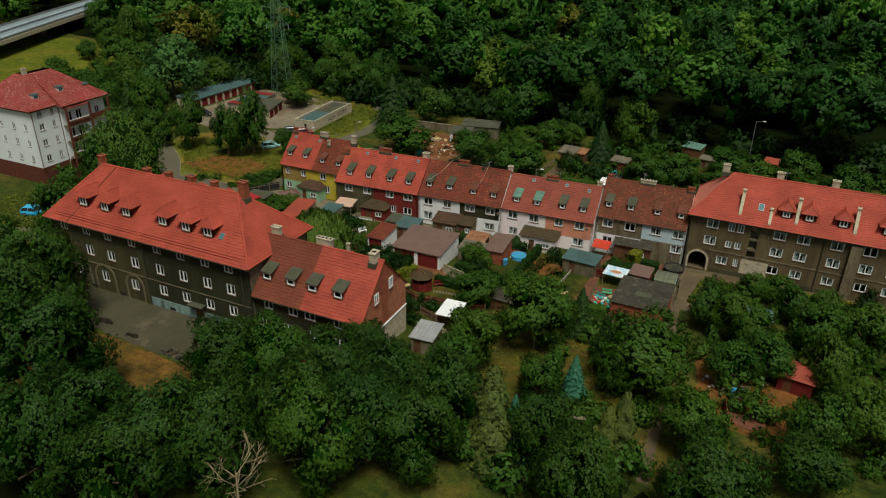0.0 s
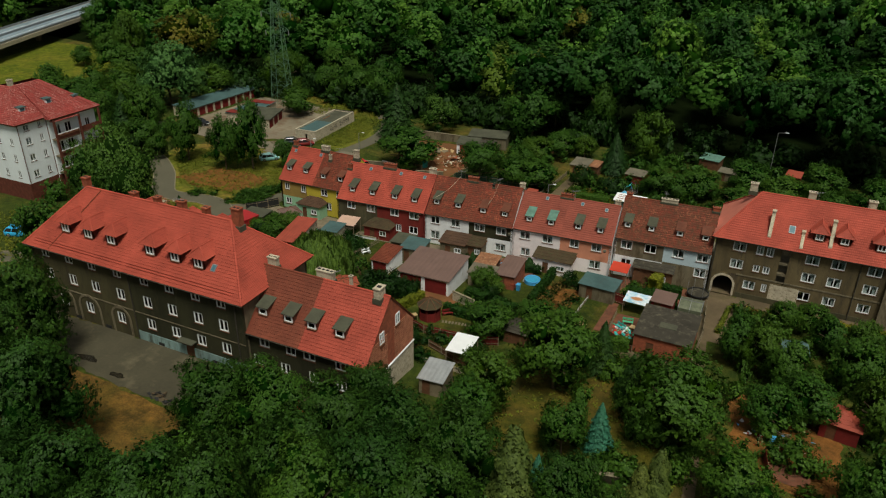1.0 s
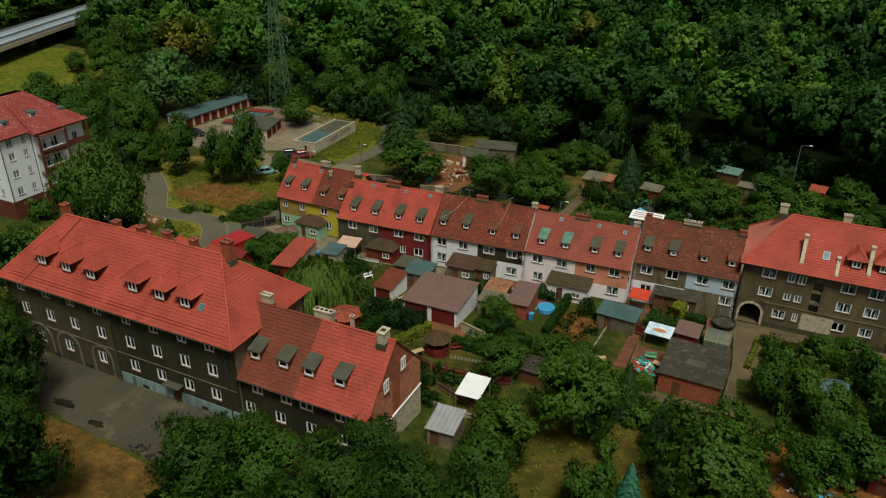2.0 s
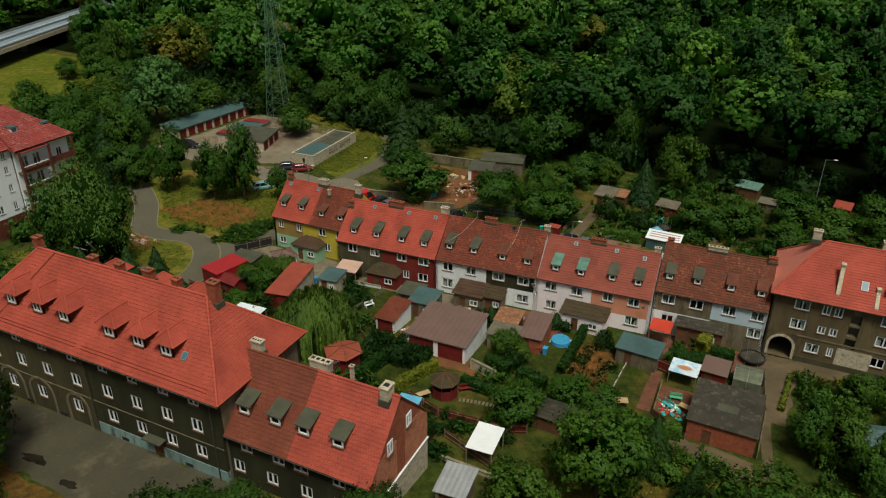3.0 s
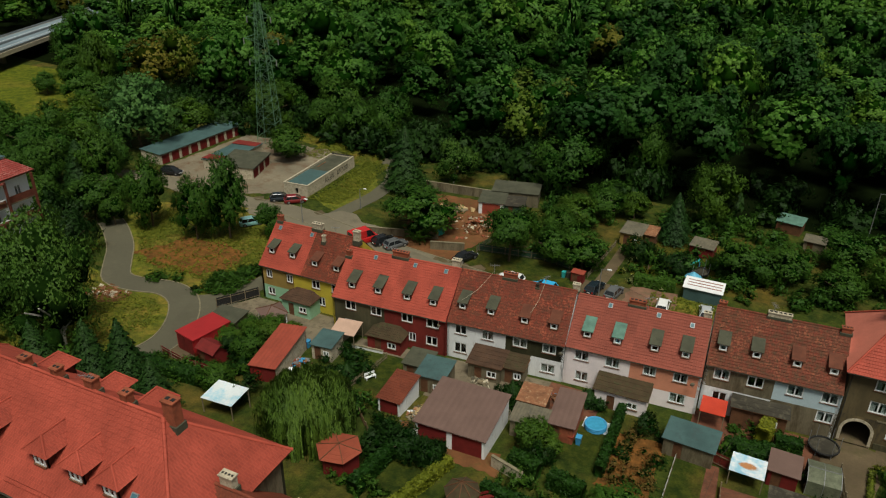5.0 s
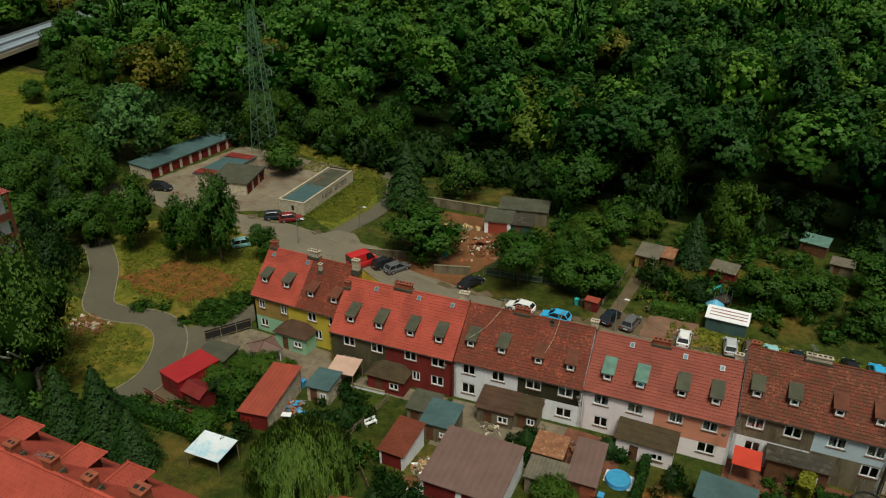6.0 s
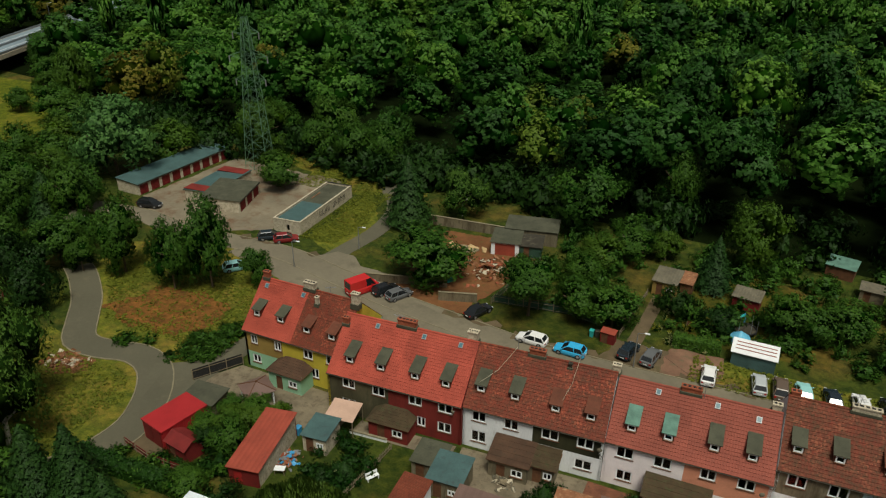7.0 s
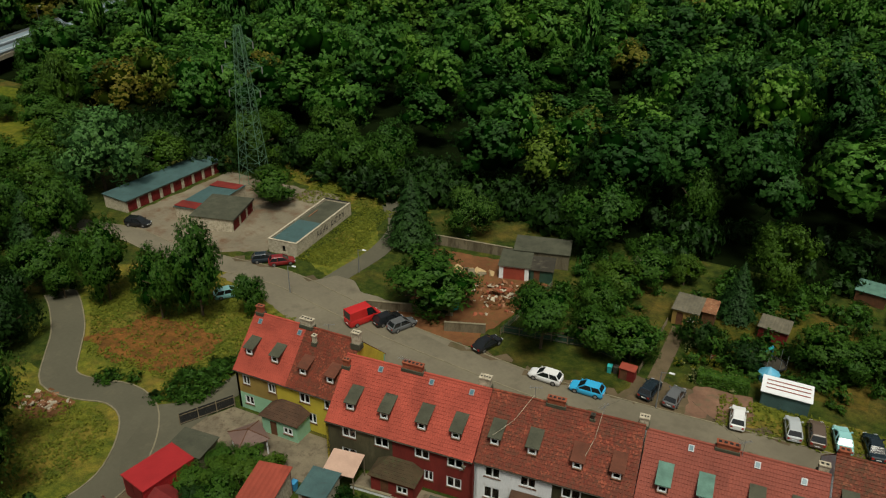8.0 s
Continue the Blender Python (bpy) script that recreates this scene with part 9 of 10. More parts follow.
def run_fence(pts, h, label, material="wood_brown", board=0.14, gap=0.02, name="fence", group="garden fences", posts="wood_grey"):
    """A board fence: posts and boards one by one along a line on the ground."""
    fe = thing(name, pose(0, 0, 0), label, "fence", group)
    for (ax, ay), (bx, by) in zip(pts, pts[1:]):
        L = math.hypot(bx - ax, by - ay)
        ang = math.degrees(math.atan2(by - ay, bx - ax))
        n = max(1, round(L / 2.2))
        for i in range(n + 1):
            t = i / n
            x, y = ax + (bx - ax) * t, ay + (by - ay) * t
            p = part("post", boxes((-0.05, 0.05, -0.05, 0.05, -0.4, h + 0.06)), posts, fe)
            p.matrix_local = pose(x, y, gz(y), 0, 0, ang)
        for i in range(n):
            t0, t1 = i / n, (i + 1) / n
            x0, y0, x1, y1 = ax + (bx - ax) * t0, ay + (by - ay) * t0, ax + (bx - ax) * t1, ay + (by - ay) * t1
            d = L / n
            k = max(1, int(d / (board + gap)))
            for j in range(k):
                t = t0 + (t1 - t0) * j / k
                x, y = ax + (bx - ax) * t, ay + (by - ay) * t
                p = part("board", slat_mesh(d / k - gap, h, material), None, fe)
                p.matrix_local = pose(x, y, gz(y), 0, 0, ang)
            for zz in (0.25, h - 0.25):
                bm = bmesh.new()
                beam(bm, (x0, y0, gz(y0) + zz), (x1, y1, gz(y1) + zz), 0.05)
                part("rail", bm, posts, fe)
    return fe


def run_wall(pts, h, label, material="render_grey", t=0.25, name="garden_wall", group="garden walls"):
    wa = thing(name, pose(0, 0, 0), label, "wall", group)
    for (ax, ay), (bx, by) in zip(pts, pts[1:]):
        L, ang = math.hypot(bx - ax, by - ay), math.degrees(math.atan2(by - ay, bx - ax))
        n = max(1, round(L / 2.5))
        for i in range(n):
            x, y = ax + (bx - ax) * i / n, ay + (by - ay) * i / n
            y2 = ay + (by - ay) * (i + 1) / n
            z = max(gz(y), gz(y2))
            p = part("panel", boxes((0.01, L / n - 0.01, -t / 2, t / 2, -0.8, h)), material, wa)
            p.matrix_local = pose(x, y, z, 0, 0, ang)
            q = part("coping", boxes((0, L / n, -t / 2 - 0.05, t / 2 + 0.05, h, h + 0.07)), "kerb", p)
    return wa


def hedge(a, b, w, h, label, material="leaf_hedge", group="hedges", seed=3):
    """A clipped hedge: sprays over a dense core, slightly uneven."""
    rng = np.random.default_rng(seed + int(abs(a[0] * 10)))
    L = math.hypot(b[0] - a[0], b[1] - a[1])
    n = int((2 * h + w) * L * 75)
    u = rng.uniform(0, L, n)
    side = rng.choice(3, n, p=np.array([h, w, h]) / (2 * h + w))
    v = rng.uniform(0, 1, n)
    wob = 0.1 * np.sin(u * 1.9) + 0.06 * np.sin(u * 4.7 + 1)
    yy = np.where(side == 0, -w / 2, np.where(side == 2, w / 2, (v - 0.5) * w))
    zz = np.where(side == 1, h + wob, v * h)
    N = np.stack([np.zeros(n), np.where(side == 0, -1.0, np.where(side == 2, 1.0, 0.0)), np.where(side == 1, 1.0, 0.15)], 1) + rng.normal(0, 0.4, (n, 3))
    N /= np.linalg.norm(N, axis=1, keepdims=True)
    P = np.stack([u, yy + rng.normal(0, 0.06, n), zz + rng.normal(0, 0.06, n)], 1)
    V, F = cards(P, N, 0.2, 1.2, rng)
    k = max(2, int(L / 0.8))
    core = []
    for i in range(k + 1):
        x = L * i / k
        core += [(x, -w * 0.42, -0.3), (x, w * 0.42, -0.3), (x, w * 0.4, h * 0.94), (x, -w * 0.4, h * 0.94)]
    cf = [[4 * i + j, 4 * i + 4 + j, 4 * i + 4 + (j + 1) % 4, 4 * i + (j + 1) % 4] for i in range(k) for j in range(4)] + [[3, 2, 1, 0], [4 * k, 4 * k + 1, 4 * k + 2, 4 * k + 3]]
    ang = math.atan2(b[1] - a[1], b[0] - a[0])
    V2 = np.vstack([V, np.array(core)])
    drop = np.interp(a[1] + V2[:, 0] * math.sin(ang), [q[0] for q in KNOTS], [q[1] for q in KNOTS]) - gz(a[1])
    V2[:, 2] += drop
    me = quad_mesh("hedge", V2, np.vstack([F, np.array(cf) + len(V)]))
    me.materials.append(M[material])
    ob = part("hedge", me, None)
    ob.matrix_world = pose(a[0], a[1], gz(a[1]), 0, 0, math.degrees(ang))
    return tagged(ob, label, "hedge", group)


hedge((-42.8, 72.3), (-40.9, 82.0), 0.9, 1.3, "clipped yellow-lime hedge beside a lawn", "leaf_lime")
hedge((-36.6, 80.0), (-30.6, 79.5), 1.0, 1.2, "fresh green clipped hedge behind the pavilion")
hedge((-35.6, 85.0), (-32.4, 84.4), 1.3, 1.9, "tall clipped dark green hedge")
hedge((-31.2, 84.0), (-27.6, 83.3), 1.3, 1.9, "tall clipped dark green hedge")
hedge((-27.2, 87.5), (-27.5, 99.5), 0.8, 1.5, "long clipped green hedge beside the pool lawn")
hedge((-48.6, 81.0), (-41.6, 82.0), 1.8, 2.0, "dense dark hedge round the lawn")
hedge((-47.0, 73.5), (-46.8, 80.6), 1.2, 1.6, "dark green hedge round the lawn")
hedge((-16.4, 98.6), (-11.6, 99.6), 1.1, 1.3, "dark green hedge behind the patio")
hedge((-13.0, 100.2), (-12.4, 103.0), 1.3, 2.6, "tall loose light green shrubs beside the back yard", "leaf_lime")
hedge((-11.6, 101.0), (-8.9, 101.4), 1.2, 1.6, "dark green shrubs beside the trampoline")
hedge((4.0, 102.4), (19.0, 102.6), 0.9, 0.9, "low hedge with yellow flowers below the wall", "flower")
hedge((-84.0, 80.8), (-70.5, 81.6), 1.6, 1.5, "loose green hedge along the gardens")
hedge((-33.0, 131.6), (-27.0, 131.8), 1.6, 1.5, "bushy hedge with pale flowers", "leaf")
hedge((-27.0, 79.0), (-12.4, 82.0), 1.2, 1.5, "overgrown hedge between two gardens", "leaf")
hedge((-15.2, 97.2), (-9.0, 98.2), 1.2, 1.7, "dark green hedge behind the tarpaulin")
hedge((-3.0, 93.0), (-2.2, 101.5), 0.5, 0.45, "low grassy border with yellow flowers", "grass_tuft")
run_fence([(-19.8, 96.2), (-15.6, 94.9)], 1.6, "dark red board fence across a garden", "metal_dark_red")
run_fence([(-20.9, 85.6), (-20.7, 94.4)], 0.6, "low white garden fence beside the lawn", "paint_white", 0.1, 0.16)
run_fence([(-40.3, 74.2), (-36, 72.6), (-29.4, 73.2), (-26.8, 74.6)], 1.2, "dark red fence round the pavilion garden", "metal_dark_red")
run_fence([(-84.0, 97.2), (-81.0, 102.8)], 1.6, "black board fence beside the yellow house", "soot", 0.2, 0.01)
run_fence([(-81.6, 84.6), (-77.6, 83.8), (-73.2, 83.9)], 1.0, "low dark red fence below the container", "metal_dark_red")
run_fence([(-12.0, 82.0), (-15.8, 85.0), (-16.0, 91.6)], 0.9, "weathered brown garden fence", "wood_brown")
run_fence([(-4.9, 82.4), (-4.6, 91.0), (-5.2, 100)], 1.2, "brown mesh fence along the earth track", "wood_grey", 0.05, 0.12)
run_fence([(-57.2, 85.8), (-56.6, 97.0)], 0.9, "thin wooden fence between gardens", "wood_grey", 0.06, 0.2)
run_fence([(-49.4, 81.4), (-53.2, 85.0)], 1.0, "thin dark fence behind the willow", "wood_brown", 0.06, 0.2)
run_fence([(-33.8, 69.6), (-25.6, 66.2)], 1.1, "brown board fence behind the white canopy", "wood_brown")
run_fence([(-58.6, 130.6), (-56.2, 146.0)], 1.1, "green mesh fence beside the building plot", "pylon_green", 0.05, 0.12)
run_fence([(-58.4, 131.2), (-47.6, 132.6), (-43.2, 131.6)], 1.3, "dark green board fence behind the grass strip", "green_boards", 0.2, 0.01)
run_fence([(-39.8, 130), (-38.6, 143.0)], 1.0, "grey mesh fence along the allotment path", "wood_grey", 0.05, 0.14)
run_fence([(-32.0, 137.0), (-26.6, 137.4)], 0.7, "low red allotment fence", "metal_dark_red")
run_fence([(4.6, 61.4), (4.0, 66.6)], 1.3, "dark red board screen in the allotment", "metal_dark_red")
run_wall([(-37.2, 84.0), (-33.6, 83.0)], 1.3, "pale rendered garden wall with a green gate", "chimney_pale")
run_wall([(-80.0, 151.6), (-65.0, 152.6)], 1.7, "grey concrete wall behind the building plot")
run_wall([(-66.0, 128.3), (-60.6, 130.1)], 1.4, "grey concrete panel wall")
run_wall([(-78.6, 128.8), (-66.4, 132.2)], 1.3, "grey concrete wall behind the parked cars")
run_wall([(-62.0, 97.4), (-57.6, 97.8)], 0.4, "low white kerb wall in a back yard", "paint_white", 0.2)
run_wall([(-13.5, 54.2), (-3.8, 56.6)], 0.9, "low rough garden wall under the trees", "render_dark", 0.4)
run_wall([(-33.0, 66.2), (-25.5, 65.8)], 0.5, "low wall under the gable house garden", "chimney_pale", 0.2)


# ---- garden things ----
def pool(x, y, r):
    po = thing("paddling_pool", pose(x, y, gz(y)), "round blue inflatable paddling pool on a sheet", "paddling pool")
    part("ground_sheet", boxes((-r * 1.25, r * 1.25, -r * 1.25, r * 1.25, 0.02, 0.05)), "tarp_white", po)
    bm = bmesh.new()
    prism(bm, ring(0, 0, 0.05, r, 24), ring(0, 0, 0.62, r * 0.96, 24))
    part("tub", bm, "plastic_blue", po)
    for z in (0.2, 0.42, 0.62):
        bm, rows = bmesh.new(), []
        for i in range(24):
            a = 2 * math.pi * i / 24
            rows.append([bm.verts.new(((r + 0.1 * math.cos(b)) * math.cos(a), (r + 0.1 * math.cos(b)) * math.sin(a), z + 0.1 * math.sin(b))) for b in np.linspace(0, 6.2832, 8, endpoint=False)])
        for i in range(24):
            for k in range(8):
                bm.faces.new((rows[i][k], rows[(i + 1) % 24][k], rows[(i + 1) % 24][(k + 1) % 8], rows[i][(k + 1) % 8]))
        part("tube", bm, "plastic_blue", po)
    bm = bmesh.new()
    prism(bm, ring(0, 0, 0.625, r * 0.9, 24), ring(0, 0, 0.64, r * 0.9, 24))
    part("water", bm, "water", po)


pool(-29.5, 95.5, 1.15)


def trampoline(x, y, r, label="round black trampoline with net"):
    tr = thing("trampoline", pose(x, y, gz(y)), label, "trampoline")
    bm = bmesh.new()
    prism(bm, ring(0, 0, 0.66, r * 0.92, 24), ring(0, 0, 0.69, r * 0.92, 24))
    part("mat", bm, "felt_dark", tr)
    bm = bmesh.new()
    for i in range(24):
        a, b = ring(0, 0, 0.72, r, 24)[i], ring(0, 0, 0.72, r, 24)[(i + 1) % 24]
        beam(bm, a, b, 0.16)
    part("rim", bm, "soot", tr)
    for i in range(6):
        p = ring(0, 0, 0, r, 6)[i]
        bm = bmesh.new()
        beam(bm, (p[0], p[1], -0.3), (p[0], p[1], 2.3), 0.05)
        part("pole", bm, "steel", tr)


trampoline(-6.8, 103.0, 1.5)
trampoline(-24.6, 138.4, 1.5, "large dark blue garden trampoline")


def parasol_tent(x, y, r, label, material):
    pt = thing("garden_tent", pose(x, y, gz(y)), label, "tent")
    bm = bmesh.new()
    prism(bm, ring(0, 0, 1.0, r, 10), ring(0, 0, 1.9, 0.05, 10))
    part("cover", bm, material, pt)
    bm = bmesh.new()
    prism(bm, ring(0, 0, -0.2, r * 0.93, 10), ring(0, 0, 1.0, r * 0.97, 10))
    part("side", bm, material, pt)


parasol_tent(-25.0, 135.6, 1.3, "dark blue round garden tent", "tarp_blue")
parasol_tent(-67.8, 134.5, 1.5, "teal tarpaulin heap under a tree", "plastic_teal")


def playset(x, y):
    ps = thing("slide", pose(x, y, gz(y), 0, 0, 20), "turquoise plastic garden slide", "slide")
    bm = bmesh.new()
    prism(bm, [(-0.9, -0.25, 0.1), (0.7, -0.25, 1.1), (0.7, 0.25, 1.1), (-0.9, 0.25, 0.1)], [(-0.9, -0.25, 0.18), (0.7, -0.25, 1.18), (0.7, 0.25, 1.18), (-0.9, 0.25, 0.18)])
    part("chute", bm, "plastic_teal", ps)
    part("ladder", boxes((0.7, 0.8, -0.25, 0.25, -0.1, 1.3)), "plastic_blue", ps)


playset(-25.6, 141.2)


def bench(x, y, yaw, label, material="wood_brown", cover="wood_brown"):
    b = thing("bench", pose(x, y, gz(y), 0, 0, yaw), label, "bench", "garden benches")
    for k in range(3):
        part("slat", boxes((-0.7, 0.7, -0.2 + k * 0.14, -0.08 + k * 0.14, 0.42, 0.46)), cover, b)
    for k in range(2):
        part("back_slat", boxes((-0.7, 0.7, 0.24, 0.28, 0.6 + k * 0.16, 0.72 + k * 0.16)), cover, b)
    for s in (-0.6, 0.6):
        part("leg", boxes((s - 0.04, s + 0.04, -0.2, -0.12, -0.1, 0.42)), material, b)
        part("leg", boxes((s - 0.04, s + 0.04, 0.2, 0.28, -0.1, 0.92)), material, b)


bench(-14.0, 89.4, 10, "bright green garden bench", "plastic_green", "plastic_green")
bench(-14.6, 87.4, -30, "turquoise plastic garden bench", "plastic_teal", "plastic_teal")
bench(-35.7, 79.0, 40, "red-brown garden bench by the hedge", "metal_dark_red", "metal_dark_red")
bench(-56.0, 92.0, 60, "white garden bench on grass", "paint_white", "paint_white")
bench(5.6, 70.6, 5, "weathered garden bench on paving", "wood_grey", "wood_grey")


def table(x, y, yaw, label, top, w=1.4, d=0.8):
    t = thing("garden_table", pose(x, y, gz(y), 0, 0, yaw), label, "table", "garden tables")
    part("tabletop", boxes((-w / 2, w / 2, -d / 2, d / 2, 0.7, 0.75)), top, t)
    for sx in (-1, 1):
        for sy in (-1, 1):
            part("leg", boxes((sx * (w / 2 - 0.08) - 0.03, sx * (w / 2 - 0.08) + 0.03, sy * (d / 2 - 0.08) - 0.03, sy * (d / 2 - 0.08) + 0.03, -0.1, 0.7)), "wood_grey", t)


table(-19.4, 85.2, 20, "pale board table on the grass", "wood_pale", 1.6, 1.0)
table(-12.8, 87.6, -15, "pale wooden patio table", "wood_pale", 1.2, 0.8)
table(-39.2, 74.8, 55, "pale pink table board beside the pavilion", "wood_pale", 2.2, 0.7)
table(-64.6, 88.4, 20, "white garden table in the yard", "paint_white", 1.1, 0.7)


def bin_(x, y, tone, label):
    b = thing("wheelie_bin", pose(x, y, gz(y)), label, "bin", "bins")
    bm = bmesh.new()
    prism(bm, [(-0.22, -0.26, 0.05), (0.22, -0.26, 0.05), (0.22, 0.26, 0.05), (-0.22, 0.26, 0.05)], [(-0.28, -0.34, 1.0), (0.28, -0.34, 1.0), (0.28, 0.34, 1.0), (-0.28, 0.34, 1.0)])
    part("body", bm, tone, b)
    part("lid", boxes((-0.3, 0.3, -0.37, 0.36, 1.0, 1.07)), tone, b)
    for s in (-0.2, 0.2):
        bm = bmesh.new()
        prism(bm, [(s - 0.03, 0.26 + 0.1 * math.cos(t), 0.1 + 0.1 * math.sin(t)) for t in np.linspace(0, 6.2832, 10, endpoint=False)], [(s + 0.03, 0.26 + 0.1 * math.cos(t), 0.1 + 0.1 * math.sin(t)) for t in np.linspace(0, 6.2832, 10, endpoint=False)])
        part("wheel", bm, "rubber", b)


for x, y, tone, lb in ((-43.2, 128.6, "plastic_teal", "teal wheelie bin beside the shelter"), (-42.5, 128.8, "felt_dark", "black wheelie bin beside the shelter"), (-31.2, 91.6, "sheet_red", "red wheelie bin beside the shed"), (-30.4, 91.8, "plastic_blue", "blue wheelie bin beside the shed"), (4.6, 69.2, "plastic_blue", "blue barrel bin in the allotment"), (-53.6, 98.0, "pylon_green", "dark green wheelie bin in the yard"), (-66.8, 94.6, "plastic_blue", "blue wheelie bin in the yard")):
    bin_(x, y, tone, lb)


def greenhouse(x, y, w, d, h):
    g = thing("greenhouse", pose(x, y, gz(y)), "old steel-framed glass greenhouse", "greenhouse")
    for sx in (-1, 0, 1):
        for sy in (-1, 1):
            bm = bmesh.new()
            beam(bm, (sx * w / 2, sy * d / 2, -0.3), (sx * w / 2, sy * d / 2, h), 0.06)
            beam(bm, (sx * w / 2, sy * d / 2, h), (sx * w / 2, 0, h + 0.5), 0.06)
            part("frame", bm, "steel", g)
    for sy in (-1, 1):
        part("pane", boxes((-w / 2, w / 2, sy * d / 2 - 0.005, sy * d / 2 + 0.005, 0.1, h)), "dusty_glass", g)
        bm = bmesh.new()
        prism(bm, [(-w / 2, sy * d / 2, h), (w / 2, sy * d / 2, h), (w / 2, 0, h + 0.5), (-w / 2, 0, h + 0.5)], [(-w / 2, sy * d / 2, h + 0.01), (w / 2, sy * d / 2, h + 0.01), (w / 2, 0, h + 0.51), (-w / 2, 0, h + 0.51)])
        part("roof_pane", bm, "dusty_glass", g)
    part("ridge_bar", boxes((-w / 2, w / 2, -0.04, 0.04, h + 0.48, h + 0.55)), "steel", g)
    part("base", boxes((-w / 2, w / 2, -d / 2, d / 2, -0.3, 0.08)), "render_grey", g)


greenhouse(-7.0, 96.6, 3.0, 3.4, 1.8)


def stepping_stones():
    st = thing("stepping_stones", pose(0, 0, 0), "curved row of pale stepping stones in grass", "stepping stones")
    bm = boxes((-0.13, 0.13, -0.3, 0.3, -0.03, 0.05))
    me = bpy.data.meshes.new("stone")
    bm.to_mesh(me)
    bm.free()
    me.materials.append(M["slabs"])
    for i in range(13):
        x = -35.4 + i * 0.42
        y = 76.9 + 0.9 * math.sin(i / 12 * 1.5)
        s = part("stone", me, None, st)
        s.matrix_local = pose(x, y, gz(y) + 0.03, 0, 0, 20 - i * 2)


stepping_stones()


def heap(name, x, y, w, d, n, mats, label, top=0.5, seed=1, size=0.45):
    """A heap of junk or rubble: broken boards, slabs and lumps."""
    rng = random.Random(seed)
    hp = thing(name, pose(x, y, gz(y)), label, "heap", kind="stuff")
    for k, mt in enumerate(mats):
        bm = bmesh.new()
        for i in range(n // len(mats)):
            cx, cy = rng.gauss(0, w / 4), rng.gauss(0, d / 4)
            s = size * rng.uniform(0.4, 1.4)
            zz = max(0.0, top * (1 - (2 * cx / w) ** 2 - (2 * cy / d) ** 2)) * rng.random() + gz(y + cy) - gz(y)
            m = pose(cx, cy, zz, rng.uniform(-35, 35), rng.uniform(-35, 35), rng.uniform(0, 360)) @ Matrix.Diagonal((s, s * rng.uniform(0.3, 1), s * rng.uniform(0.1, 0.4), 1))
            v = box(bm, -0.5, 0.5, -0.5, 0.5, -0.5, 0.5)
            for q in v:
                q.co = m @ (q.co + Vector((rng.uniform(-0.12, 0.12), rng.uniform(-0.12, 0.12), rng.uniform(-0.12, 0.12))))
        part("lumps", bm, mt, hp)
    return hp


heap("junk_heap", -47.4, 88.6, 2.6, 4.6, 120, ("paint_white", "wood_grey", "rust", "wood_pale", "asbestos"), "heap of white and wooden junk between sheds", 0.8, 2)
heap("junk_heap", -46.8, 84.6, 2.6, 2.2, 50, ("paint_white", "steel", "rust"), "scrap and white junk before the garage", 0.5, 3)
heap("rubble_heap", -62.5, 140.5, 9, 9, 160, ("soil", "rust", "chimney_pale", "brick_red"), "heap of earth, bricks and rubble on the plot", 1.0, 4, 0.7)
heap("board_pile", -69.5, 145.5, 5, 2.4, 8, ("wood_pale", "wood_grey"), "pale boards lying on the building plot", 0.3, 5, 1.6)
heap("junk_heap", -65.2, 90.4, 2.2, 3.0, 90, ("brick_red", "steel", "rust", "plastic_blue"), "heap of red scrap and bicycles beside the shed", 0.9, 6, 0.4)
heap("junk_heap", -14.0, 87.0, 3.4, 2.8, 60, ("plastic_teal", "wood_pale", "paint_white", "awning_red", "plastic_green"), "colourful garden toys and furniture on the patio", 0.5, 7)
heap("rubble_heap", -100.6, 92.8, 6, 4, 90, ("soil", "chimney_pale", "rust"), "broken rubble in the dry grass", 0.4, 8, 0.6)
heap("junk_heap", -44.2, 97.6, 3, 2.6, 50, ("wood_grey", "chimney_pale", "asbestos"), "clutter in the paved back yard", 0.4, 9)
heap("junk_heap", -35.2, 98.6, 3.4, 2.4, 60, ("rust", "wood_brown", "brick_red", "plastic_blue"), "clutter behind the weathered house", 0.5, 10)
heap("junk_heap", 4.6, 71.0, 5.5, 4.5, 60, ("paint_white", "plastic_blue", "wood_grey", "awning_red"), "flower pots and furniture on allotment paving", 0.3, 11, 0.35)
heap("junk_heap", -3.5, 127.6, 6, 3, 40, ("plastic_blue", "steel", "wood_grey"), "clutter at the end of the car row", 0.8, 12, 0.7)
heap("log_pile", -53.4, 46.6, 3, 1, 24, ("bark", "rubber"), "dark debris at the yard's edge", 0.3, 13, 0.6)


# ---- low growth that nobody could count ----
HUTS = [(-36.3, 145.6), (-33.4, 146.4), (-25.0, 146.0), (-12.5, 162.4), (-44.2, 156.4), (3.8, 158.5), (-8.5, 156.0), (-19.6, 96.1), (-24.1, 77.4), (-29.1, 68.8), (-28.9, 61.5), (-8.6, 86.1), (-66.3, 78.8), (-35.7, 91.2), (-29.5, 95.5), (6.0, 90.2), (10.9, 75.4)]

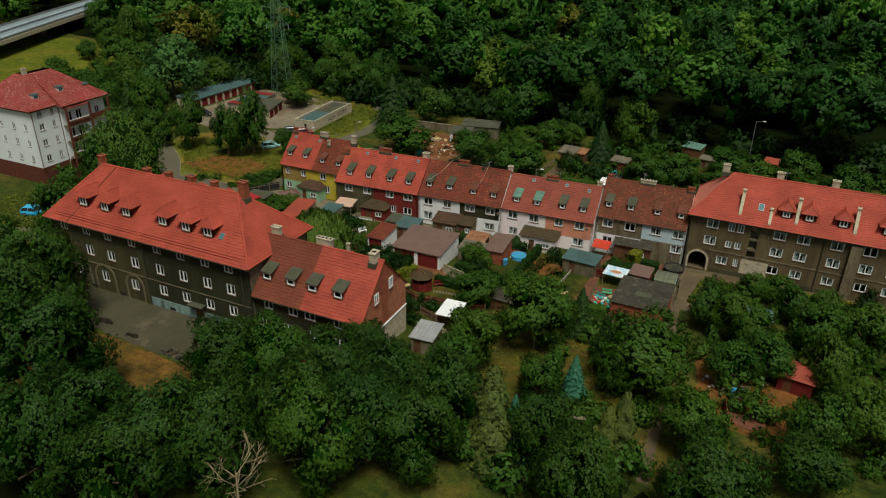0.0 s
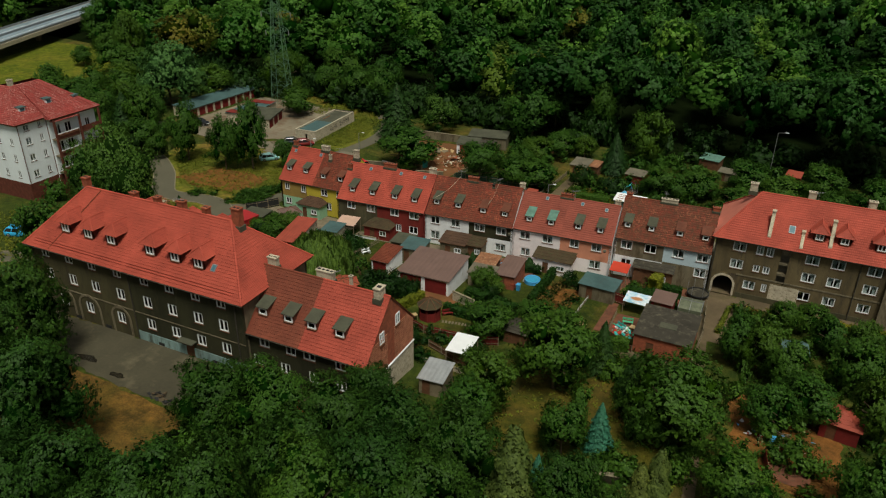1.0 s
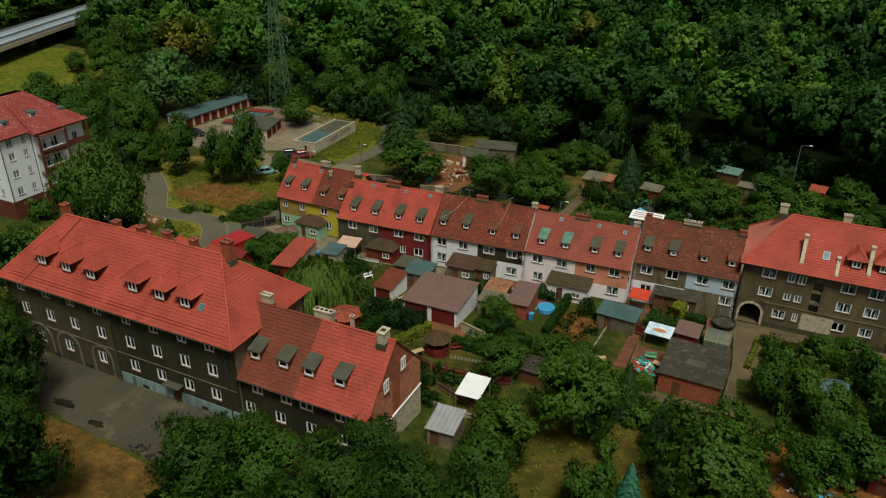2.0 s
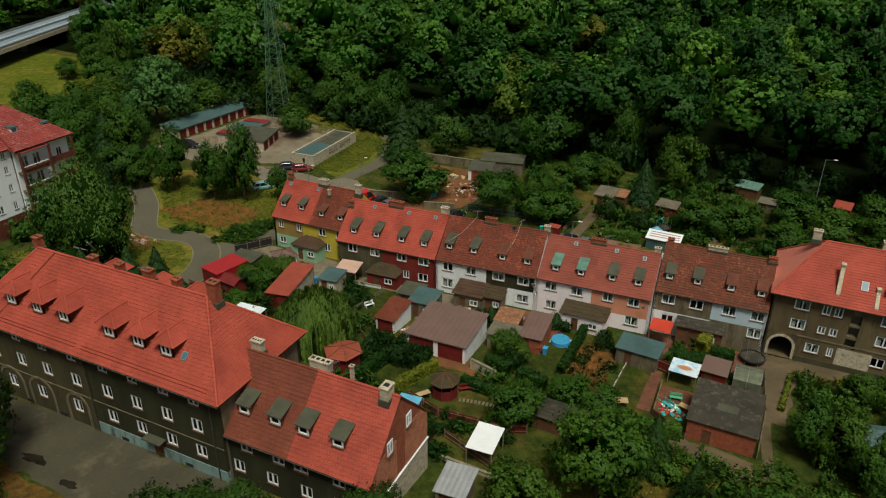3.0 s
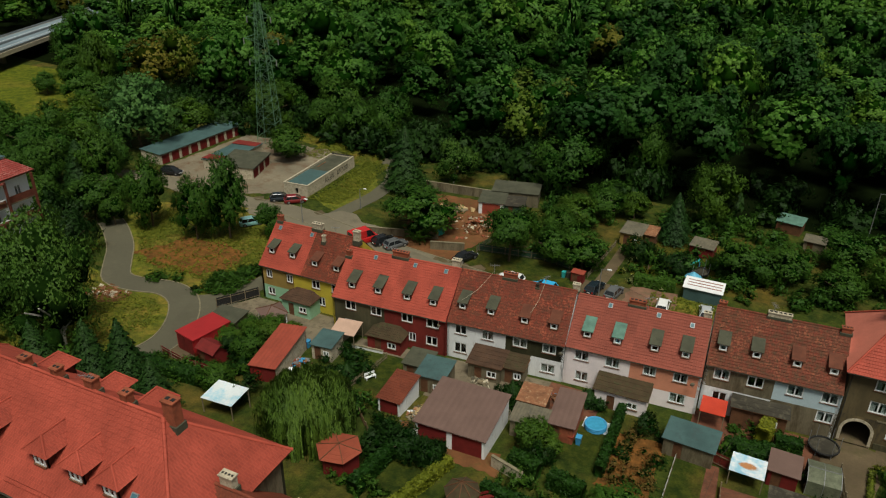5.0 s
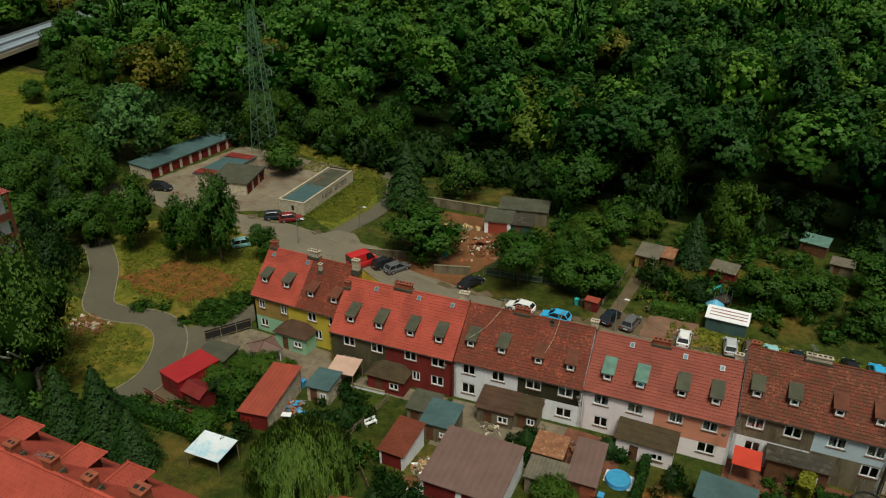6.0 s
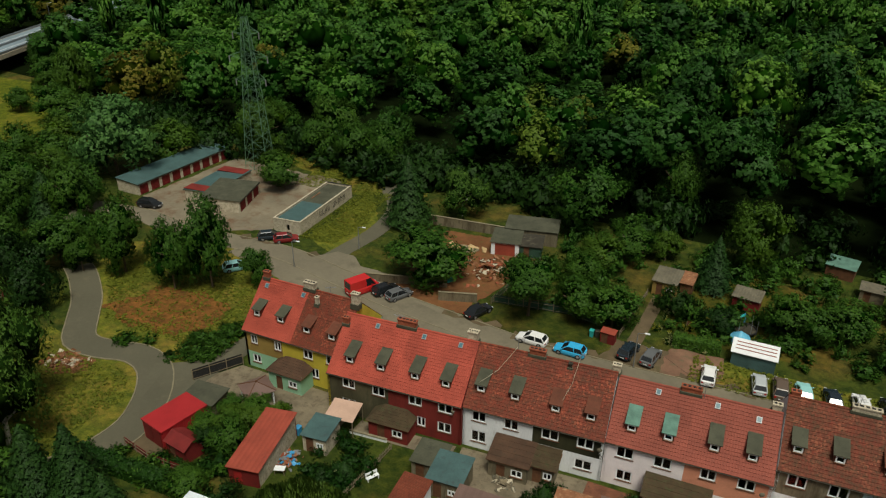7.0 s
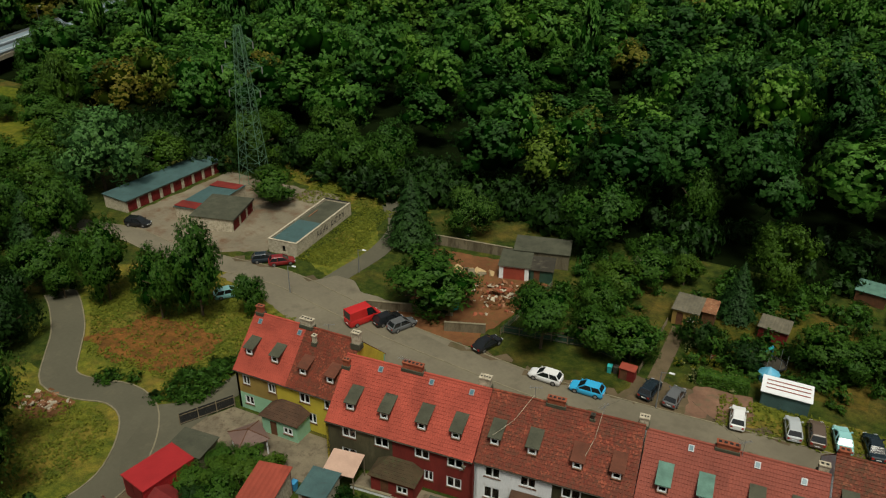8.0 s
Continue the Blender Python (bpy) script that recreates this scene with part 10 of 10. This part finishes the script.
def undergrowth(name, areas, label, material, n_card, leaf, seed, hmin, hmax, wmin, wmax):
    """Shrubs of a kind, joined: each a few hundred sprays. areas: (x0, x1, y0, y1, count)."""
    rng = np.random.default_rng(seed)
    protos = [crown_data("d", 1.0, 1.2, n_card, leaf, seed + k) for k in range(4)]
    VV, FF, SS, QQ, base = [], [], [], [], 0
    for x0, x1, y0, y1, count in areas:
        for i in range(count):
            x, y = rng.uniform(x0, x1), rng.uniform(y0, y1)
            if any(abs(x - hx) < 3.0 and -3.4 < y - hy < 2.6 for hx, hy in HUTS):
                continue
            V, F, S, Q = protos[int(rng.integers(4))]
            SS.append(S)
            a, s, h = rng.uniform(0, 6.28), rng.uniform(wmin, wmax), rng.uniform(hmin, hmax)
            R = np.array([[math.cos(a) * s, -math.sin(a) * s, 0], [math.sin(a) * s, math.cos(a) * s, 0], [0, 0, h]])
            QQ.append(Q @ R.T)
            VV.append(V @ R.T + np.array([x, y, gz(y) - 0.1 * h]))
            FF.append(shifted(F, base))
            base += len(V)
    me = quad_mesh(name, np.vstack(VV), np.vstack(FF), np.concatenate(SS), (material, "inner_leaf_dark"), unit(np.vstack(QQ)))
    return tagged(part(name, me, None), label, "shrubs", kind="stuff")


# dark leaves here stand in for shade at the foot of the wood
undergrowth("shrubs", [(-176, -130, 162, 185, 45), (-132, -90, 170, 180, 40), (-112, -60, 164, 176, 90), (-60, 40, 160, 178, 50)], "undergrowth along the edge of the wood", "leaf_dark", 420, 0.15, 21, 2.5, 5.5, 2.5, 5)
undergrowth("shrubs", [(-54, -41, 133, 158, 42), (-36, 0, 134, 162, 84), (0, 40, 132, 160, 90), (-60, -40, 156, 168, 40)], "shrubs and fruit bushes of the allotments", "leaf", 460, 0.13, 31, 1.0, 3.0, 1.2, 3.2)
undergrowth("shrubs", [(-2, 22, 84, 101, 60), (0, 24, 60, 84, 60), (-24, -8, 66, 80, 26), (-12, -1, 54, 70, 24)], "overgrown garden shrubs below the tenement", "leaf", 800, 0.095, 41, 1.0, 2.6, 1.0, 2.8)
undergrowth("shrubs", [(-60, -46, 80, 86, 10), (-74, -69, 82, 96, 16), (-40, -26, 66, 73, 18), (-26.3, -21, 84, 98, 7), (-36, -31, 86, 89, 6), (-62, -57, 86, 98, 14), (-10, -6, 92, 99, 6), (-63, -57, 88, 93, 8), (-40.5, -38.5, 94, 98.5, 7), (-32, -30, 98.5, 100.5, 4), (-50, -47, 82.5, 85, 7), (-77, -70, 83, 90, 12), (-37, -33, 86.5, 89.5, 6)], "mixed garden shrubs and plants", "leaf_hedge", 700, 0.1, 51, 0.6, 1.8, 0.8, 2.0)
undergrowth("shrubs", [(-46, -34, 40, 46, 14), (-34, -2, 44, 52, 36), (-90, -76, 66, 78, 24), (-116.5, -112, 83, 97, 9), (-175, -128, 104, 128, 46), (-84, -72, 34, 40, 8)], "dense bushes below the street", "leaf", 950, 0.085, 61, 1.5, 4.0, 2.0, 4.0)
undergrowth("shrubs", [(-62, -53, 81, 86, 12), (-36, -31, 80.5, 84, 8), (-33, -29, 69, 73, 10), (-47, -40, 66, 73, 16), (-24, -17, 80, 84, 14), (-21, -12, 96, 98, 8), (-16, -10, 99, 103, 8), (-50, -44, 74, 75, 6), (-60, -52, 86, 88, 8), (-73, -68, 83, 88, 8), (-84, -74, 80.5, 83.5, 16), (-34, -26, 134, 145, 22), (-55, -42, 133, 150, 26), (-22, 4, 132, 150, 40)], "low garden plants along beds and fences", "leaf", 420, 0.12, 101, 0.5, 1.5, 0.7, 1.8)
undergrowth("flowers", [(-34, -27, 131, 134, 16), (-36, -34, 134, 142, 8), (-72, -70, 88, 92, 6), (-60, -57, 90, 96, 6), (2, 8, 66, 74, 10)], "pale flowering garden shrubs", "flower_pale", 120, 0.1, 111, 0.5, 1.0, 0.6, 1.2)
undergrowth("weeds", [(-91, -85.6, 100, 105.5, 34), (-88.5, -85.5, 104, 113, 24), (-100, -94, 99.5, 102, 6), (-112, -104, 116, 121, 8)], "rank green weeds at the edge of the dry grass", "leaf", 420, 0.12, 91, 0.4, 1.1, 1.0, 2.2)
undergrowth("flowers", [(-36, -27, 131, 136, 12), (2, 18, 100, 103, 14), (-72, -69, 90, 93, 5), (-2, 1, 96, 102, 4)], "yellow flowering shrubs", "flower", 160, 0.14, 71, 0.6, 1.2, 0.6, 1.3)
undergrowth("flowers", [(1, 4, 99, 102, 5), (-26.4, -22, 87, 96, 34), (8, 12, 70, 74, 3)], "reddish dry garden plants", "flower_red", 160, 0.14, 81, 0.5, 1.2, 0.6, 1.4)


def tufts():
    """Long dry grass on the meadows."""
    rng = np.random.default_rng(9)
    areas = [(-117, -86, 103, 122, 5200), (-112, -88, 77, 95, 2600), (-97, -87, 137, 160, 2600), (-112, -94, 157, 168, 1200), (-30, 14, 124, 130, 1600), (-130, -84, 166, 174, 1400), (-24, -2, 56, 80, 600), (-116, -88, 58, 78, 1800), (-175, -128, 100, 130, 1600)]
    P = []
    for x0, x1, y0, y1, n in areas:
        P.append(np.stack([rng.uniform(x0, x1, n), rng.uniform(y0, y1, n)], 1))
    P = np.vstack(P)
    lane_pts = np.array([(-118, 110.6), (-112, 106.0), (-108, 101.8), (-103.6, 97.6), (-99, 97.4), (-94.6, 98.5), (-90, 97.0), (-85.6, 92), (-83.2, 86), (-84.5, 78), (-86.2, 98.8), (-83.9, 104), (-87, 136), (-85.8, 146), (-88, 156)])
    ways = [lane_pts[:10], lane_pts[[8, 10, 11]], lane_pts[12:], np.array([(-122, 113), (-118, 110.6)])]
    lane_pts = np.vstack([a + (b - a) * k / 6 for w in ways for a, b in zip(w, w[1:]) for k in range(7)])
    dist = np.min(np.linalg.norm(P[:, None] - lane_pts[None], axis=2), axis=1)
    bare = (P[:, 0] > -108) & (P[:, 0] < -91.5) & (P[:, 1] > 104.5) & (P[:, 1] < 114)
    keep = (dist > 3.0) & (~bare | (rng.uniform(0, 1, len(P)) < 0.3)) & ~((P[:, 1] > 46.2) & (P[:, 1] < 54.5) & (P[:, 0] < -33))
    P = P[keep]
    n = len(P)
    z = np.interp(P[:, 1], [k[0] for k in KNOTS], [k[1] for k in KNOTS])
    h = rng.uniform(0.25, 0.75, n)
    pts = np.repeat(np.stack([P[:, 0], P[:, 1], z + h * 0.3], 1), 3, 0)
    pts[:, :2] += rng.normal(0, 0.12, (3 * n, 2))
    N = rng.normal(0, 1, (3 * n, 3))
    N[:, 2] = np.abs(N[:, 2]) + 0.8
    N /= np.linalg.norm(N, axis=1, keepdims=True)
    V, F = cards(pts, N, 0.2, 1.4, rng)
    me = quad_mesh("long_grass", V, F, normals=np.repeat(unit(np.array([0, 0, 1.0]) + rng.normal(0, 0.25, N.shape)), 3, 0))
    me.materials.append(M["grass_tuft"])
    tagged(part("long_grass", me, None), "tufts of long dry yellow-green grass", "grass", kind="stuff")


tufts()
